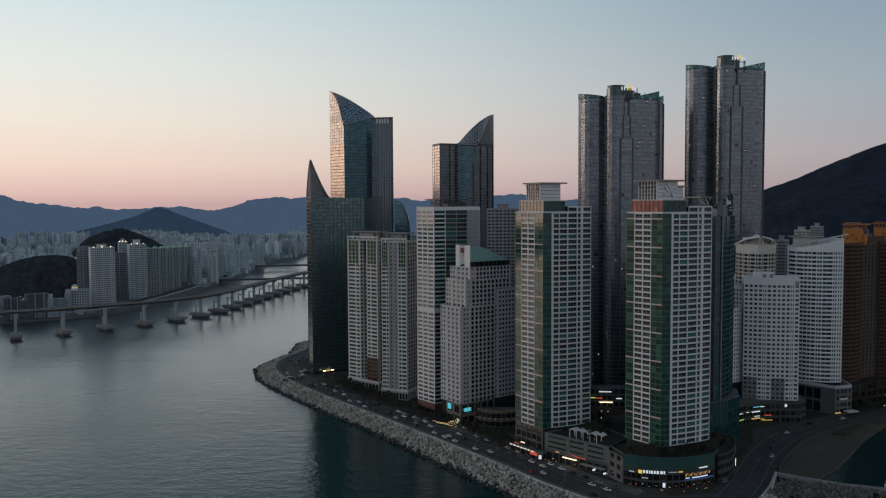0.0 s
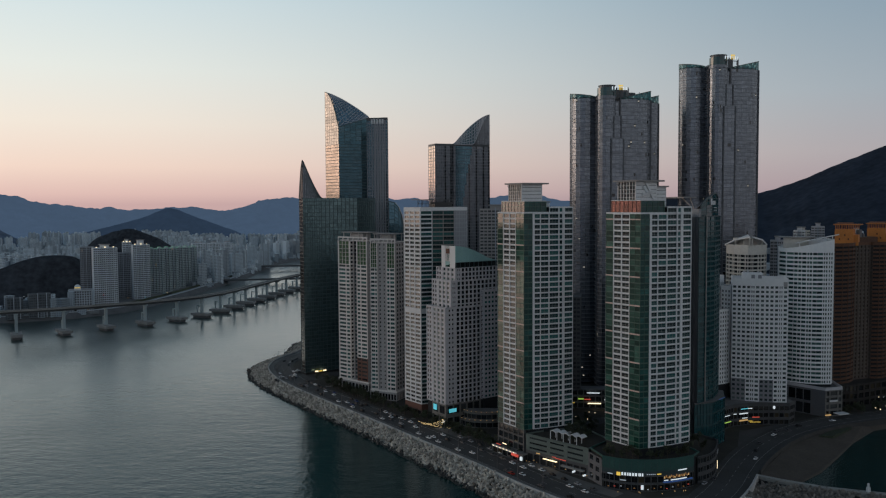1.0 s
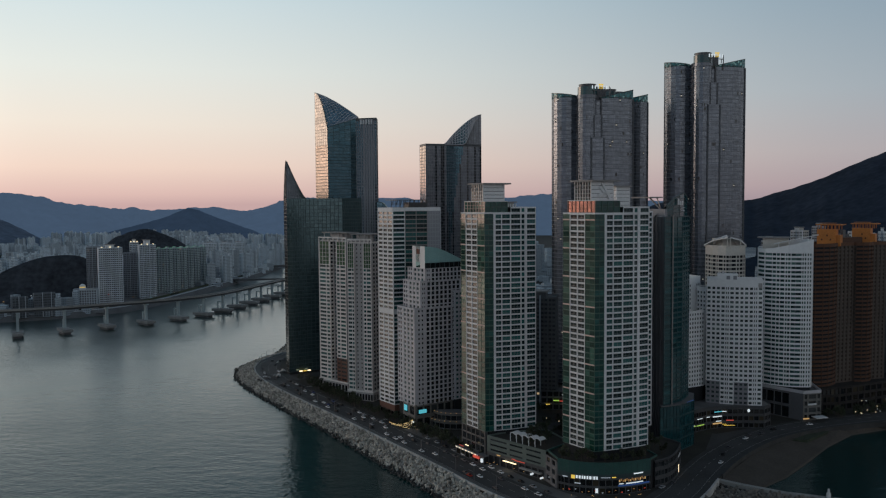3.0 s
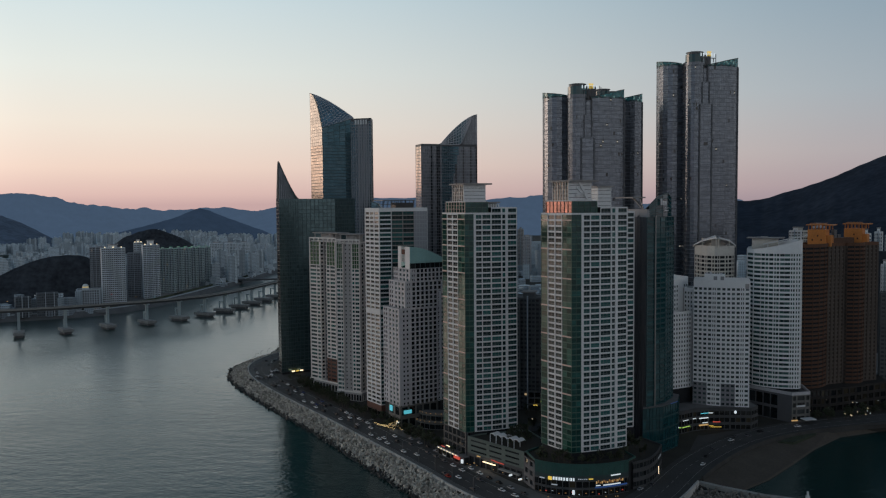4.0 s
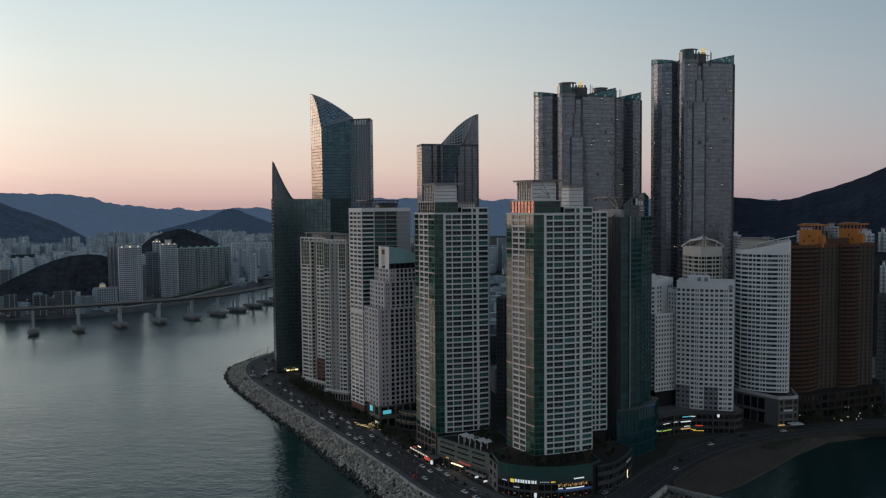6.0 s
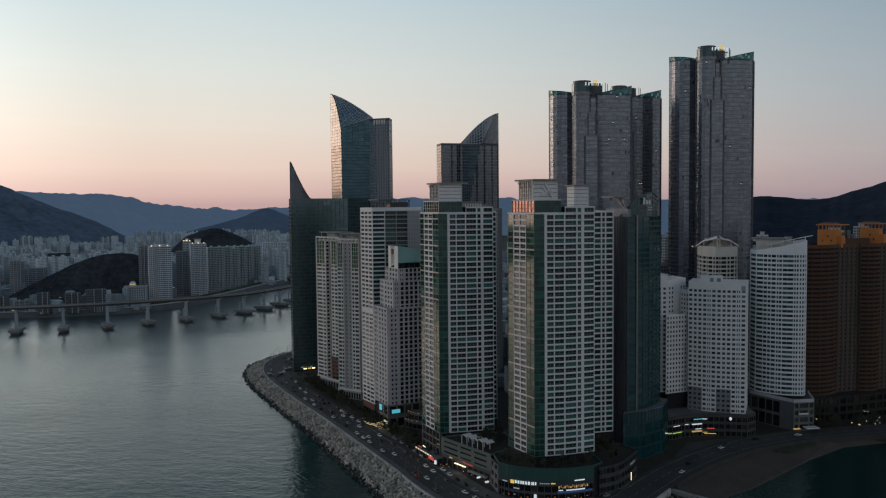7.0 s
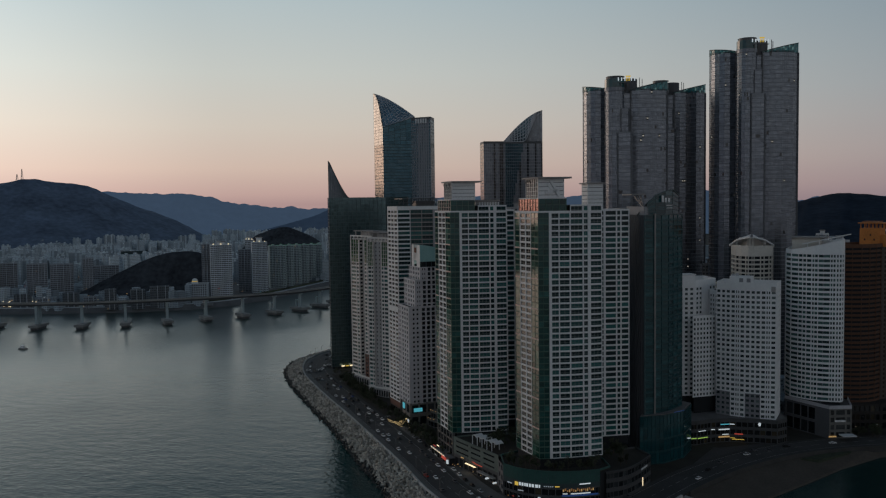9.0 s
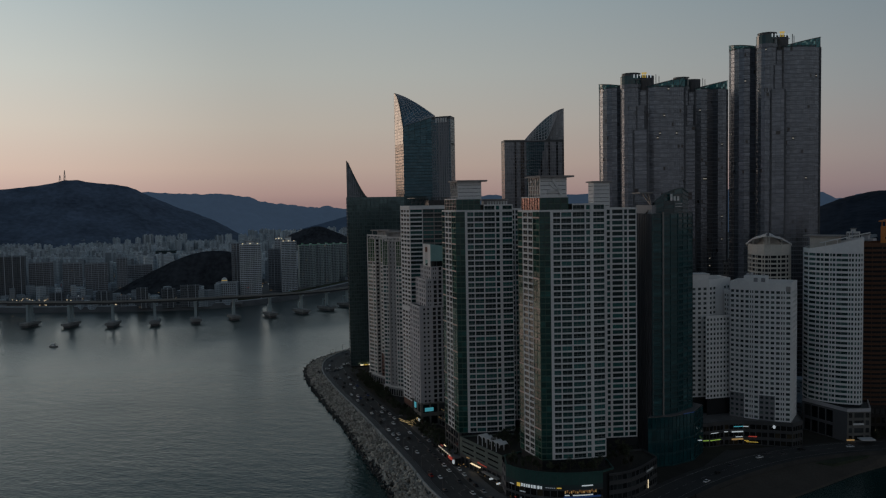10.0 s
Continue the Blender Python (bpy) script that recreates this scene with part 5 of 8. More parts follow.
def lobed_tower(label, x, y, h, sign=True):
    """A tower of rounded lobes round a core; x, y: its western edge; h: the height of the crown."""
    b = Building("lobed_tower", label, x + 34, y + 8, group="lobed towers")
    fh = 3.5

    def wall(poly, z1, cols=even(3, 0, 1, 0.94), z0=8.0):
        n = int((z1 - z0) / fh)
        b.run(poly, z0, n, (z1 - z0) / n, cols, **ZEN)

    west = lobe(x + 13.0, y + 5, 13.0, 150, 320, 9) + [(x + 30, y + 10), (x + 14, y + 26)]
    east = [(x + 38, y - 9)] + arc((x + 40, y - 13), (x + 69, y - 3), 4.0, 6) + [(x + 69, y + 12), (x + 50, y + 26), (x + 38, y + 20)]
    nose = lobe(x + 27.5, y - 20.5, 7.6, 165, 375, 9) + [(x + 36, y + 6), (x + 19.5, y + 6)]
    north = lobe(x + 36, y + 44, 14.0, -30, 210, 9) + [(x + 20, y + 20), (x + 48, y + 20)]
    web = [(x + 33.5, y - 14.5), (x + 41.5, y - 13.5), (x + 41, y - 2), (x + 33, y - 2)]
    core = [(x + 16, y - 2), (x + 24, y - 6), (x + 46, y - 4), (x + 56, y + 10), (x + 48, y + 34), (x + 24, y + 34)]
    for poly, top in ((west, h - 6), (east, h - 8), (nose, h - 6), (north, h - 8), (core, h - 14), (web, h - 11)):
        wall(poly + poly[:1], top)
        b.block(poly, 6, top + 0.4)
        b.parapet(poly, top, 1.2, "zenith_frame")
    # lower buttress in front, in two steps
    for px, py, w, zt in ((x + 35.8, y - 23.5, 10.4, h - 43), (x + 36.0, y - 21.5, 6.4, h - 24)):
        q = [(px - w / 2, py - 4), (px + w / 2, py - 3), (px + w / 2, py + 10), (px - w / 2, py + 10)]
        wall(q + q[:1], zt)
        b.block(q, 6, zt + 0.3)
        b.parapet(q, zt, 1.0, "zenith_frame")
        # dark strips added along the edges in place of shadow lines
        for c in q[:2]:
            b.soup("corner_fin", "grey_blank").box(c[0], c[1], 8, zt + 0.6, 1.1, 1.1)
    # the same added shade strips where the lobes meet
    for cx, cy, zt in ((x + 40.2, y - 13.8, h - 8), (x + 69, y - 3.2, h - 8), (x + 20.0, y - 17.5, h - 6), (x + 25.0, y - 2.0, h - 6)):
        b.soup("corner_fin", "grey_blank").box(cx, cy, 8, zt, 1.2, 1.2)
    # slanted green lattice crowns, highest at the outer edges
    for line, z0, za, zb in ((west[:9], h - 6, h, h - 4.5), (east[1:8], h - 8, h - 7, h), (north[:9], h - 8, h - 2, h - 6)):
        k = len(line)
        lo_ = [(*p, z0) for p in line]
        hi_ = [(*p, za + (zb - za) * i / (k - 1)) for i, p in enumerate(line)]
        g = b.soup("crown_glass", "lattice_glass", "green lattice glass crown")
        for i in range(k - 1):
            q = [Vector(v) for v in (lo_[i], lo_[i + 1], hi_[i + 1], hi_[i])]
            for a in range(3):
                for c in range(3):
                    g.face(*[q[0].lerp(q[1], u_).lerp(q[3].lerp(q[2], u_), v_) for u_, v_ in ((a / 3, c / 3), ((a + 1) / 3, c / 3), ((a + 1) / 3, (c + 1) / 3), (a / 3, (c + 1) / 3))])
        m = b.soup("crown_bar", "mullion_teal")
        for i in range(k - 1):
            m.beam(hi_[i], hi_[i + 1], 0.6, 0.6)
            m.beam(lo_[i], hi_[i + 1], 0.3, 0.3)
            m.beam(lo_[i], hi_[i], 0.3, 0.3)
    # drum on the nose with a flat disc, and a sign screen behind it
    drum = lobe(x + 27.5, y - 20.5, 7.9, 0, 360, 18)[:-1]
    b.prism("drum", "pane_lagoon", drum, h - 6.2, h + 0.4)
    b.prism("drum_top", "mullion", lobe(x + 27.5, y - 20.5, 6.7, 0, 360, 18)[:-1], h + 0.4, h + 2.2)
    ring = lobe(x + 27.5, y - 20.5, 8.1, 0, 360, 18)[:-1]
    b.prism("drum_band", "zenith_frame", ring, h - 9, h - 6.3)
    cap = [(x + 28.0 + 7.4 * math.cos(a), y - 18.5 + 7.6 * math.sin(a)) for a in (math.tau * i / 20 for i in range(20))]
    b.prism("roof_disc", "mullion", cap, h + 2.5, h + 2.9)
    plant = [(x + 37 + 8.0 * math.cos(a), y - 5 + 7 * math.sin(a)) for a in (math.tau * i / 16 for i in range(16))]
    b.prism("plant_room", "grey_blank", plant, h - 12, h + 2.2)
    for mx, my in ((x + 47, y - 14), (x + 49, y - 6)):
        b.soup("mast", "steel").beam((mx, my, h - 8), (mx, my, h + 2), 0.5, 0.5)
    # letters as pale bars with a small yellow arch
    for i in range(6 if sign else 0):
        px, py = x + 31.0 + 2.5 * i, y - 28.4 + 1.0 * i
        if i == 3:
            a = b.soup("sign_arch", "lamp_gold", "yellow arch sign")
            for d in (-1.1, 0.0, 1.1):
                a.box(px + d, py, h - 1.6, h + 1.6, 0.45, 0.3)
            a.box(px, py, h + 1.6, h + 2.5, 3.9, 0.3, 0.2)
        else:
            b.soup("sign_bar", "lamp_white", "white lit sign bar").box(px, py, h - 1.6, h + 1.0, 0.75, 0.3, 0.2)
    # here and there an open casement, a bare sheet of glass or a lit room
    pick = random.Random(int(x))
    for k, (c, ang, w, hh, glass) in enumerate(b.panes):
        v_ = pick.random()
        if v_ < 0.016:
            b.panes[k] = (c, ang, w, hh, "pane_dark")
        elif v_ < 0.021:
            b.panes[k] = (c, ang, min(w, 1.1), hh * 0.3, "lit_room")
    if sign:
        b.soup("sign_frame", "mullion").box(x + 37.5, y - 25.0, h - 3.2, h - 2.6, 14.5, 0.4, 0.38)
        for k in (0.1, 0.5, 0.9):
            b.soup("sign_post", "mullion").box(x + 31.5 + 12.5 * k, y - 27.4 + 5.0 * k, h - 6.4, h - 2.8, 0.5, 0.5)
    b.done(60)


lobed_tower("very tall grey glass tower of rounded lobes with green lattice crown", 120.6, 741.7, 261.6)
lobed_tower("tallest grey glass tower of rounded lobes with green lattice crown", 224.2, 772.4, 291.4)
lobed_tower("grey glass tower of rounded lobes standing behind its neighbours", 156.5, 864.0, 273.0, sign=False)

# ---- teal glass tower ----
b = Building("glass_tower", "teal glass tower with slanted sign-bearing crown beside a blank grey wall", 185, 550)
P = [(163.0, 572.0), (174.5, 537.0), (180.5, 541.5), (189.0, 550.5), (197.0, 566.0), (178.0, 590.0)]
n, fh = 37, (156.0 - 36.0) / 37
b.soup("blank_wall", "grey_blank").prism([P[0], P[1], (175.2, 537.8), (164.2, 572.6)], 8, 156)
for a, e, cols in ((P[1], P[2], [(0.06, 0.9)]), (P[2], P[3], [(0.04, 0.48), (0.52, 0.96)]), (P[3], P[4], even(3, 0, 1, 0.9))):
    b.face(a, e, 36, n, fh, cols, wall="mullion_deep", glass="pane_reef", lo=0.22, hi=0.9, inset=0.25, name="curtain_frame")
b.run(P[4:] + P[:1], 36, n, fh, even(4), wall="grey_blank", glass="pane_dark")
for k in range(1, 9):
    q = lerp2(P[0], P[1], k / 9)
    b.soup("rib", "grey_blank").box(q[0] - 0.25, q[1] - 0.1, 8, 156, 0.35, 0.5, -1.25)
b.soup("pier", "mullion_pale").box(P[2][0], P[2][1] - 0.2, 36, 157, 0.9, 0.8, 0.7)
b.block(P, 6, 156.4)
b.soup("upper_wall", "panel_grey").prism([P[0], P[1], (177.0, 540.0), (166.0, 574.0)], 156, 161)
hi_ = [(176.0, 539.0, 163.0), (181.0, 543.5, 167.5), (186.5, 549.5, 170.0), (191.0, 556.5, 171.0), (194.5, 563.0, 168.0)]
lo_ = [(p[0], p[1], 156.0) for p in hi_]
sail_sheet(b, lo_, hi_, 5, "pane_reef", "mullion_teal")
b.soup("crown_back", "grey_blank").strip([(p[0] - 6, p[1] + 8, 156.0) for p in hi_], [(p[0] - 0.6, p[1] + 0.8, p[2] - 0.4) for p in hi_])
b.prism("flat_roof", "roof_slab", [(160.0, 574.0), (167.0, 545.0), (175.0, 546.0), (172.0, 578.0)], 168.0, 168.8)
for q in ((168, 552), (172, 549), (170, 560)):
    b.soup("roof_strut", "mullion_pale").beam((174, 545, 160), (*q, 168), 0.5, 0.5)
for i, (hh, zz) in enumerate(((4.0, 163.5), (2.6, 163.5), (2.6, 163.5))):
    p = Vector((184.5, 547.0)).lerp(Vector((190.0, 555.0)), i / 3)
    b.soup("sign_bar", "white_trim", "pale sign bar").box(p.x + 0.6, p.y - 0.6, zz, zz + hh, 1.9, 0.3, 0.9)
for i in range(2):
    b.soup("sign_bar", "white_trim", "pale sign bar").beam((187.3, 548.6, 161.6 - 1.6 * i), (191.0, 554.6, 161.6 - 1.6 * i), 0.3, 0.35)
PB = [(172.0, 534.0), (186.0, 541.0), (198.0, 555.0), (203.0, 574.0), (180.0, 592.0)]
b.run(PB[:4], 6, 4, 7.4, even(6, 0, 1, 0.92), wall="mullion_deep", glass="pane_lagoon", lo=0.1, hi=0.95, inset=0.15, name="podium_frame")
b.block(PB, 6, 36.2)
b.soup("light_strip", "lamp_blue", "blue neon strip").beam((192.0, 548.0, 35.8), (198.0, 555.0, 35.8), 0.3, 0.3)
b.soup("light_strip", "lamp_white", "white neon strip").beam((200.5, 564.0, 16.0), (202.5, 572.0, 14.0), 0.3, 0.5)
b.done()

# ---- white hotel ----
HOT = dict(wall="hotel_white", glass="pane_hotel", lo=0.28, hi=0.80, inset=0.35)
b = Building("hotel", "white hotel slab with small square windows above a dark podium", 240, 605)
front = arc((220.2, 610.6), (256.7, 600.5), 2.5, 4)
P = front + [(262.0, 622.0), (226.0, 632.0)]
n, fh = 26, (105.5 - 21.0) / 26
for a, e in zip(front, front[1:]):
    if front.index(a) in (0, 2):
        b.face(a, e, 21, 5, fh, [(0.05, 0.27), (0.40, 0.60), (0.72, 0.94)], **{**HOT, "wall": "panel_grey", "proud": 0.1, "name": "panel_wall"})
        b.face(a, e, 21 + 5 * fh, n - 5, fh, [(0.05, 0.27), (0.40, 0.60), (0.72, 0.94)], **HOT)
    else:
        b.face(a, e, 21, n, fh, [(0.06, 0.28), (0.36, 0.44), (0.50, 0.58), (0.68, 0.92)], **HOT)
b.face(P[4], P[5], 21, n, fh, even(5), **HOT)
b.face(P[5], P[6], 21, n, fh, even(8), **HOT)
b.face(P[6], P[0], 21, n, fh, even(4, 0.04, 0.96, 0.58), **HOT)
b.block(P, 20, 105.5)
b.parapet(P, 105.5, 4.8, "hotel_white")
b.soup("roof_house", "hotel_white").box(236.6, 617.5, 105, 113.4, 14, 8, -0.27)
for x_, h_ in ((231.5, 114.6), (234.0, 115.2), (241.0, 114.3)):
    b.soup("roof_unit", "stone_grey").box(x_, 618.0 - 0.27 * (x_ - 236.6), 113.4, h_, 1.6, 1.6, -0.27)
for x_ in (236.0, 240.5):
    b.soup("roof_window", "panel_grey").box(x_, 613.2 - 0.27 * (x_ - 236.6), 109.6, 112.2, 2.4, 0.3, -0.27)
b.soup("emblem", "taupe_wall", "dark round emblem").box(254.6, 600.6, 104.5, 108.0, 2.6, 0.5, -0.27)
# west wing, taller, with a roof house, and a lower wedge before it
Q = [(181.0, 604.0), (207.0, 614.0), (221.0, 632.0), (214.0, 650.0), (176.0, 640.0)]
b.face(Q[0], Q[1], 32, 23, (106.0 - 32) / 23, even(7, 0.03, 0.97, 0.56), **HOT)
b.face(Q[1], Q[2], 32, 23, (106.0 - 32) / 23, [(0.04, 0.14), (0.2, 0.3), (0.70, 0.80), (0.86, 0.96)], **HOT)
b.run(Q[2:] + Q[:1], 32, 23, (106.0 - 32) / 23, even(4, 0.05, 0.95, 0.45), **HOT)
b.block(Q, 20, 107.0)
b.parapet(Q, 106.0, 4.6, "hotel_white")
b.soup("roof_house", "hotel_white").box(199.0, 624.0, 106, 113.2, 13, 9, 0.4)
b.soup("roof_house_top", "white_trim").box(199.0, 624.0, 113.2, 113.9, 14.4, 10.4, 0.4)
N = [(216.5, 625.0), (221.4, 617.5), (225.0, 628.0), (221.0, 634.0)]
b.face(N[0], N[1], 32, 22, (101.0 - 32) / 22, even(3, 0.03, 0.97, 0.56), **HOT)
b.block(N, 20, 103.0)
b.parapet(N, 101.0, 2.6, "hotel_white")
W = [(205.0, 607.0), (220.4, 616.4), (218.0, 628.0), (208.0, 617.0)]
b.face(W[0], W[1], 32, 17, (86.0 - 32) / 17, even(7, 0.02, 0.98, 0.58), **HOT)
b.run(W[1:] + W[:1], 32, 17, (86.0 - 32) / 17, even(2), **HOT)
b.block(W, 20, 86)
b.parapet(W, 86, 1.2, "hotel_white")
b.done()
b = Building("hotel_podium", "dark curved podium with coloured shop signs under the white hotel", 235, 600, category="podium")
ring = [(199.5, 582.0), (207.0, 585.0), (216.0, 592.0), (228.0, 597.0), (243.0, 597.5), (257.5, 597.0), (264.0, 604.0), (263.0, 625.0), (200.0, 628.0)]
b.run(ring[:7], 6, 3, 4.9, even(4, 0.02, 0.98, 0.86), wall="podium_dark", glass="shop_glass", lo=0.1, hi=0.7, inset=0.3, name="shop_wall")
b.block(ring, 6, 21.2)
b.parapet(ring, 20.7, 1.0, "podium_dark")
for (i, s0, s1, z, hgt, m) in ((0, 0.2, 0.95, 10.2, 0.8, "lamp_lime"), (1, 0.1, 0.6, 14.6, 0.6, "lamp_white"), (1, 0.05, 0.75, 10.0, 0.8, "lamp_lime"), (2, 0.0, 0.2, 14.6, 0.7, "lamp_white"), (2, 0.4, 0.98, 14.2, 1.2, "lamp_white"),
                               (2, 0.5, 0.98, 17.6, 0.9, "lamp_cyan"), (2, 0.4, 0.98, 9.2, 1.6, "lamp_warm"), (2, 0.6, 0.95, 11.0, 0.7, "lamp_white"), (3, 0.0, 0.2, 17.6, 0.8, "lamp_white"), (3, 0.02, 0.22, 8.6, 0.5, "lamp_gold"), (3, 0.2, 0.55, 11.2, 1.0, "lamp_red"), (3, 0.1, 0.6, 7.8, 0.5, "lamp_gold")):
    p, q = Vector(ring[i]).lerp(Vector(ring[i + 1]), s0), Vector(ring[i]).lerp(Vector(ring[i + 1]), s1)
    t = (q - p).normalized()
    o = Vector((t.y, -t.x)) * 0.35
    b.soup("shop_sign", m, "lit shop sign").prism([tuple(p + o), tuple(q + o), tuple(q + o * 0.3), tuple(p + o * 0.3)], z, z + hgt * 0.6)
em = b.soup("emblem", "lamp_white", "round white lit emblem")
disc = [(math.cos(math.tau * i / 12), math.sin(math.tau * i / 12)) for i in range(12)]
em.face(*[(246.4 + 0.9 * c, 596.6, 18.6 + 1.2 * d) for c, d in disc])
b.done(60)

# ---- cream tower with the arched roof ----
b = Building("apartment_tower", "cream rounded apartment tower with arched roof canopies", 247, 660)
P = [(233.9, 668.7)] + arc((234.6, 663.0), (243.6, 646.7), 2.0, 3) + [(247.5, 646.7)] + arc((247.5, 646.7), (260.0, 653.0), 1.5, 2)[1:] + [(262.0, 662.0), (258.0, 678.0), (238.0, 680.0)]
n, fh = 34, (125.0 - 20.0) / 34
CRM = dict(wall="cream_wall", glass="pane_band", lo=0.22, hi=0.84, inset=0.6)
b.run(P + P[:1], 20, n, fh, [(0.03, 0.60), (0.68, 0.95)], **CRM)
b.block(P, 6, 131)
b.parapet(P, 125.0, 7.0, "cream_wall")
for side in (0, 1):
    s = b.soup("arched_roof", "white_trim")
    base_line = [(232.5, 668.0), (236.5, 656.0), (244.5, 645.5)] if side == 0 else [(246.5, 645.5), (255.0, 648.0), (262.0, 657.0)]
    zz = [132.0, 136.4, 138.9] if side == 0 else [138.9, 136.6, 132.3]
    hi_ = [(*p, z) for p, z in zip(base_line, zz)]
    inn = [(248.0 + (p[0] - 248.0) * 0.45, 664.0 + (p[1] - 664.0) * 0.45, z + 1.0) for p, z in zip(base_line, zz)]
    s.strip(hi_, inn)
    s.strip([(p[0], p[1], p[2] - 1.1) for p in hi_], hi_)
    s.strip([(p[0], p[1], p[2] - 1.1) for p in inn], [(p[0], p[1], p[2] - 1.1) for p in hi_])
    for p in hi_:
        b.soup("roof_post", "cream_wall").beam((p[0] * 0.97 + 248 * 0.03, p[1] * 0.97 + 664 * 0.03, 130.5), (p[0] * 0.97 + 248 * 0.03, p[1] * 0.97 + 664 * 0.03, p[2] - 0.8), 0.5, 0.5)
b.soup("lift_house", "cream_wall").box(247, 664, 131, 137, 12, 14, 0.3)
b.done()

# ---- white curved tower with the slanted roof ----
b = Building("apartment_tower", "white curved apartment tower with slanted roof canopy over a grey podium", 286, 640)
front = [(268.7, 651.4)] + arc((271.0, 642.0), (301.0, 629.5), 4.5, 6) + [(303.1, 632.8)]
P = front + [(306.0, 652.0), (274.0, 666.0)]
n, fh = 31, (127.5 - 28.0) / 31
for i, (a, e) in enumerate(zip(front, front[1:])):
    cols = ([(0.05, 0.95)], [(0.02, 0.97)], [(0.0, 0.50), (0.56, 0.97)], [(0.05, 0.60), (0.70, 0.95)], [(0.02, 0.34), (0.44, 1.0)], [(0.0, 0.72), (0.80, 1.0)], [(0.08, 0.30), (0.44, 0.62), (0.74, 0.92)], [(0.1, 0.8)])[i]
    b.face(a, e, 28, n, fh, cols, wall="hotel_white", glass="pane_band", lo=0.26, hi=0.82, inset=0.5)
b.run([P[7], P[8], P[9], P[0]] if len(P) == 10 else P[-3:] + P[:1], 28, n, fh, even(5), wall="hotel_white", glass="pane_dark")
b.block(P, 6, 129)
s = b.soup("parapet", "hotel_white")
for i in range(len(P)):
    a, e = P[i], P[(i + 1) % len(P)]
    za, ze = (130.0 + 7.0 * max(0, min(1, (q[0] - 272) / 30)) for q in (a, e))
    s.face((*a, 127.5), (*e, 127.5), (*e, ze), (*a, za))
    s.face((a[0] * 0.98 + 5.7, a[1] * 0.98 + 12.9, 127.5), (e[0] * 0.98 + 5.7, e[1] * 0.98 + 12.9, 127.5), (e[0] * 0.98 + 5.7, e[1] * 0.98 + 12.9, ze), (a[0] * 0.98 + 5.7, a[1] * 0.98 + 12.9, za))
    s.face((*a, za), (*e, ze), (e[0] * 0.98 + 5.7, e[1] * 0.98 + 12.9, ze), (a[0] * 0.98 + 5.7, a[1] * 0.98 + 12.9, za))
b.soup("slanted_canopy", "white_trim").beam((279, 645, 133.5), (306, 632, 140.5), 5.0, 0.6)
for k in (0.1, 0.35, 0.6, 0.85):
    x_, y_ = 279 + 27 * k, 645 - 13 * k
    b.soup("roof_post", "hotel_white").beam((x_, y_, 128), (x_, y_, 133 + 7 * k), 0.5, 0.5)
b.soup("lift_house", "cream_wall").box(283, 654, 128, 137.6, 18, 8, -0.4)
b.soup("flat_roof", "roof_slab").box(283, 653, 137.6, 138.3, 26, 12, -0.4)
PB = [(268.0, 645.0), (292.0, 618.0), (306.5, 622.5), (310.0, 655.0), (272.0, 668.0)]
b.face(PB[0], PB[1], 6, 2, 9.8, even(4, 0.04, 0.7, 0.9), wall="grey_blank", glass="pane_dark", lo=0.05, hi=0.85, name="podium_wall")
b.face(PB[1], PB[2], 6, 4, 4.9, [(0.06, 0.22), (0.3, 0.7), (0.78, 0.94)], wall="podium_grey", glass="pane_dark", lo=0.2, hi=0.85, name="podium_wall_pale")
b.run(PB[2:5] + PB[:1], 6, 4, 4.9, even(5), wall="podium_grey", glass="pane_dark", name="podium_wall_pale")
b.block(PB, 6, 26)
b.parapet(PB, 25.6, 2.2, "stone_grey")
b.soup("sign_bar", "white_trim", "pale sign bars").box(299, 620.0, 17, 18.2, 7, 0.5, 0.3)
b.soup("light_strip", "lamp_warm", "warm entrance lamps").box(294, 617.5, 7.2, 8.0, 5, 0.4, 0.3)
b.soup("entrance_canopy", "white_trim").box(303, 616.0, 9.0, 9.6, 9, 6, 0.3)
b.done()

# ---- brown twin tower with the orange crown ----
BRN = dict(wall="brown_stone", glass="pane_brown", lo=0.46, hi=0.94, inset=0.6)
b = Building("apartment_tower", "rust-brown apartment towers with orange crowns", 340, 660)
n, fh = 34, (130.6 - 24.0) / 34
bay_a = arc((304.0, 648.6), (331.9, 661.1), 5.0, 5)
bay_b = arc((349.7, 669.1), (365.8, 676.4), 3.4, 4)
P = bay_a + [(333.2, 663.4), (348.4, 670.3)] + bay_b + [(366.4, 678.0), (378.6, 682.4), (371.0, 704.0), (296.0, 668.0)]
b.run(bay_a, 24, n, fh, [(0.02, 0.98)], **BRN)
b.run(bay_b, 24, n, fh, [(0.02, 0.98)], **BRN)
b.run([bay_a[-1], P[6], P[7], bay_b[0]], 24, n, fh, even(4, 0.02, 0.98, 0.42), wall="brown_grey", glass="pane_brown", lo=0.3, hi=0.9, name="recessed_wall")
b.run([bay_b[-1], P[13], P[14]], 24, n, fh, even(3, 0.04, 0.96, 0.4), wall="brown_grey", glass="pane_brown", lo=0.3, hi=0.9, name="end_wall")
b.run(P[14:] + P[:1], 24, n, fh, even(6), **BRN)
b.block(P, 6, 131.0)
b.parapet(P, 130.6, 2.4, "brown_edge")
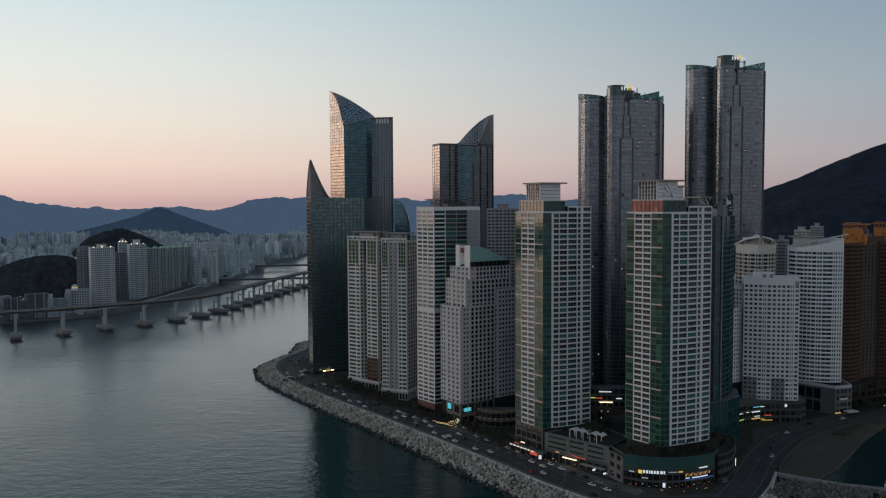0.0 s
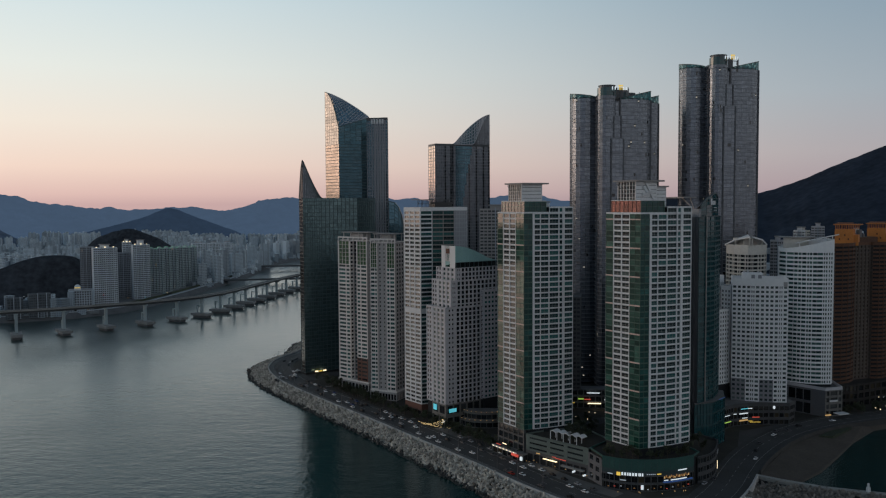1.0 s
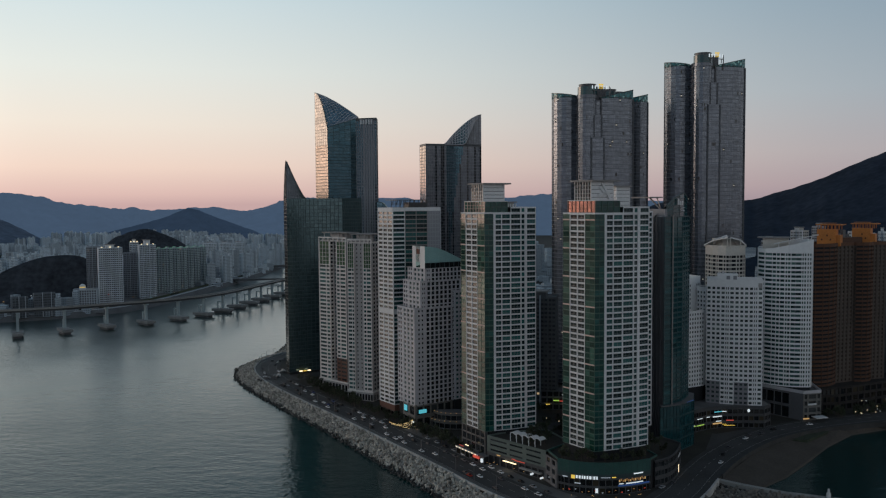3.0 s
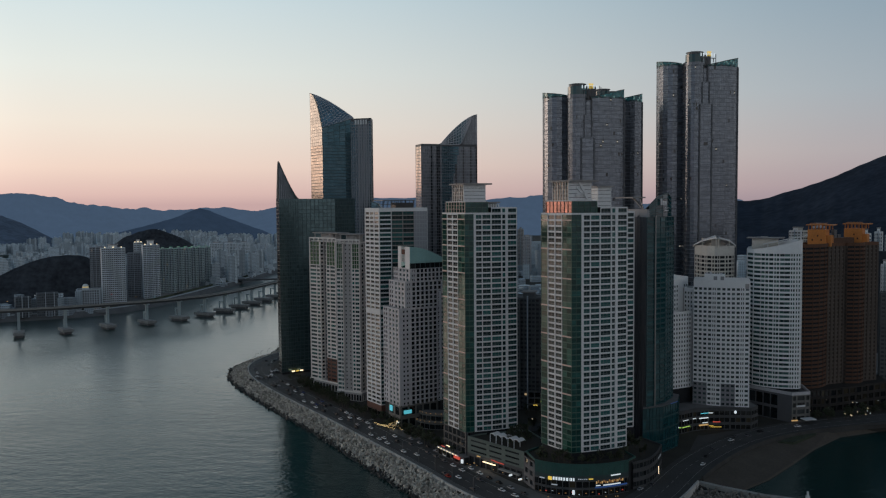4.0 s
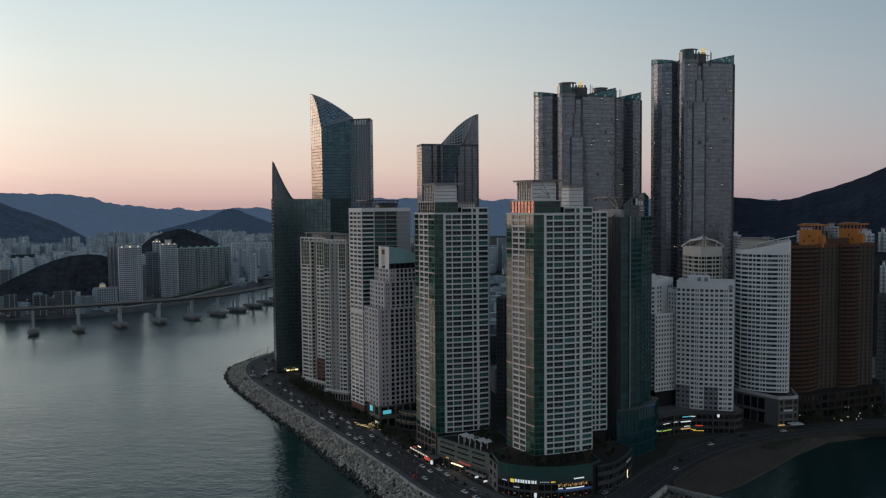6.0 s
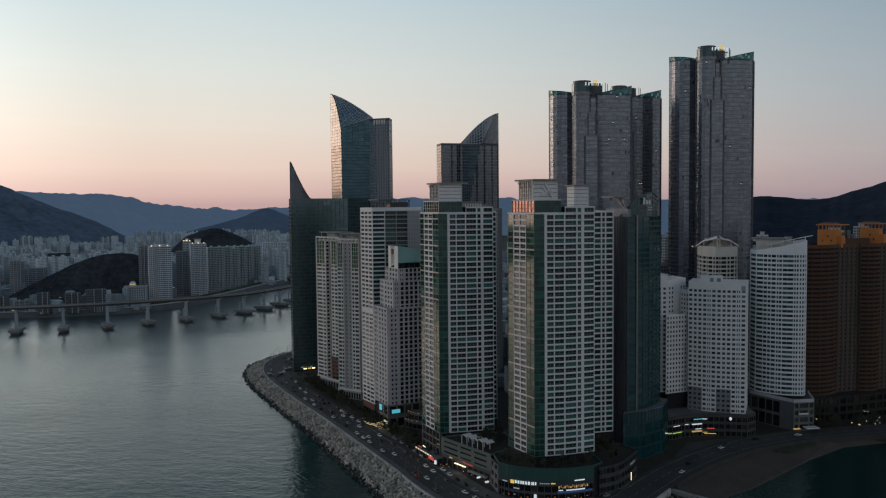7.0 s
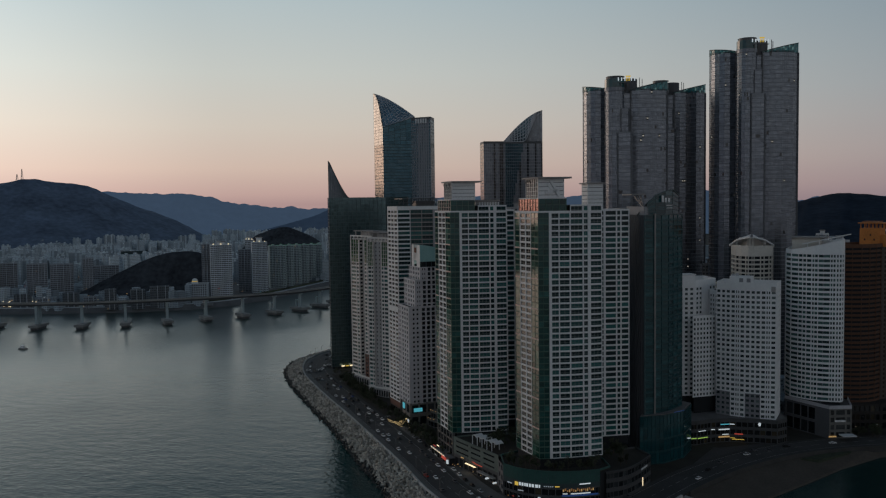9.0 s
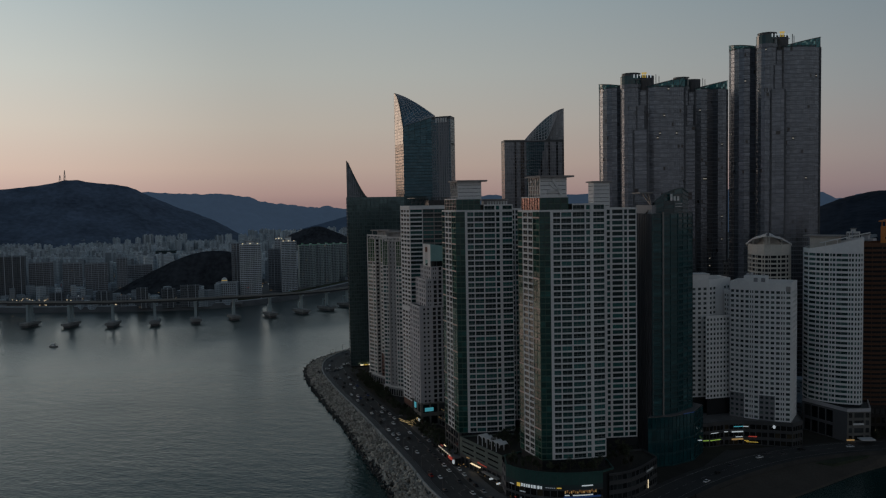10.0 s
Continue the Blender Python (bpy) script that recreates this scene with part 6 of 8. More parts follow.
# rusty ledges round the two bays, every second storey
for line in (bay_a, bay_b):
    for k in range(1, n, 2):
        s = b.soup("ledge", "brown_edge")
        for p, q in zip(line, line[1:]):
            t = (Vector(q) - Vector(p)).normalized()
            o = Vector((t.y, -t.x)) * 0.3
            s.prism([tuple(Vector(p) + o), tuple(Vector(q) + o), q, p], 24 + k * fh, 24 + k * fh + 0.5)
ST = [(300.0, 642.0), (330.0, 648.0), (384.0, 676.0), (392.0, 705.0), (305.0, 680.0)]
b.prism("street_base", "brown_base", inset_poly(ST, 0.6), 6, 23.9)
b.run(ST[:3], 6, 3, 5.9, even(9, 0.01, 0.99, 0.75), wall="brown_base", glass="shop_glass", lo=0.15, hi=0.8, name="street_wall")
e_, f_ = Vector((0.831, -0.556)), Vector((0.556, 0.831))
ang = math.atan2(e_.y, e_.x)
for corner in (Vector((330.9, 662.7)), Vector((367.0, 684.8))):
    mid = corner - e_ * 6.7 + f_ * 5.0
    b.soup("crown", "orange_crown").box(mid.x, mid.y, 130.4, 143.3, 13.4, 10.0, ang)
    side = corner + e_ * 1.6 + f_ * 5.4
    b.soup("crown_side", "orange_crown").box(side.x, side.y, 130.4, 139.0, 3.2, 8.0, ang)
    for dx, dz in ((-3.2, 137.0), (3.2, 137.0), (0.6, 140.2)):
        w = mid + e_ * dx - f_ * 5.02
        b.soup("crown_opening", "dark_core", "small dark opening").box(w.x, w.y, dz - 2.2, dz - 0.9, 0.9, 0.3, ang)
    for k in range(7):
        for d in (0.6, 9.4):
            q = corner - e_ * (12.8 - 2.55 * k) + f_ * d
            b.soup("crown_post", "orange_crown").box(q.x, q.y, 143.3, 146.7, 0.5, 0.5, ang)
    roof = mid + e_ * 2.2
    b.soup("crown_roof", "orange_crown").box(roof.x, roof.y, 146.6, 147.3, 19.5, 12.5, ang)
    b.soup("crown_rail", "orange_crown").box(mid.x, mid.y, 147.9, 148.15, 11.0, 8.0, ang)
b.soup("crown_link", "brown_stone").box(347, 680, 130.4, 136.5, 26, 7, 0.5)
for x_, y_, h_ in ((339.0, 678.0, 140.0), (343.5, 680.0, 142.5), (347.0, 682.0, 139.0)):
    b.soup("water_tank", "steel", "small grey roof tank").box(x_, y_, 136.4, h_, 3.0, 3.0, 0.5)
b.done(200)

# ---- podiums at the feet of the shore towers ----
b = Building("podium", "dark green curved shopping podium with lit signs", 125, 458, category="podium")
arcp = smooth([(101.5, 466.0), (111.0, 459.5), (125.0, 457.0), (140.0, 460.0), (153.0, 467.0)], 2)
fascia = b.soup("fascia", "podium_panel")
fascia.strip([(*p, 17.3) for p in arcp], [(*p, 23.0) for p in arcp])
band = b.soup("sign_band", "mullion_teal", "dark sign band under the green fascia")
band.strip([(p[0], p[1] + 0.25, 14.9) for p in arcp], [(p[0], p[1] + 0.25, 17.4) for p in arcp])
seam = b.soup("fascia_seam", "mullion_teal")
for p in arcp[1:-1]:
    seam.beam((p[0], p[1] - 0.02, 17.3), (p[0], p[1] - 0.02, 23.0), 0.12, 0.12)
b.run(arcp, 6.0, 2, 4.5, [(0.06, 0.94)], wall="mullion", glass="shop_glass", lo=0.08, hi=0.8, inset=0.3, name="shop_wall")
poly = arcp + [(158.0, 474.0), (150.0, 496.0), (112.0, 500.0), (97.0, 482.0)]
b.block(poly, 6, 22.6, roof="soil")
b.parapet(poly, 22.9, 0.9, "podium_panel", 0.6)
b.run([(97.0, 482.0), (101.5, 467.0)], 6, 2, 7.5, even(3), wall="grey_blank", glass="pane_dark")


def sign_on(b, line, s0, s1, z, h, mat, out=0.3, label="lit sign", n=6):
    """A sign that follows a wall line between two shares of its length."""
    seg = [(Vector(q) - Vector(p)).length for p, q in zip(line, line[1:])]
    total = sum(seg)

    def on(s):
        d = s * total
        for (p, q), ln in zip(zip(line, line[1:]), seg):
            if d <= ln:
                t = (Vector(q) - Vector(p)).normalized()
                return Vector(p) + t * d, Vector((t.y, -t.x))
            d -= ln
        t = (Vector(line[-1]) - Vector(line[-2])).normalized()
        return Vector(line[-1]), Vector((t.y, -t.x))
    soup = b.soup("sign", mat, label)
    steps = [on(s0 + (s1 - s0) * i / n) for i in range(n + 1)]
    for i, (p, o) in enumerate(steps):
        k, a, c = len(soup.v), p + o * out, p + o * 0.1
        soup.v += [(a.x, a.y, z), (a.x, a.y, z + h), (c.x, c.y, z + h), (c.x, c.y, z)]
        if i:
            soup.f += [(k - 4 + j, k + j, k + (j + 1) % 4, k - 4 + (j + 1) % 4) for j in range(4)]
        if i in (0, n):
            soup.f.append((k, k + 1, k + 2, k + 3))


# brand lettering as plain bars: a gold mark, ten white letter bars, small print
sign_on(b, arcp, 0.155, 0.193, 14.2, 1.9, "lamp_gold", label="gold sign mark", n=1)
x0 = 0.203
for i, w in enumerate((0.029, 0.029, 0.020, 0.028, 0.026, 0.034, 0.010, 0.024, 0.022)):
    sign_on(b, arcp, x0, x0 + w * 0.62, 14.6, 1.6, "lamp_white", label="white letter bar", n=1)
    x0 += w
sign_on(b, arcp, 0.06, 0.115, 14.3, 0.55, "lamp_dim", n=1)
for k in range(5):
    sign_on(b, arcp, 0.452 + 0.019 * k, 0.465 + 0.019 * k, 15.4, 0.4, "lamp_dim", label="small print bar", n=1)
sign_on(b, arcp, 0.557, 0.60, 15.4, 0.5, "lamp_gold", n=2)
sign_on(b, arcp, 0.19, 0.25, 11.6, 0.5, "lamp_dim", n=1)
for k in range(16):
    sign_on(b, arcp, 0.63 + 0.0195 * k, 0.642 + 0.0195 * k, 12.9 + 0.5 * (k % 3 == 1), 1.3 - 0.4 * (k % 4 == 2), "lamp_amber" if k % 3 else "lamp_warm", out=0.15, label="warm lit shop window", n=1)
sign_on(b, arcp, 0.79, 0.90, 16.5, 0.55, "lamp_white", n=3)
sign_on(b, arcp, 0.63, 0.675, 11.7, 0.4, "lamp_white", out=0.4, n=1)
sign_on(b, arcp, 0.705, 0.90, 11.6, 0.5, "lamp_white", out=0.4, n=4)
sign_on(b, arcp, 0.62, 0.98, 10.4, 0.9, "lamp_blue", out=0.2, n=6)
sign_on(b, arcp, 0.395, 0.42, 7.2, 2.4, "lamp_white", out=0.6, label="white lit box sign", n=1)
for k in range(14):
    sign_on(b, arcp, 0.06 + 0.066 * k, 0.075 + 0.066 * k, 7.0 + 0.6 * (k % 3), 0.35, ("lamp_amber", "lamp_red", "lamp_dim", "lamp_amber")[k % 4], out=0.2, label="dim lit shop detail", n=1)
b.done(60)

b = Building("podium", "dark curved podium wing with pale banded front", 165, 485, category="podium")
arc2 = smooth([(156.0, 470.0), (166.0, 477.0), (173.0, 490.0), (178.5, 506.0)], 2)
b.run(arc2, 6, 3, 5.0, [(0.05, 0.95)], wall="podium_dark", glass="pane_dark", lo=0.3, hi=0.85, inset=0.3, name="banded_wall")
poly = arc2 + [(170.0, 520.0), (150.0, 508.0), (148.0, 482.0)]
b.block(poly, 6, 20.5, roof="soil")
b.parapet(poly, 20.5, 1.0, "podium_dark", 0.6)
sign_on(b, arc2, 0.66, 0.86, 16.6, 1.0, "white_trim", label="pale sign bars", n=3)
sign_on(b, arc2, 0.70, 0.712, 7.5, 4.6, "lamp_street", label="upright lit sign", n=1)
b.done(30)

b = Building("podium", "long low grey podium with lit shops and rooftop garden", 80, 497, category="podium")
l0, l1 = (62.5, 512.5), (96.0, 480.5)
b.face(l0, l1, 13.5, 3, 3.1, [(0.06, 0.35), (0.40, 0.62), (0.68, 0.92)], wall="podium_sage", glass="pane_dark", lo=0.35, hi=0.7, inset=0.2)
b.face(l0, l1, 6.0, 1, 7.5, even(9, 0.02, 0.98, 0.85), wall="mullion", glass="shop_glass", lo=0.05, hi=0.75, inset=0.6, name="shop_wall")
poly = [l0, l1, (112.0, 500.0), (100.0, 528.0), (93.0, 527.0), (72.0, 519.0)]
b.block(poly, 6, 22.6, roof="soil")
b.parapet(poly, 22.6, 0.9, "podium_sage", 0.6)
b.run([l1, (101.0, 468.0)], 6, 3, 5.2, [(0.1, 0.4), (0.6, 0.9)], wall="grey_blank", glass="pane_dark")
line = [l0, l1]
sign_on(b, line, 0.30, 0.52, 10.6, 0.28, "lamp_street", out=1.2, label="white lit awning edge", n=1)
sign_on(b, line, 0.60, 0.95, 9.4, 0.7, "concrete", out=2.2, label="pale shop awning", n=1)
sign_on(b, line, 0.44, 0.50, 13.0, 0.25, "lamp_red", out=0.5, n=1)
sign_on(b, line, 0.50, 0.66, 12.6, 0.35, "lamp_red", out=0.4, n=1)
sign_on(b, line, 0.18, 0.24, 12.6, 0.5, "lamp_warm", out=0.4, n=1)
sign_on(b, line, 0.79, 0.805, 7.6, 0.9, "lamp_white", out=2.4, n=1)
sign_on(b, line, 0.95, 0.965, 7.0, 0.8, "lamp_white", out=2.4, n=1)
b.done(40)

# white rooftop pergola: arched frames in a row
pg = thing("pergola", "white arched rooftop pergola with five bays", "pergola", 83, 495, 22.6)
d = (Vector((94.0, 487.0)) - Vector((76.5, 502.5)))
side = Vector((-d.y, d.x)).normalized()
for i in range(5):
    s = Soup()
    p = Vector((76.5, 502.5)) + d * (i / 5)
    q = p + d * 0.17
    top = [(p.lerp(q, k / 6), 27.2 + 1.2 * math.sin(math.pi * (0.2 + 0.8 * k / 6))) for k in range(7)]
    fr0 = [(v.x, v.y, z) for v, z in top]
    s.strip(fr0, [(v.x + side.x * 5.5, v.y + side.y * 5.5, z) for v, z in top])
    s.strip([(v[0], v[1], v[2] - 0.5) for v in fr0], fr0)
    s.strip([(v.x + side.x * 5.5, v.y + side.y * 5.5, z - 0.5) for v, z in top], [(v.x + side.x * 5.5, v.y + side.y * 5.5, z) for v, z in top])
    part("canopy", s, "white_trim", pg)
    for v in (p, p + side * 5.4):
        s = Soup()
        s.box(v.x, v.y, 22.5, 27.4, 0.45, 0.45)
        part("post", s, "white_trim", pg)

# red and white shop front at the foot of the second tower
b = Building("corner_shop", "low corner shop with white fascia and red lit signs", 53, 523, category="shop")
l0, l1 = (42.5, 533.5), (60.5, 508.5)
t = (Vector(l1) - Vector(l0)).normalized()
b.face(l0, l1, 6, 1, 5.0, even(6, 0.02, 0.98, 0.85), wall="mullion", glass="shop_glass", lo=0.05, hi=0.7, inset=0.3, name="shop_wall")
poly = [l0, l1, (64.0, 511.0), (47.0, 535.5)]
b.block(poly, 6, 11.0)
sign_on(b, [l0, l1], 0.0, 0.80, 9.9, 1.0, "white_trim", label="white shop fascia", n=1)
for k in range(7):
    sign_on(b, [l0, l1], 0.04 + 0.11 * k, 0.07 + 0.11 * k, 10.2, 0.4, "lamp_street", out=0.45, label="lit letter bar", n=1)
sign_on(b, [l0, l1], 0.66, 0.86, 8.6, 1.5, "lamp_red", out=0.9, label="red lit sign", n=1)
sign_on(b, [l0, l1], 0.15, 0.30, 12.2, 0.35, "lamp_red", n=1)
sign_on(b, [l0, l1], 0.36, 0.48, 13.8, 0.45, "lamp_street", n=1)
sign_on(b, [l0, l1], 0.93, 0.98, 7.4, 2.2, "lamp_white", out=1.0, label="white lit box sign", n=1)
b.done(12)

# strings of yellow lamps before the grey tower
st = thing("lamp_strings", "yellow strings of lamps slung over a forecourt", "lights", 3, 589, 6)
hub = Vector((10.0, 587.0, 13.0))
for ex, ey in ((-8.0, 598.0), (-5.5, 593.0), (-1.0, 590.0), (3.5, 585.0), (7.5, 580.5), (15.0, 579.5)):
    e, s = Vector((ex, ey, 8.6)), Soup()
    for k in range(11):
        p = hub.lerp(e, k / 10)
        p.z -= 2.4 * math.sin(math.pi * k / 10)
        m = len(s.v)
        s.v += [(p.x - 0.09, p.y, p.z), (p.x, p.y - 0.09, p.z - 0.06), (p.x + 0.09, p.y + 0.03, p.z + 0.06)]
        if k:
            s.f += [(m - 3 + w, m - 3 + (w + 1) % 3, m + (w + 1) % 3, m + w) for w in range(3)]
    part("string", s, "lamp_string", st)
    s = Soup()
    s.box(ex, ey, 6, 8.8, 0.15, 0.15)
    part("post", s, "steel", st)

# ---- breakwater of concrete tetrapods ----
core = Soup()
core.strip([(*p, -1.6) for p in WATERLINE], [(*lerp2(k, w, 0.03), GROUND - 1.6) for k, w in zip(KERB, WATERLINE)])
bw = solid("breakwater", core, "shaded_core", "breakwater slope heaped with grey concrete tetrapods", "breakwater")


def tetrapod(r):
    """Verts and faces of one four-legged block of leg length r."""
    s = Soup()
    dirs = [Vector(v).normalized() for v in ((1, 1, 1), (1, -1, -1), (-1, 1, -1), (-1, -1, 1))]
    for d in dirs:
        e1 = d.orthogonal().normalized()
        e2 = d.cross(e1)
        n = len(s.v)
        for dist, rad in ((0.0, 0.34), (1.0, 0.22)):
            for k in range(5):
                a = math.tau * k / 5
                s.v.append(tuple((d * dist + (e1 * math.cos(a) + e2 * math.sin(a)) * rad) * r))
        s.f += [(n + k, n + (k + 1) % 5, n + 5 + (k + 1) % 5, n + 5 + k) for k in range(5)] + [tuple(n + 5 + k for k in range(5))]
    return s


rng = random.Random(5)
spots = []
for i in range(len(KERB[:17]) - 1):
    ln = (Vector(WATERLINE[i + 1]) - Vector(WATERLINE[i])).length
    cols = max(2, int(ln / 2.4))
    for c in range(cols):
        for r in range(7):
            s_, q = (c + rng.random()) / cols, (r + 0.2 + 0.6 * rng.random()) / 7
            k, w = lerp2(KERB[i], KERB[i + 1], s_), lerp2(WATERLINE[i], WATERLINE[i + 1], s_)
            p = lerp2(k, w, 0.06 + 0.98 * q)
            spots.append((p[0], p[1], GROUND - 0.6 - 6.4 * q + rng.uniform(-0.3, 0.7)))
for i in range(620):
    s_, q = rng.random(), rng.random()
    x, y = lerp2((186, 484), (300, 440), s_)
    spots.append((x - 1.0 - 5.5 * q, y - 2.0 - 14.0 * q, 3.6 - 4.6 * q + rng.uniform(-0.3, 0.5)))
pod = tetrapod(2.5)
pod_mesh = pod.mesh("tetrapod", "sea_concrete")
near = sorted((s_ for s_ in spots if -20 < s_[0] < 75 and s_[1] > 452), key=lambda p: p[1])[:345]
near = [p for p in near if p[2] >= 0.45]
chosen = set(near)
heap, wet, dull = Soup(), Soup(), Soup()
for p in spots:
    turn = Euler((rng.uniform(0, 6.3), rng.uniform(0, 6.3), rng.uniform(0, 6.3))).to_matrix().to_4x4()
    m = Matrix.Translation(p) @ turn @ Matrix.Scale(rng.uniform(0.85, 1.15), 4)
    if p in chosen:
        ob = new("tetrapod", pod_mesh)
        ob.matrix_basis = m
        ob.parent = bw
    else:
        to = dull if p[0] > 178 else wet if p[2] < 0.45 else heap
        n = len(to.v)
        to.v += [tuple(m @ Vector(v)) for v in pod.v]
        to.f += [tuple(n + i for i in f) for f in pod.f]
ob = new("tetrapod_heap", heap.mesh("tetrapod_heap", "sea_concrete"))
ob.parent = bw
tagged(ob, kind="stuff")
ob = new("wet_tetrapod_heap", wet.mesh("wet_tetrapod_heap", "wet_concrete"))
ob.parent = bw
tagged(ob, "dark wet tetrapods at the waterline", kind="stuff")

ob = new("tetrapod_heap", dull.mesh("tetrapod_heap", "dimmed_concrete"))
ob.parent = bw
tagged(ob, "brown-grey tetrapods beside the jetty, dimmed in colour for the dark corner", kind="stuff")

# jetty and small beach inside the harbour bend
jet = Soup()
for p, q in (((193, 490, 4.0), (207, 479, 4.0)), ((206.5, 479.4, 4.0), (227, 466, 4.0)), ((226.5, 466.4, 4.0), (249, 458, 4.0)), ((248, 458.4, 4.0), (310, 438, 4.0))):
    jet.beam(p, q, 3.0, 3.0)
slope = Soup()
slope.strip([(186, 468, -1.4), (225, 448, -1.4), (310, 417, -1.4)], [(192, 488, 3.4), (226, 465, 3.4), (310, 437, 3.4)])
solid("breakwater", slope, "shaded_core", "tetrapod slope on the seaward side of the jetty", "breakwater")
mark = thing("harbour_light", "small white harbour light post on the jetty", "harbour light", 246.5, 459, 5.4)
post = Soup()
post.box(246.5, 459, 5.4, 8.0, 1.6, 1.6, 0.4)
part("base", post, "white_trim", mark)
post = Soup()
post.box(246.5, 459, 8.0, 10.2, 0.8, 0.8, 0.4)
part("lantern", post, "white_trim", mark)
solid("jetty", jet, "concrete", "pale concrete jetty with a tetrapod flank", "jetty")
sand = Soup()
shore_ = [(208, 480), (218, 486), (241, 508), (264, 537), (290, 571), (319, 602), (352, 618)]
inner = [(194, 483), (203, 499), (219, 522), (238, 550), (270, 578), (313, 604), (345, 616)]
sand.strip([(*p, 1.0) for p in shore_], [(*p, 4.2) for p in inner])
sand.strip([(p[0] + 0.8, p[1] - 0.8, -0.6) for p in shore_], [(*p, 1.0) for p in shore_])
solid("beach", sand, "sand", "dark sandy flat beside the harbour road", "beach")
lawn = Soup()
lawn.prism([(268, 573), (278, 573), (300, 593), (303, 600), (286, 590)], 2.2, 4.6)
solid("lawn", lawn, "grass", "patchy green lawn at the beach's end", "lawn")

# road crossing and inner streets
street, level = Soup(), GROUND + 0.024
for pts, w in (([(205, 520), (212, 545), (225, 580)], 16), ([(225, 575), (262, 596), (330, 618), (430, 640)], 16), ([(98, 470), (120, 440), (150, 445), (175, 480), (200, 520)], 16), ([(30, 560), (75, 575), (110, 600), (180, 640)], 14), ([(-120, 760), (-95, 790)], 30), ([(25, 545), (42, 560)], 26)):
    lo, hi = offset_line(pts, -w / 2), offset_line(pts, w / 2)
    level += 0.006
    for i in range(len(pts) - 1):
        street.face((*lo[i], level), (*lo[i + 1], level), (*hi[i + 1], level), (*hi[i], level))
solid("road", street, "asphalt", "dark side streets between the towers", "road")
marks = Soup()
L4 = offset_line(SHORE, 12.7)
for i, (p, q) in enumerate(zip(L4, L4[1:])):
    n = max(1, int((Vector(q) - Vector(p)).length / 8))
    for k in range(n):
        marks.beam((*lerp2(p, q, k / n), GROUND + 0.075), (*lerp2(p, q, (k + 0.45) / n), GROUND + 0.075), 0.18, 0.02)
for d in (5.0, 20.6):
    L5 = offset_line(SHORE, d)
    for p, q in zip(L5, L5[1:]):
        marks.beam((*p, GROUND + 0.075), (*q, GROUND + 0.075), 0.15, 0.02)
for cx, cy, ang in ((-98, 722, 0.55), (40, 540, 0.5), (-20, 610, 0.6)):
    for k in range(7):
        marks.box(cx + k * 1.6 * math.cos(ang + 0.0), cy + k * 1.6 * math.sin(ang), GROUND + 0.066, GROUND + 0.085, 0.6, 3.5, ang)
solid("road_marking", marks, "road_paint", "worn white lane markings and crossings", "road marking", kind="stuff")


# ---- cars ----
def make_car(paint):
    car = thing("car", "parked car", "car", 0, 0, 0, "cars along the shore road")
    s = Soup()
    prof = [(-2.25, 0.35), (2.25, 0.35), (2.28, 0.75), (1.2, 0.95), (-1.95, 0.98), (-2.25, 0.8)]
    for y0, y1 in ((-0.9, 0.9),):
        n = len(s.v)
        s.v += [(x, y0, z) for x, z in prof] + [(x, y1, z) for x, z in prof]
        k = len(prof)
        s.f += [(n + i, n + (i + 1) % k, n + k + (i + 1) % k, n + k + i) for i in range(k)] + [tuple(n + k - 1 - i for i in range(k)), tuple(n + k + i for i in range(k))]
    part("body", s, paint, car)
    s = Soup()
    low, high = [(-1.8, -0.85), (1.0, -0.85), (1.0, 0.85), (-1.8, 0.85)], [(-1.3, -0.68), (0.35, -0.68), (0.35, 0.68), (-1.3, 0.68)]
    s.v = [(x, y, 0.96) for x, y in low] + [(x, y, 1.42) for x, y in high]
    s.f = [(0, 1, 5, 4), (1, 2, 6, 5), (2, 3, 7, 6), (3, 0, 4, 7)]
    part("glazing", s, "car_glass", car)
    s = Soup()
    s.prism(high, 1.42, 1.48)
    part("roof_panel", s, paint, car)
    for x in (-1.35, 1.4):
        for y in (-0.85, 0.85):
            s = Soup()
            ring = [(x + 0.33 * math.cos(a), 0.33 + 0.33 * math.sin(a)) for a in (math.tau * i / 10 for i in range(10))]
            n = 10
            s.v = [(px, y - 0.11, pz) for px, pz in ring] + [(px, y + 0.11, pz) for px, pz in ring]
            s.f = [(i, (i + 1) % n, n + (i + 1) % n, n + i) for i in range(n)] + [tuple(range(n)), tuple(range(2 * n - 1, n - 1, -1))]
            part("wheel", s, "tyre", car)
    return car


LABELS = {"car_white": "white saloon car standing on the shore road", "car_black": "black saloon car standing on the shore road", "car_silver": "silver saloon car standing on the shore road", "car_grey": "dark grey saloon car standing on the shore road", "car_red": "red saloon car standing on the shore road", "car_blue": "dark blue saloon car standing on the shore road"}
protos, placed = {}, {}
rng = random.Random(11)


def put_car(x, y, ang, paint, z=GROUND + 0.06):
    m = pose(x, y, z, 0, 0, math.degrees(ang))
    if paint not in protos:
        protos[paint] = make_car(paint)
        protos[paint].matrix_basis = m
        tagged(protos[paint], LABELS[paint])
    else:
        copy_thing(protos[paint], m)


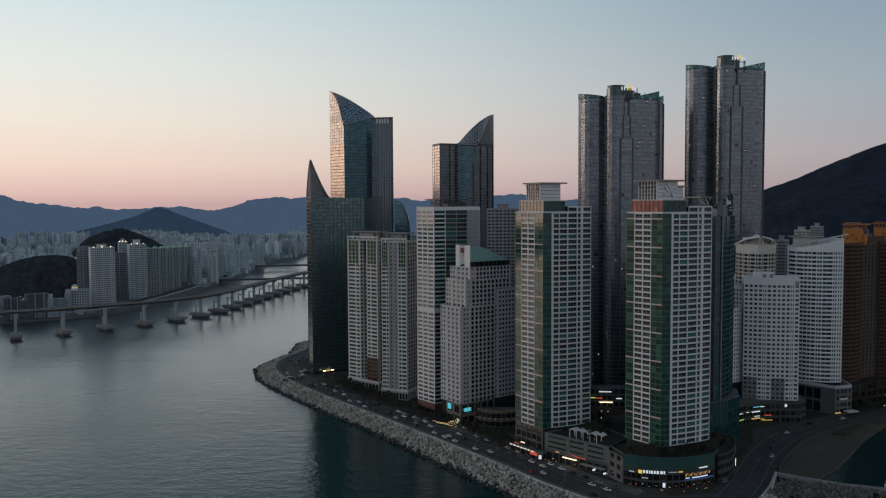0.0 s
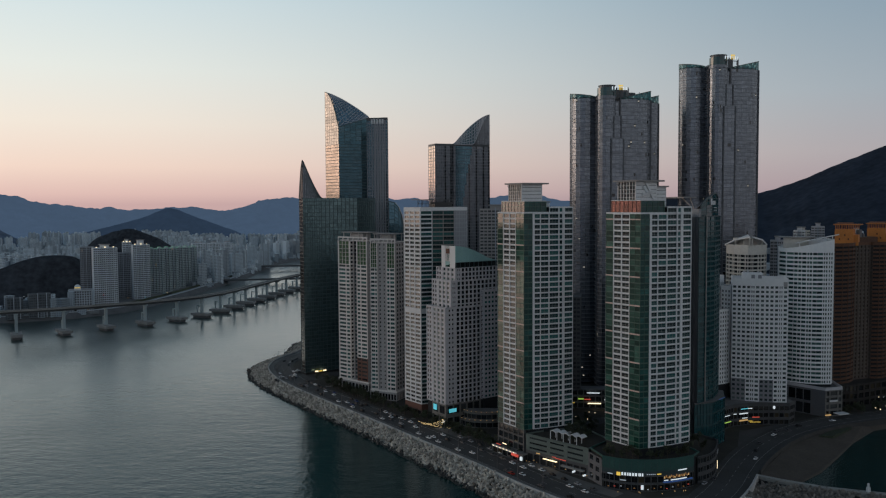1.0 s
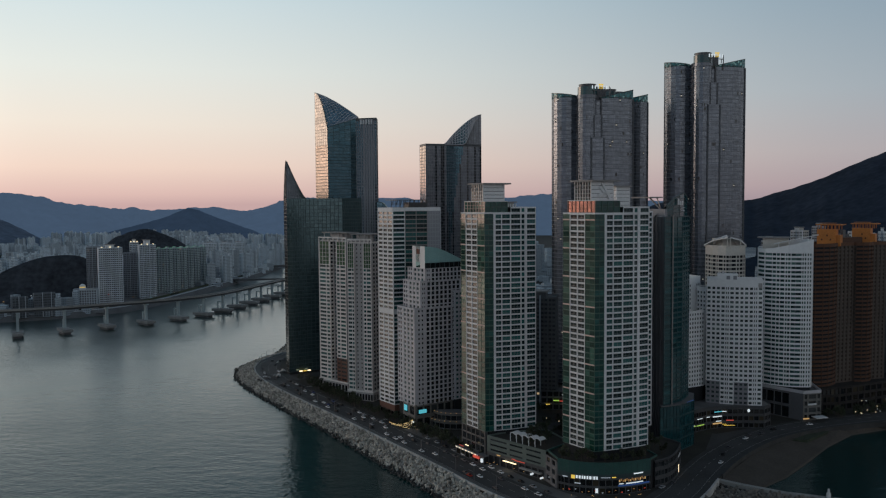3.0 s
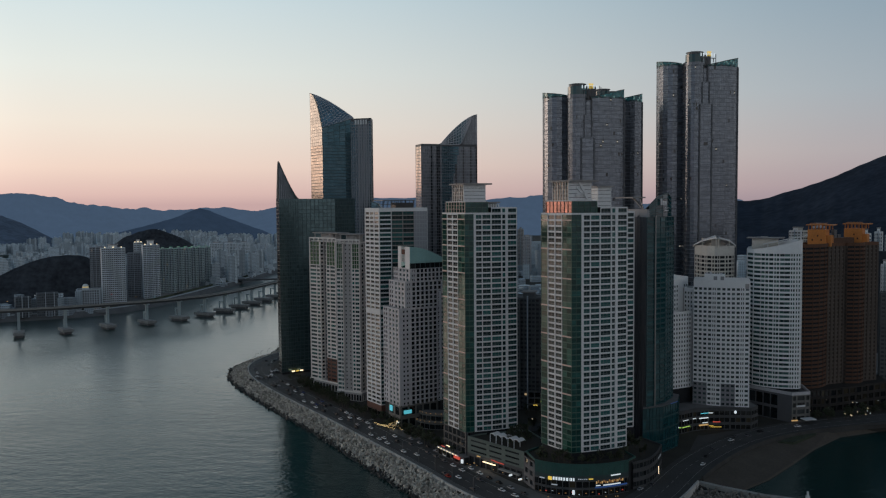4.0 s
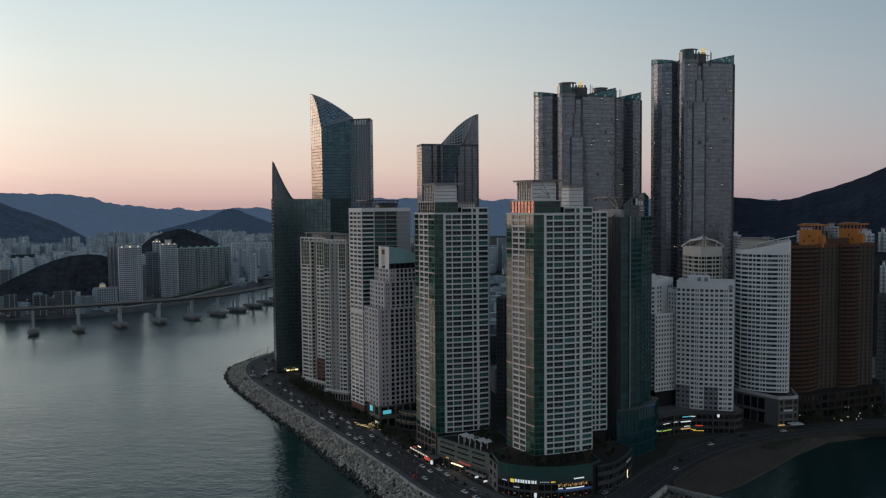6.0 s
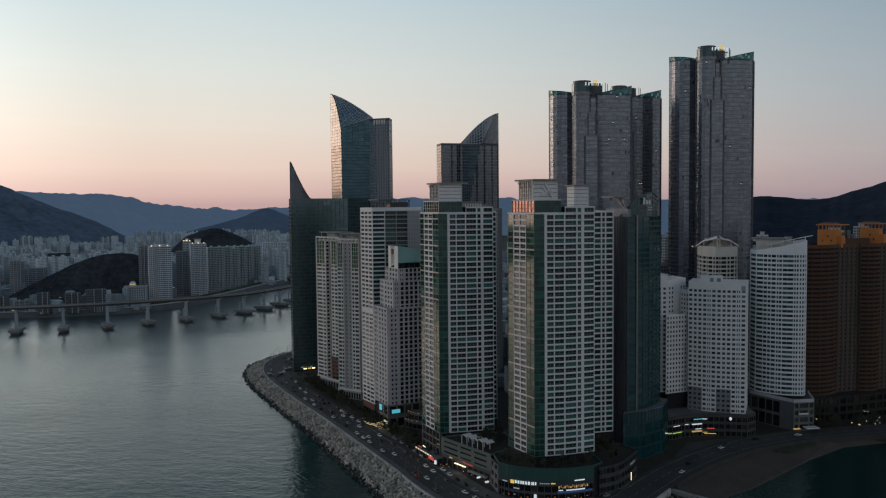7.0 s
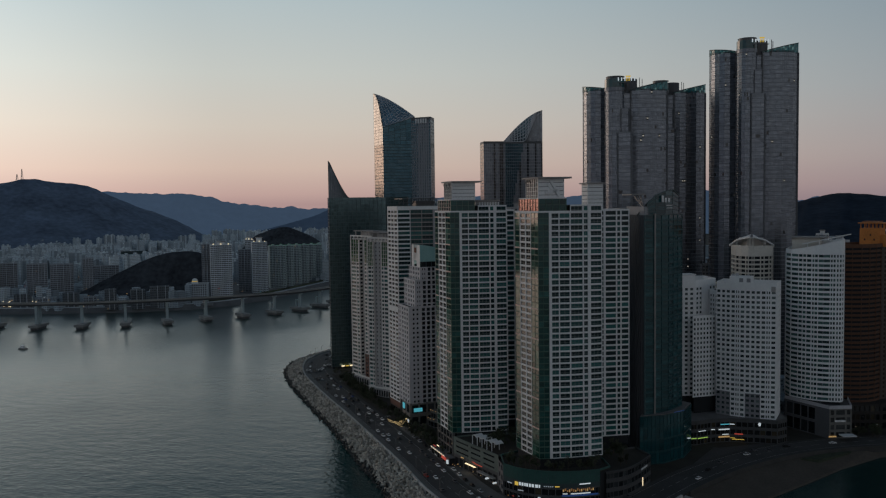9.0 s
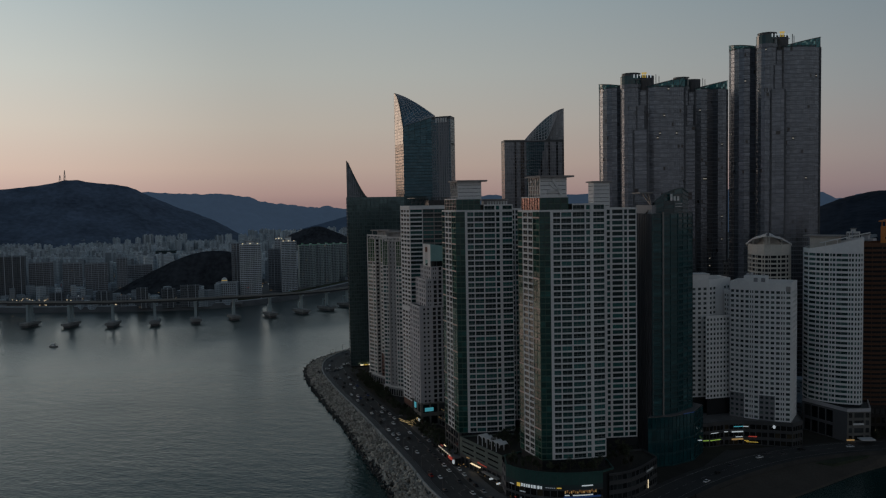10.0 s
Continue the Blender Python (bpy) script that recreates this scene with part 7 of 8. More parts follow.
paints = ["car_white"] * 13 + ["car_black"] * 12 + ["car_silver"] * 7 + ["car_grey"] * 9 + ["car_blue"]
for d, share in ((7.2, 0.3), (11.0, 0.22), (15.0, 0.24), (19.2, 0.6)):
    ln = offset_line(SHORE, d)
    for p, q in zip(ln, ln[1:]):
        if p[1] > 860 or p[0] > 100 or q[1] < 420:
            continue
        v = Vector(q) - Vector(p)
        n = int(v.length / 6.4)
        for k in range(n):
            if rng.random() < share:
                c = Vector(p) + v * ((k + 0.5) / n)
                put_car(c.x, c.y, math.atan2(v.y, v.x) + (math.pi if rng.random() < 0.4 else 0), rng.choice(paints))
put_car(52.0, 487.5, -0.95, "car_red")
ln = offset_line([p for p in WEST if p[1] < 562 and p[0] < 84], 25.6)
for p, q in zip(ln, ln[1:]):
    v = Vector(q) - Vector(p)
    for k in range(int(v.length / 6.0)):
        if rng.random() < 0.75:
            c = Vector(p) + v * ((k + 0.5) / int(v.length / 6.0))
            put_car(c.x, c.y, math.atan2(v.y, v.x), rng.choice(paints))
for x, y, a in ((205, 516, 1.0), (219, 549, 0.9), (241, 578, 0.6), (262, 592, 0.4), (292, 606, 0.3), (168, 478, 1.0), (160, 470, 0.9), (236, 569, 0.7), (211, 533, 1.1), (250, 581, 3.7)):
    put_car(x, y, a, rng.choice(paints))
# the wide parking apron at the tip
for i in range(26):
    x, y = -140 + rng.uniform(-8, 12), 745 + i * 3.6 + rng.uniform(-1, 1)
    if x > -150 + 0.2 * (y - 745):
        put_car(x, y, rng.choice((0.5, 2.1, -1.0)), rng.choice(paints))


# ---- trees ----
def make_tree(seed, h, dark):
    r = random.Random(seed)
    tree = thing("tree", "dark leafy street tree beside the road", "tree", 0, 0, 0, "street trees")
    s = Soup()
    k = 6
    for z0, z1, r0, r1 in ((0, h * 0.45, 0.16, 0.11), (h * 0.45, h * 0.85, 0.11, 0.04)):
        n = len(s.v)
        s.v += [(r0 * math.cos(math.tau * i / k), r0 * math.sin(math.tau * i / k), z0) for i in range(k)] + [(r1 * math.cos(math.tau * i / k), r1 * math.sin(math.tau * i / k), z1) for i in range(k)]
        s.f += [(n + i, n + (i + 1) % k, n + k + (i + 1) % k, n + k + i) for i in range(k)]
    for i in range(5):
        a = r.uniform(0, 6.3)
        s.beam((0, 0, h * (0.35 + 0.08 * i)), (math.cos(a) * h * 0.25, math.sin(a) * h * 0.25, h * (0.55 + 0.08 * i)), 0.09, 0.09)
    part("trunk", s, "bark", tree)
    s = Soup()
    clumps = [(r.uniform(-0.24, 0.24) * h, r.uniform(-0.24, 0.24) * h, r.uniform(0.45, 0.92) * h, r.uniform(0.10, 0.17) * h) for _ in range(9)]
    for cx, cy, cz, cr in clumps:
        for _ in range(26):
            d = Vector((r.gauss(0, 1), r.gauss(0, 1), r.gauss(0, 0.8))).normalized() * cr * r.uniform(0.5, 1.1)
            c = Vector((cx, cy, cz)) + d
            e1 = Vector((r.gauss(0, 1), r.gauss(0, 1), r.gauss(0, 1))).normalized() * r.uniform(0.25, 0.45)
            e2 = e1.orthogonal().normalized() * r.uniform(0.2, 0.4)
            s.face(c - e1, c + e2, c + e1, c - e2)
    part("crown", s, "leaf", tree)
    return tree


rng = random.Random(21)
trees = [make_tree(1, 7.0, 0), make_tree(2, 5.5, 0), make_tree(3, 8.5, 0)]
used = [False] * 3


def put_tree(x, y, z=GROUND):
    i = rng.randrange(3)
    m = pose(x, y, z - 0.05, 0, 0, rng.uniform(0, 360))
    if not used[i]:
        trees[i].matrix_basis, used[i] = m, True
    else:
        copy_thing(trees[i], m)


for d in (26.0, 29.5, 33.0):
    ln = offset_line(SHORE, d)
    for p, q in zip(ln, ln[1:]):
        if not (520 < p[1] < 745) or p[0] > 90:
            continue
        v = Vector(q) - Vector(p)
        for k in range(int(v.length / 5.0)):
            c = Vector(p) + v * ((k + rng.random()) / max(1, int(v.length / 5.0)))
            if rng.random() < 0.75:
                put_tree(c.x, c.y)
for i in range(16):
    s_ = i / 15
    p = arcp[int(s_ * (len(arcp) - 1))]
    put_tree(p[0] * 0.9 + 126 * 0.1, p[1] * 0.9 + 482 * 0.1, 22.6)
for i in range(14):
    put_tree(rng.uniform(84, 104), rng.uniform(494, 522), 22.4)
for i in range(12):
    put_tree(rng.uniform(150, 166), rng.uniform(484, 512), 20.4)
for i in range(44):
    s_ = rng.random()
    put_tree(308 + 90 * s_, 616 + 40 * s_ + rng.uniform(0, 14))
for i in range(12):
    put_tree(rng.uniform(100, 118), rng.uniform(560, 640))
for i, ok in enumerate(used):
    if not ok:
        trees[i].matrix_basis = pose(40 + 4 * i, 566, GROUND)

for i in range(60):
    s_ = i / 59
    q = lerp2((-880, 1108), (-690, 1142), s_ * 2) if s_ < 0.5 else lerp2((-690, 1142), (-560, 1280), s_ * 2 - 1)
    put_tree(q[0] + rng.uniform(-6, 6), q[1] + rng.uniform(8, 22), FAR_TOP - 0.1)

# ---- street lamps ----
lampp = thing("street_lamp", "grey street lamp with a curved arm on the promenade", "street lamp", 0, 0, 0, "street lamps")
s = Soup()
s.box(0, 0, 0, 9, 0.2, 0.2)
part("pole", s, "steel", lampp)
s = Soup()
s.beam((0, 0, 8.8), (1.0, 0, 9.6), 0.14, 0.14)
s.beam((1.0, 0, 9.6), (2.4, 0, 9.8), 0.14, 0.14)
part("arm", s, "steel", lampp)
s = Soup()
s.box(2.6, 0, 9.7, 9.9, 0.9, 0.35)
part("lamp_head", s, "steel", lampp)
ln = offset_line(SHORE, 3.8)
first = True
for i in range(0, len(ln) - 1, 2):
    p, q = Vector(ln[i]), Vector(ln[i + 1])
    if 430 < p.y < 880 and p.x < 100:
        a = math.atan2((q - p).y, (q - p).x) + math.pi / 2
        m = pose(p.x, p.y, GROUND + 0.1, 0, 0, math.degrees(a))
        if first:
            lampp.matrix_basis, first = m, False
        else:
            copy_thing(lampp, m)

# ---- bridge over the bay ----
LINE = [(-1010, 944), (-950, 949), (-890, 955), (-828, 962), (-762, 971), (-698, 980), (-637, 990), (-580, 1006), (-529, 1030), (-484, 1061), (-446, 1100), (-408, 1138), (-378, 1180), (-355, 1221), (-341, 1268), (-333, 1317), (-327, 1365), (-320, 1411), (-313, 1458), (-306, 1505), (-298, 1552), (-288, 1602), (-275, 1652), (-255, 1705), (-225, 1765)]
br = thing("bridge", "long pale-grey road bridge on concrete piers across the bay", "bridge", -444, 1096, 0)
DECKS = [34.5] * 9 + [34.0, 33.2, 32.4, 31.6, 31.0, 30.5, 30.0] + [29.5] * 9


def sloped(d0, d1, up, th):
    """A beam along the bridge that follows its falling deck."""
    s = Soup()
    lo, hi = offset_line(LINE, d0), offset_line(LINE, d1)
    for i in range(len(LINE)):
        z, n = DECKS[i] + up, len(s.v)
        s.v += [(*lo[i], z - th), (*hi[i], z - th), (*hi[i], z), (*lo[i], z)]
        if i:
            m = n - 4
            s.f += [(m + 3, n + 3, n + 2, m + 2), (m, n, n + 3, m + 3), (m + 1, m + 2, n + 2, n + 1), (m, m + 1, n + 1, n)]
    return s


part("deck", sloped(-6, 6, 0.0, 0.9), "bridge_deck", br)
part("girder", sloped(-3.5, 3.5, -0.92, 2.2), "bridge_deck", br)
part("barrier", sloped(-6.3, -5.9, 0.9, 1.2), "concrete", br)
part("barrier", sloped(5.9, 6.3, 0.9, 1.2), "concrete", br)
for i, p in enumerate(LINE[1:-1]):
    a, q = Vector(LINE[i]), Vector(LINE[i + 2])
    ang = math.atan2((q - a).y, (q - a).x)
    s, DECK = Soup(), DECKS[i + 1]
    for w in ((-4.2, 4.2) if i < 6 else (0.0,)):
        s.box(p[0] - math.sin(ang) * w, p[1] + math.cos(ang) * w, 7.0, DECK - 3.0, 3.4, 3.4, ang)
    pr = part("pier", s, "bridge_blue", br)
    for nm, z0, z1, lx, ly, mt in (("pile_cap", 3.0, 6.6, 13, 31, "pile_cap"), ("pile_block", -2, 3.1, 9, 25, "grey_blank"), ("crosshead", DECK - 4.4, DECK - 3.0, 3.6, 11, "bridge_blue")):
        s = Soup()
        s.box(p[0], p[1], z0, z1, lx, ly, ang)
        ob = new(nm, s.mesh(nm, mt))
        ob.parent = pr
        ob.matrix_parent_inverse = (br.matrix_basis @ pr.matrix_parent_inverse).inverted()
    if i % 3 == 1 or i > 7:
        s = Soup()
        off = Vector((math.cos(ang), math.sin(ang))) * 0 - Vector((-math.sin(ang), math.cos(ang))) * 8.5
        s.box(p[0] - off.x, p[1] - off.y, 7.2, 18.0, 1.6, 1.6, ang)
        s.box(p[0] - off.x * 0.6, p[1] - off.y * 0.6, 16.6, 18.0, 1.5, 7.0, ang)
        part("bracket", s, "bridge_blue", br)

# the far bank's raised shore road
bank = [p for p in FAR_SHORE if p[0] > -1600 and p[1] < 2300]
solid("road", ribbon(smooth(bank, 2), 8.5, 16.5, FAR_TOP + 0.5, 1.0), "bank_road", "shore road along the far bank", "road")
solid("sea_wall", ribbon(smooth(bank, 2), 7.2, 8.2, FAR_TOP + 1.5, 2.0), "far_pier_haze", "pale parapet wall along the far road", "wall")
solid("hedge", ribbon(smooth(bank[5:], 2), 17.5, 20.5, FAR_TOP + 3.2, 3.4), "leaf", "dark clipped hedge beside the far road", "hedge", kind="stuff")
solid("bridge", ribbon([(-520, 1728), (-440, 1722), (-330, 1745), (-240, 1760)], -9, 9, 11, 3.0), "bridge_deck", "low grey bridge across the river mouth", "bridge", kind="")
solid("bridge", ribbon([(-520, 2060), (-400, 2090), (-300, 2110)], -9, 9, 13, 3.5), "bridge_deck", "low grey road bridge further up the river", "bridge", kind="")


# ---- apartment slabs on the far bank ----
def far_block(l, r, z1, deep, wall, label, z0=5.0, bays=8, crown=0.0, head=None, glass="pane_far", fill=0.78, name="apartment_block", strip="pane_far"):
    b = Building(name, label, l[0], l[1], z0, group="far bank apartments")
    L, R = Vector(l), Vector(r)
    t = (R - L).normalized()
    back = Vector((-t.y, t.x))
    poly = [tuple(L), tuple(R), tuple(R + back * deep), tuple(L + back * deep)]
    n = max(2, int((z1 - z0 - 3) / 3.1))
    fh = (z1 - z0) / n
    b.face(poly[0], poly[1], z0, n, fh, even(bays * 2, 0.01, 0.99, fill), wall=wall, glass=glass, lo=0.3, hi=0.82)
    b.face(poly[1], poly[2], z0, n, fh, even(3, 0.1, 0.9, 0.4), wall=wall, glass=glass)
    b.face(poly[3], poly[0], z0, n, fh, even(3, 0.1, 0.9, 0.4), wall=wall, glass=glass)
    b.block(poly, z0, z1, d=0.5)
    b.parapet(poly, z1, 1.0, wall)
    if head:
        c = (L + R) / 2 + back * deep * 0.5
        w = (R - L).length
        b.soup("roof_house", wall).box(c.x, c.y, z1, z1 + head, w * 0.35, deep * 0.5, math.atan2(t.y, t.x))
        b.soup("flat_roof", "roof_slab").box(c.x, c.y, z1 + head, z1 + head + 1.0, w * 0.45, deep * 0.6, math.atan2(t.y, t.x))
    if crown:
        p0, p1 = L + back * 2, R + back * 2
        for k in range(6):
            up = 2.2 if k % 3 == 1 else 0.0
            q0, q1 = p0.lerp(p1, k / 6), p0.lerp(p1, (k + 0.7) / 6)
            b.soup("roof_step", wall).box(*((q0 + q1) / 2), z1, z1 + 1.2 + up, (q1 - q0).length, 6, math.atan2(t.y, t.x))
            b.soup("lit_edge", "lamp_green", "green lit roof edge").beam((*q0, z1 + 1.4 + up), (*q1, z1 + 1.4 + up), 0.5, 0.5)
    for k in range(1, bays if wall.startswith("far_") or z0 > 5.5 else 1):
        p = L.lerp(R, k / bays)
        b.soup("fin", wall if k % 2 else "far_pier_haze").box(p.x - back.x * 0.9, p.y - back.y * 0.9, z0, z1 + (0.5 if k % 2 else 2.2), 0.9, 2.0, math.atan2(t.y, t.x))
    if head and z0 < 6 and z1 > 90:
        for k in (0.15, 0.5, 0.85):
            p = L.lerp(R, k) + back * 3
            b.soup("roof_lamp", "lamp_street", "lit roof lamp").box(p.x, p.y, z1 + 1.2, z1 + 2.4, 1.4, 1.0)
    b.done(0)


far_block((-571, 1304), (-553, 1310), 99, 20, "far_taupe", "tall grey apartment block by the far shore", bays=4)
far_block((-536, 1272), (-506, 1290), 99, 18, "far_white_haze", "tall white apartment block by the far shore", bays=6, head=5)
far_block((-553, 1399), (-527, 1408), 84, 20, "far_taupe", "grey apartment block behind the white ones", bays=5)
far_block((-551, 1422), (-538, 1428), 101, 14, "far_white_haze", "slim apartment tower with a lamp on top", bays=3, head=5)
far_block((-520, 1388), (-497, 1402), 98, 18, "far_white_haze", "white apartment tower with a lit roof house", bays=5, head=8)
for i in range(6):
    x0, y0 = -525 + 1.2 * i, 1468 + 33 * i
    far_block((x0, y0), (x0 + 24, y0 + 18), 87 - 1.2 * i, 16, "far_green_haze", "long grey-green apartment block with green lit roof edge", bays=6, crown=1.2, glass="pane_far")
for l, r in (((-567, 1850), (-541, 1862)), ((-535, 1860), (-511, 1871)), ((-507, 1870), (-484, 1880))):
    far_block(l, r, 78, 18, "far_white_haze", "pale apartment block with upright green glazed strips", bays=4, head=3, glass="pane_green", fill=0.5)
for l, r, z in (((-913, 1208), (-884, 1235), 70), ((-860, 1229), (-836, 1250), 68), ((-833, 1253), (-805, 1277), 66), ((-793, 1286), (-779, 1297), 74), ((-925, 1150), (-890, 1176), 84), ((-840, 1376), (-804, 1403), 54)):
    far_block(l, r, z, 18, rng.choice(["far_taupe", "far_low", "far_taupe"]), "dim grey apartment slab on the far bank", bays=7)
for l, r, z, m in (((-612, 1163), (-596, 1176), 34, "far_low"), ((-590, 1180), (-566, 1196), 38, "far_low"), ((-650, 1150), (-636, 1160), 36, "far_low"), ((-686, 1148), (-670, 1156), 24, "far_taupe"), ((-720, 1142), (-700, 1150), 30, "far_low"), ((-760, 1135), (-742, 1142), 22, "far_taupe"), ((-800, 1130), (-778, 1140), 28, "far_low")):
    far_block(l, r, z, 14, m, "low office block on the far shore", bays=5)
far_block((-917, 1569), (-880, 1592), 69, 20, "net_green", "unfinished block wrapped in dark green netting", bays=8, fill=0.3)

b = Building("hotel", "small pale hotel with a lit domed turret on the far shore", -555, 1230, 4.5)
L, R = Vector((-556, 1230)), Vector((-526, 1242))
t = (R - L).normalized()
back = Vector((-t.y, t.x))
poly = [tuple(L), tuple(R), tuple(R + back * 20), tuple(L + back * 20)]
b.run(poly + poly[:1], 12.0, 7, 3.7, even(9, 0.02, 0.98, 0.62), wall="far_pier_haze", glass="pane_far", lo=0.22, hi=0.88)
b.block(poly, 4.5, 38.6)
b.parapet(inset_poly(poly, -0.8), 38.0, 1.4, "far_pier_haze", 1.2)
b.run([tuple(L - t * 2 - back * 3), tuple(R + t * 2 - back * 3)], 7.6, 1, 4.2, even(12, 0.02, 0.98, 0.6), wall="far_pier_haze", glass="hotel_lobby", lo=0.1, hi=0.7, name="arcade")
b.prism("quay", "bank_road", [tuple(L - t * 9 - back * 9), tuple(R + t * 9 - back * 9), tuple(R + t * 9 + back * 20), tuple(L - t * 9 + back * 20)], 4.0, 7.5)
b.prism("arcade_roof", "far_taupe", [tuple(L - t * 2 - back * 3), tuple(R + t * 2 - back * 3), tuple(R + t * 2), tuple(L - t * 2)], 11.6, 12.2)
c = L + t * 12 + back * 8
b.soup("turret", "far_white_haze").box(c.x, c.y, 38, 42.0, 9, 9, math.atan2(t.y, t.x))
b.soup("turret_lamp", "lamp_gold", "warm lit turret windows").box(c.x, c.y, 42.0, 43.0, 7.6, 7.6, math.atan2(t.y, t.x))
dome = b.soup("dome", "far_white_haze")
for k in range(5):
    r0, r1 = 4.6 * math.cos(k * 0.3), 4.6 * math.cos((k + 1) * 0.3)
    z0, z1 = 43 + 4.2 * math.sin(k * 0.3), 43 + 4.2 * math.sin((k + 1) * 0.3)
    for i in range(12):
        a0, a1 = math.tau * i / 12, math.tau * (i + 1) / 12
        dome.weld((c.x + r0 * math.cos(a0), c.y + r0 * math.sin(a0), z0), (c.x + r0 * math.cos(a1), c.y + r0 * math.sin(a1), z0), (c.x + r1 * math.cos(a1), c.y + r1 * math.sin(a1), z1), (c.x + r1 * math.cos(a0), c.y + r1 * math.sin(a0), z1))
b.done(20)

b = Building("shop_row", "dark street of shops with lit signs between the shore towers", 124, 646, category="shops")
poly = [(104, 647), (146, 644), (148, 656), (106, 659)]
b.run(poly[:2], 6, 3, 5.0, even(9, 0.01, 0.99, 0.8), wall="grey_blank", glass="pane_dark", lo=0.1, hi=0.8, name="shop_wall")
b.block(poly, 6, 21)
for x0, x1, z, m in ((120.6, 130.3, 18.0, "lamp_white"), (113.6, 118.0, 13.4, "lamp_lime"), (118.4, 123.3, 13.0, "lamp_red"), (121.1, 131.2, 9.8, "lamp_street"), (108.0, 111.0, 10.4, "lamp_gold"), (134.0, 138.5, 12.6, "lamp_white")):
    b.soup("shop_sign", m, "lit shop sign").box((x0 + x1) / 2, 644.2, z, z + 0.7, x1 - x0, 0.4, -0.07)
b.done(27)

# buildings glimpsed between and behind the towers
for l, r, z, dp, m, lab in (((407, 971), (418, 966), 131, 16, "white_wall", "slim pale apartment tower behind the white towers"), ((463, 1056), (477, 1050), 133, 16, "stone_grey", "grey apartment tower far behind the white towers"), ((331, 837), (344, 832), 126, 14, "stone_grey", "grey apartment tower behind the cream tower"),
                            ((465, 957), (478, 952), 130, 14, "white_wall", "pale apartment tower beside the brown crowns"), ((362, 1090), (375, 1087), 122, 14, "white_wall", "pale apartment tower behind the lobed towers"), ((242, 1011), (253, 1010), 124, 12, "white_wall", "pale apartment tower glimpsed between glass towers"),
                            ((221, 812), (232, 811), 106, 12, "taupe_wall", "brown-grey block glimpsed between the towers"), ((92, 652), (116, 648), 92, 22, "dim_block", "dark office block between the shore towers"), ((42, 797), (72, 795), 159, 24, "taupe_wall", "taupe apartment tower behind the white one"), ((300, 1000), (318, 996), 112, 14, "white_wall", "pale apartment tower behind the cream tower"), ((420, 1000), (436, 994), 130, 14, "cream_wall", "cream apartment tower behind the white towers"),
                            ((414, 800), (422, 797), 134, 12, "hotel_white", "white apartment tower beyond the brown crowns"), ((431, 812), (437, 809), 135, 12, "hotel_white", "slim white apartment tower beyond the brown crowns"), ((430, 788), (435, 785), 133, 12, "stone_grey", "grey apartment tower beyond the brown crowns"),
                            ((399, 724), (404, 722), 111, 9, "hotel_white", "white apartment slab below the dark hill"), ((403, 718), (410, 715), 105, 9, "hotel_white", "lower white apartment slab below the dark hill"), ((388, 698), (412, 690), 90, 16, "dim_block", "dark office block with flat roof beside the brown tower"),
                            ((92, 1900), (119, 1896), 97, 16, "stone_grey", "grey-brown apartment tower in the far streets"), ((126, 2000), (139, 1998), 102, 14, "taupe_wall", "slim grey-brown apartment tower in the far streets"), ((134, 1850), (150, 1846), 90, 14, "stone_grey", "grey apartment tower in the far streets"), ((60, 1830), (84, 1826), 84, 16, "taupe_wall", "taupe apartment tower in the far streets")):
    far_block(l, r, z, dp, m, lab, z0=6.0, bays=4, head=4)

# ---- the city beyond, too small to pick apart ----
rng = random.Random(33)
city, dim = Soup(), Soup()


def inside(p, poly):
    c = False
    for i in range(len(poly)):
        a, e = poly[i - 1], poly[i]
        if (a[1] > p[1]) != (e[1] > p[1]) and p[0] < (e[0] - a[0]) * (p[1] - a[1]) / (e[1] - a[1]) + a[0]:
            c = not c
    return c


KEEP_OUT = [(-680, 1345, 130), (-610, 1330, 110), (-545, 1300, 70), (-530, 1500, 110), (-530, 1400, 70), (-525, 1860, 60), (-890, 2315, 130), (-760, 1450, 75), (-870, 1250, 40), (-1200, 3390, 200), (-1050, 3430, 200), (-1300, 3340, 180)]
for i in range(26000):
    az = radians(rng.uniform(-54, 3))
    dist = 1150 + 2500 * rng.random() ** 1.0
    x, y = 60 + dist * math.sin(az), dist * math.cos(az)
    if x > -360 or not inside((x, y), FARLAND) or y < 1130 or any((x - a) ** 2 + (y - c) ** 2 < r * r for a, c, r in KEEP_OUT):
        continue
    if x < -1500 and y > 3600:
        continue
    if rng.random() < 0.42:
        continue
    h = rng.uniform(5, 19) if rng.random() < 0.85 else rng.uniform(19, 34)
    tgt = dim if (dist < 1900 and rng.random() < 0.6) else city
    tgt.box(x, y, 4, 4.5 + h, rng.uniform(7, 17), rng.uniform(7, 14), round(rng.uniform(0, 6)) * 0.26 + 0.5)


CLUSTERS = ((-1065, 2860, 2, 4, 72, 0.5), (-1120, 3200, 2, 3, 62, 0.5))


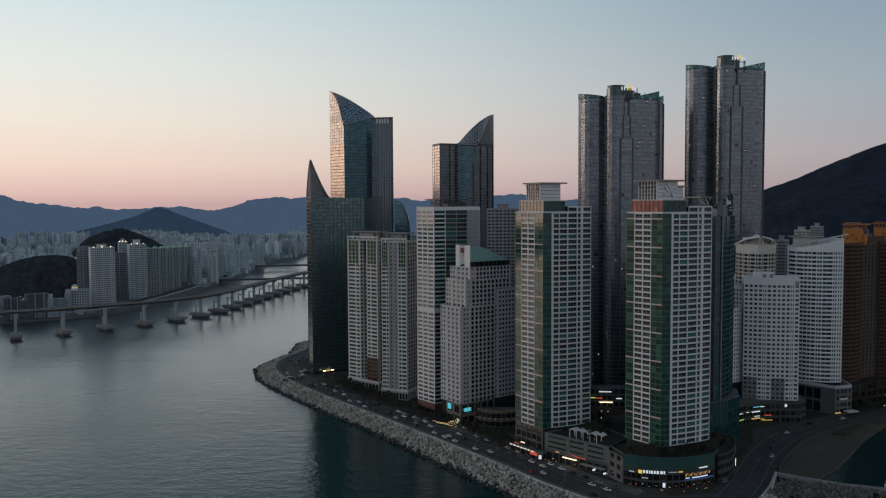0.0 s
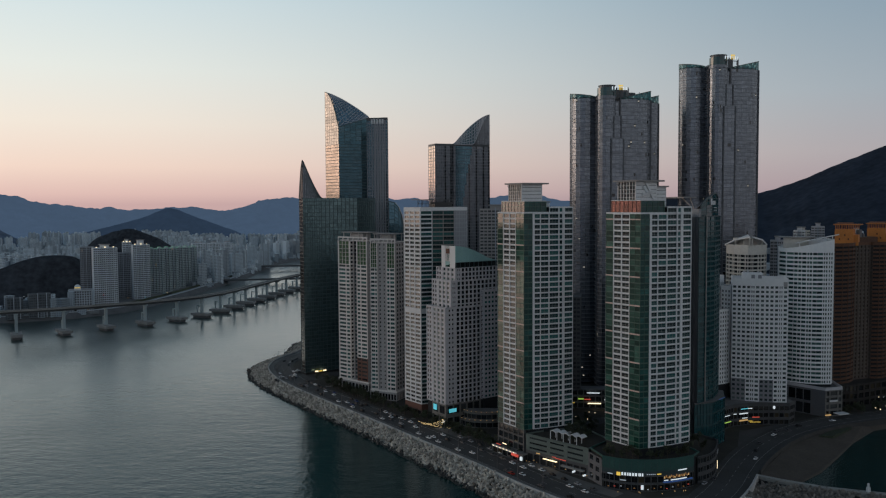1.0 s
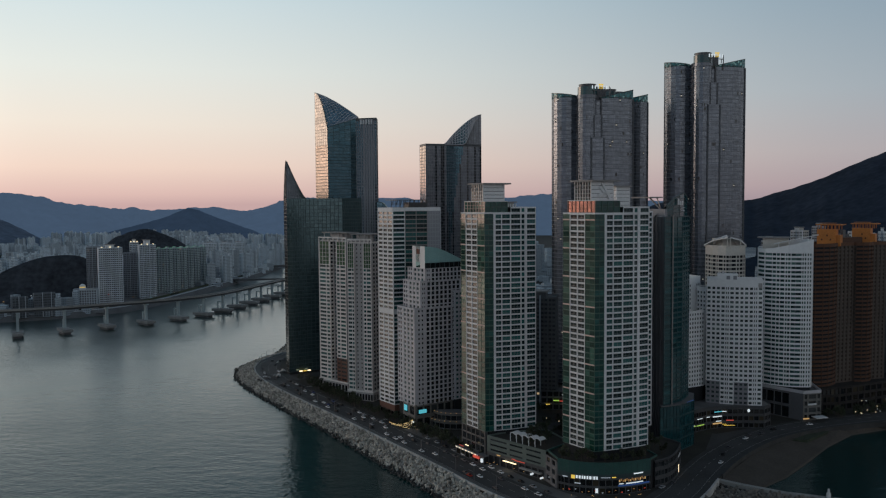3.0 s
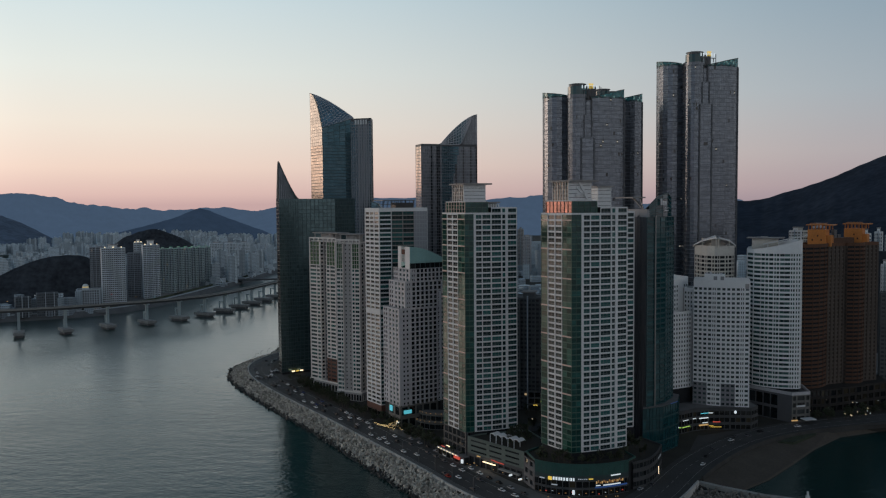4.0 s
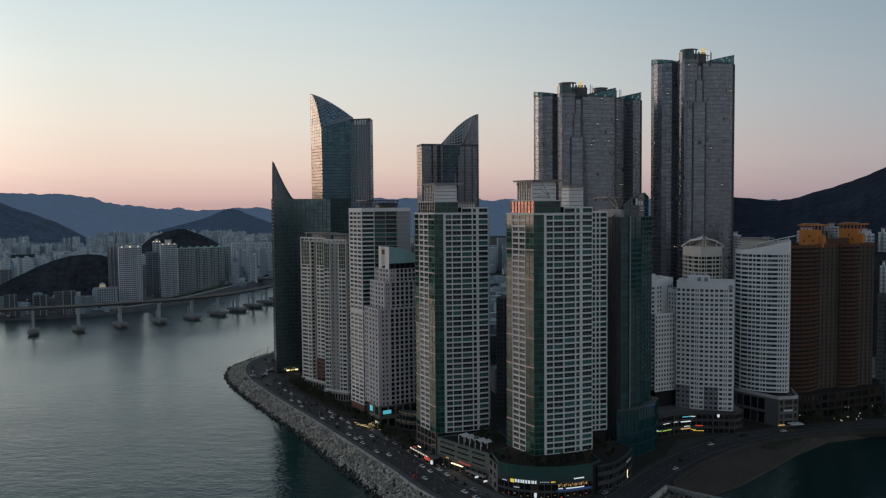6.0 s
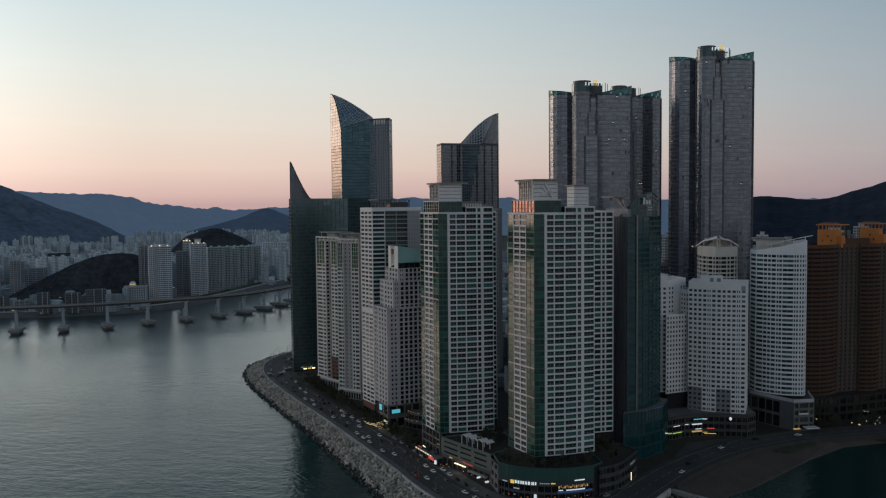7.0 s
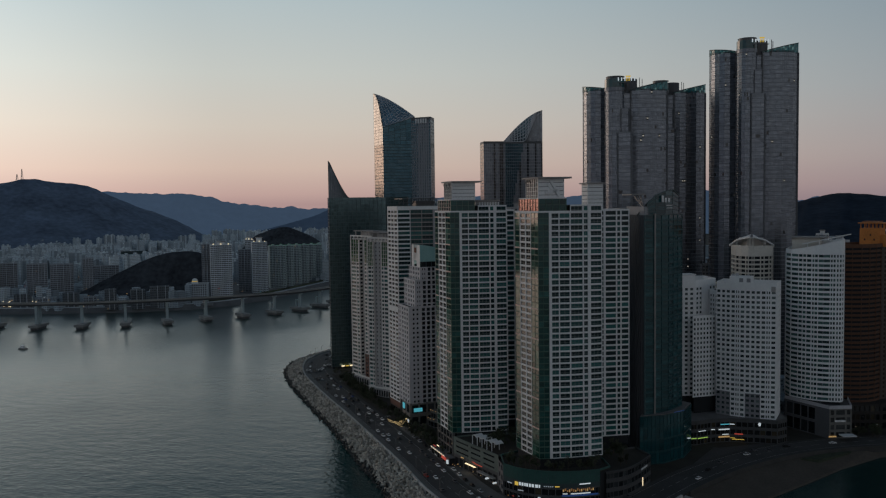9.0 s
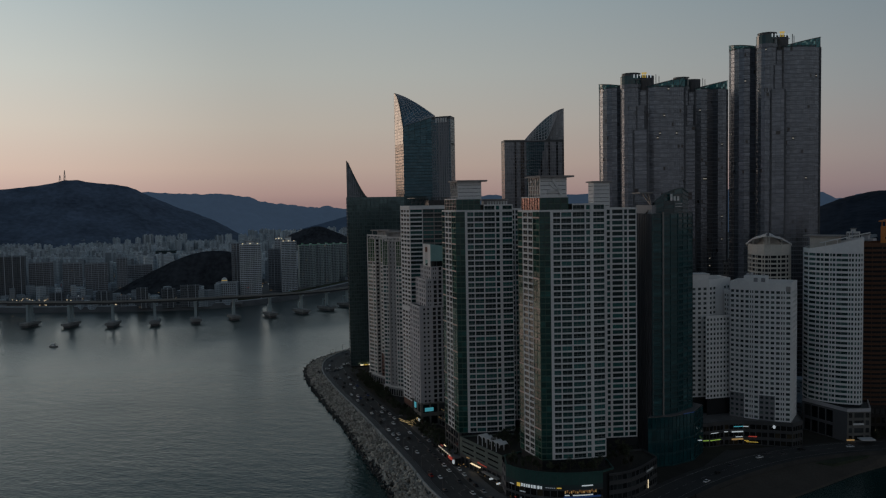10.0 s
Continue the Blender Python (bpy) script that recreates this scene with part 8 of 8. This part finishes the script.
def estate(x, y, rows, cols, h, ang, tgt):
    """Parallel apartment slabs with stair towers and lift houses, as one estate builds them."""
    c, s_ = math.cos(ang), math.sin(ang)
    for r in range(rows):
        for k in range(cols):
            u_, v_ = (k - cols / 2) * 40 + rng.uniform(-4, 4) + (r % 2) * 12, (r - rows / 2) * 42
            px_, py_ = x + u_ * c - v_ * s_, y + u_ * s_ + v_ * c
            if not inside((px_, py_), FARLAND) or py_ < 1150 or any((px_ - a) ** 2 + (py_ - e) ** 2 < (0.9 * q) ** 2 for a, e, q in KEEP_OUT):
                continue
            hh, w = h + rng.choice((-6, -3, 0, 0, 0, 3)), rng.choice((16, 24, 32))
            tgt.box(px_, py_, 4, 4.5 + hh, w, 11, ang)
            for d in (-0.28, 0.28) if w > 20 else (0.0,):
                tgt.box(px_ + d * w * c - 4 * s_ * -1, py_ + d * w * s_ + 4 * c * -1, 4, 8.5 + hh, 4.5, 5, ang)


for i in range(150):
    az, dist = radians(rng.uniform(-52, -11)), 1560 + 2000 * rng.random() ** 0.9
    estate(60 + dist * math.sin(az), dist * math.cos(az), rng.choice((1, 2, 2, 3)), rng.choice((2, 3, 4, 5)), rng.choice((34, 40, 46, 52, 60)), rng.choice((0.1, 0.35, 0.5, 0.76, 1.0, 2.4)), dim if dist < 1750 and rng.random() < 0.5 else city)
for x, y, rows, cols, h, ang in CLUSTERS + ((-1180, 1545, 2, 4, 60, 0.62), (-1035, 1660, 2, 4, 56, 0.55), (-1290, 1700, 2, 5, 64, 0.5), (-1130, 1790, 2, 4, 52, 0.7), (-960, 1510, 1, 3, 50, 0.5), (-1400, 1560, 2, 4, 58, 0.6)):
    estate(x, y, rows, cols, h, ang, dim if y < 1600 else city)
for i in range(900):
    x, y = rng.uniform(-250, 1400), rng.uniform(1010, 2300)
    if x < -150 or (x < 60 and y < 1100):
        continue
    h = rng.uniform(30, 78) if rng.random() < 0.4 else rng.uniform(8, 25)
    if x < 330 and y < 1750:
        h = min(h, rng.uniform(6, 16))
    (dim if rng.random() < 0.6 else city).box(x, y, 5, 6 + h, rng.uniform(12, 34), rng.uniform(11, 16), rng.choice((0.3, 0.8, 1.4)))
for i in range(900):
    x, y = rng.uniform(40, 1100), rng.uniform(1020, 2200)
    (dim if rng.random() < 0.7 else city).box(x, y, 5, 8 + rng.uniform(3, 14), rng.uniform(9, 22), rng.uniform(8, 16), rng.choice((0.3, 0.8, 1.4)))
for i in range(130):
    x, y = rng.uniform(40, 420), rng.uniform(690, 1000)
    if any(abs(x - a) < 50 and abs(y - c) < 55 for a, c in ((154, 750), (258, 780), (190, 880), (25, 955), (-75, 905), (57, 808), (337, 840), (226, 815))):
        continue
    dim.box(x, y, 5, rng.uniform(12, 34), rng.uniform(12, 30), rng.uniform(11, 20), rng.choice((0.3, 0.8, 1.4)))
solid("city", city, "city_wall_haze", "dense hazy apartment city beyond the bay", "city", kind="stuff")
solid("city", dim, "city_dim_haze", "dim low streets of the far city", "city", kind="stuff")
glow = Soup()
for i in range(240):
    az, dist = radians(rng.uniform(-50, -18)), rng.uniform(1180, 1900)
    x, y = 60 + dist * math.sin(az), dist * math.cos(az)
    if y > 1130 and inside((x, y), FARLAND):
        z = 6 + rng.uniform(0, 5)
        glow.box(x, y, z, z + 0.8, rng.uniform(0.6, 1.4), 0.8)
for i in range(150):
    s_ = rng.random()
    q = lerp2((-900, 1112), (-690, 1146), s_ * 2) if s_ < 0.5 else lerp2((-690, 1146), (-570, 1275), s_ * 2 - 1)
    z = 8.5 + rng.uniform(0, 9)
    glow.box(q[0] + rng.uniform(-4, 10), q[1] + rng.uniform(0, 26), z, z + 0.8, rng.uniform(0.5, 1.3), 0.8)
for mat_, cnt in (("lamp_white", 170), ("lamp_cyan", 40), ("lamp_red", 40), ("lamp_warm", 220)):
    small = Soup()
    for i in range(cnt):
        az, dist = radians(rng.uniform(-52, -20)), 1160 + 640 * rng.random() ** 1.6
        x, y = 60 + dist * math.sin(az), dist * math.cos(az)
        if y > 1120 and inside((x, y), FARLAND):
            z = 6 + rng.uniform(0, 22)
            small.box(x, y, z, z + rng.uniform(0.5, 1.0), rng.uniform(0.6, 2.0), 0.8)
    solid("city_lamps", small, mat_, "small coloured lamps and signs of the far streets", "lights", kind="stuff")
solid("city_lamps", glow, "lamp_street", "scattered street lamps of the far city", "lights", kind="stuff")

# small lamps and lit shop fronts along the streets between the towers
rng = random.Random(71)
for mat_, spots_ in (("lamp_street", [(rng.uniform(310, 420), rng.uniform(622, 664), rng.uniform(8, 13)) for _ in range(16)] + [(rng.uniform(100, 128), rng.uniform(560, 640), rng.uniform(7, 14)) for _ in range(5)]),
                     ("lamp_white", [(rng.uniform(318, 430), rng.uniform(626, 670), rng.uniform(8, 15)) for _ in range(14)] + [(rng.uniform(160, 210), rng.uniform(575, 640), rng.uniform(7, 12)) for _ in range(8)]),
                     ("lamp_warm", [(rng.uniform(62, 96), 0, rng.uniform(6.6, 9.0)) for _ in range(9)] + [(rng.uniform(108, 150), 1, rng.uniform(6.6, 8.0)) for _ in range(7)])):
    dots = Soup()
    for x, y, z in spots_:
        if y == 0:
            y = 512.5 - (x - 62.5) * 32.0 / 33.5 - 2.8
        elif y == 1:
            y = 452.0 + 0.016 * (x - 125) ** 2 - 1.6
        dots.box(x, y, z, z + 0.3, 0.38, 0.35)
    solid("street_lights", dots, mat_, "small street lights and lit shop fronts among the towers", "lights", kind="stuff")

# ---- mast on the mountain, and a small boat ----
ms = thing("radio_mast", "red and white radio mast on the mountain ridge", "mast", -2303, 2890, 278)
for dx, hgt in ((0, 46), (-24, 26)):
    s = Soup()
    for k in range(4):
        w0, w1 = 7 - 1.5 * k, 7 - 1.5 * (k + 1)
        z0, z1 = 276 + hgt * k / 4, 276 + hgt * (k + 1) / 4
        for sx, sy in ((-1, -1), (1, -1), (1, 1), (-1, 1)):
            s.beam((-2303 + dx + sx * w0 / 2, 2890 + sy * w0 / 2, z0), (-2303 + dx + sx * w1 / 2, 2890 + sy * w1 / 2, z1), 1.2, 1.2)
        s.beam((-2303 + dx - w0 / 2, 2890 - w0 / 2, z0), (-2303 + dx + w1 / 2, 2890 - w1 / 2, z1), 0.9, 0.9)
    part("lattice", s, "concrete", ms)

boat = thing("boat", "small pale work boat on the bay", "boat", -537, 846, 0)
s = Soup()
hull = [(-5.5, -1.8), (3.0, -1.8), (6.0, 0.0), (3.0, 1.8), (-5.5, 1.8)]
s.prism([(-537 + x, 846 + y) for x, y in hull], -0.4, 1.5)
part("hull", s, "concrete", boat)
s = Soup()
s.box(-538, 846, 1.5, 4.0, 4.0, 2.6)
part("cabin", s, "white_wall", boat)
s = Soup()
s.box(-534.5, 846, 1.5, 5.5, 0.2, 0.2)
part("mast", s, "steel", boat)
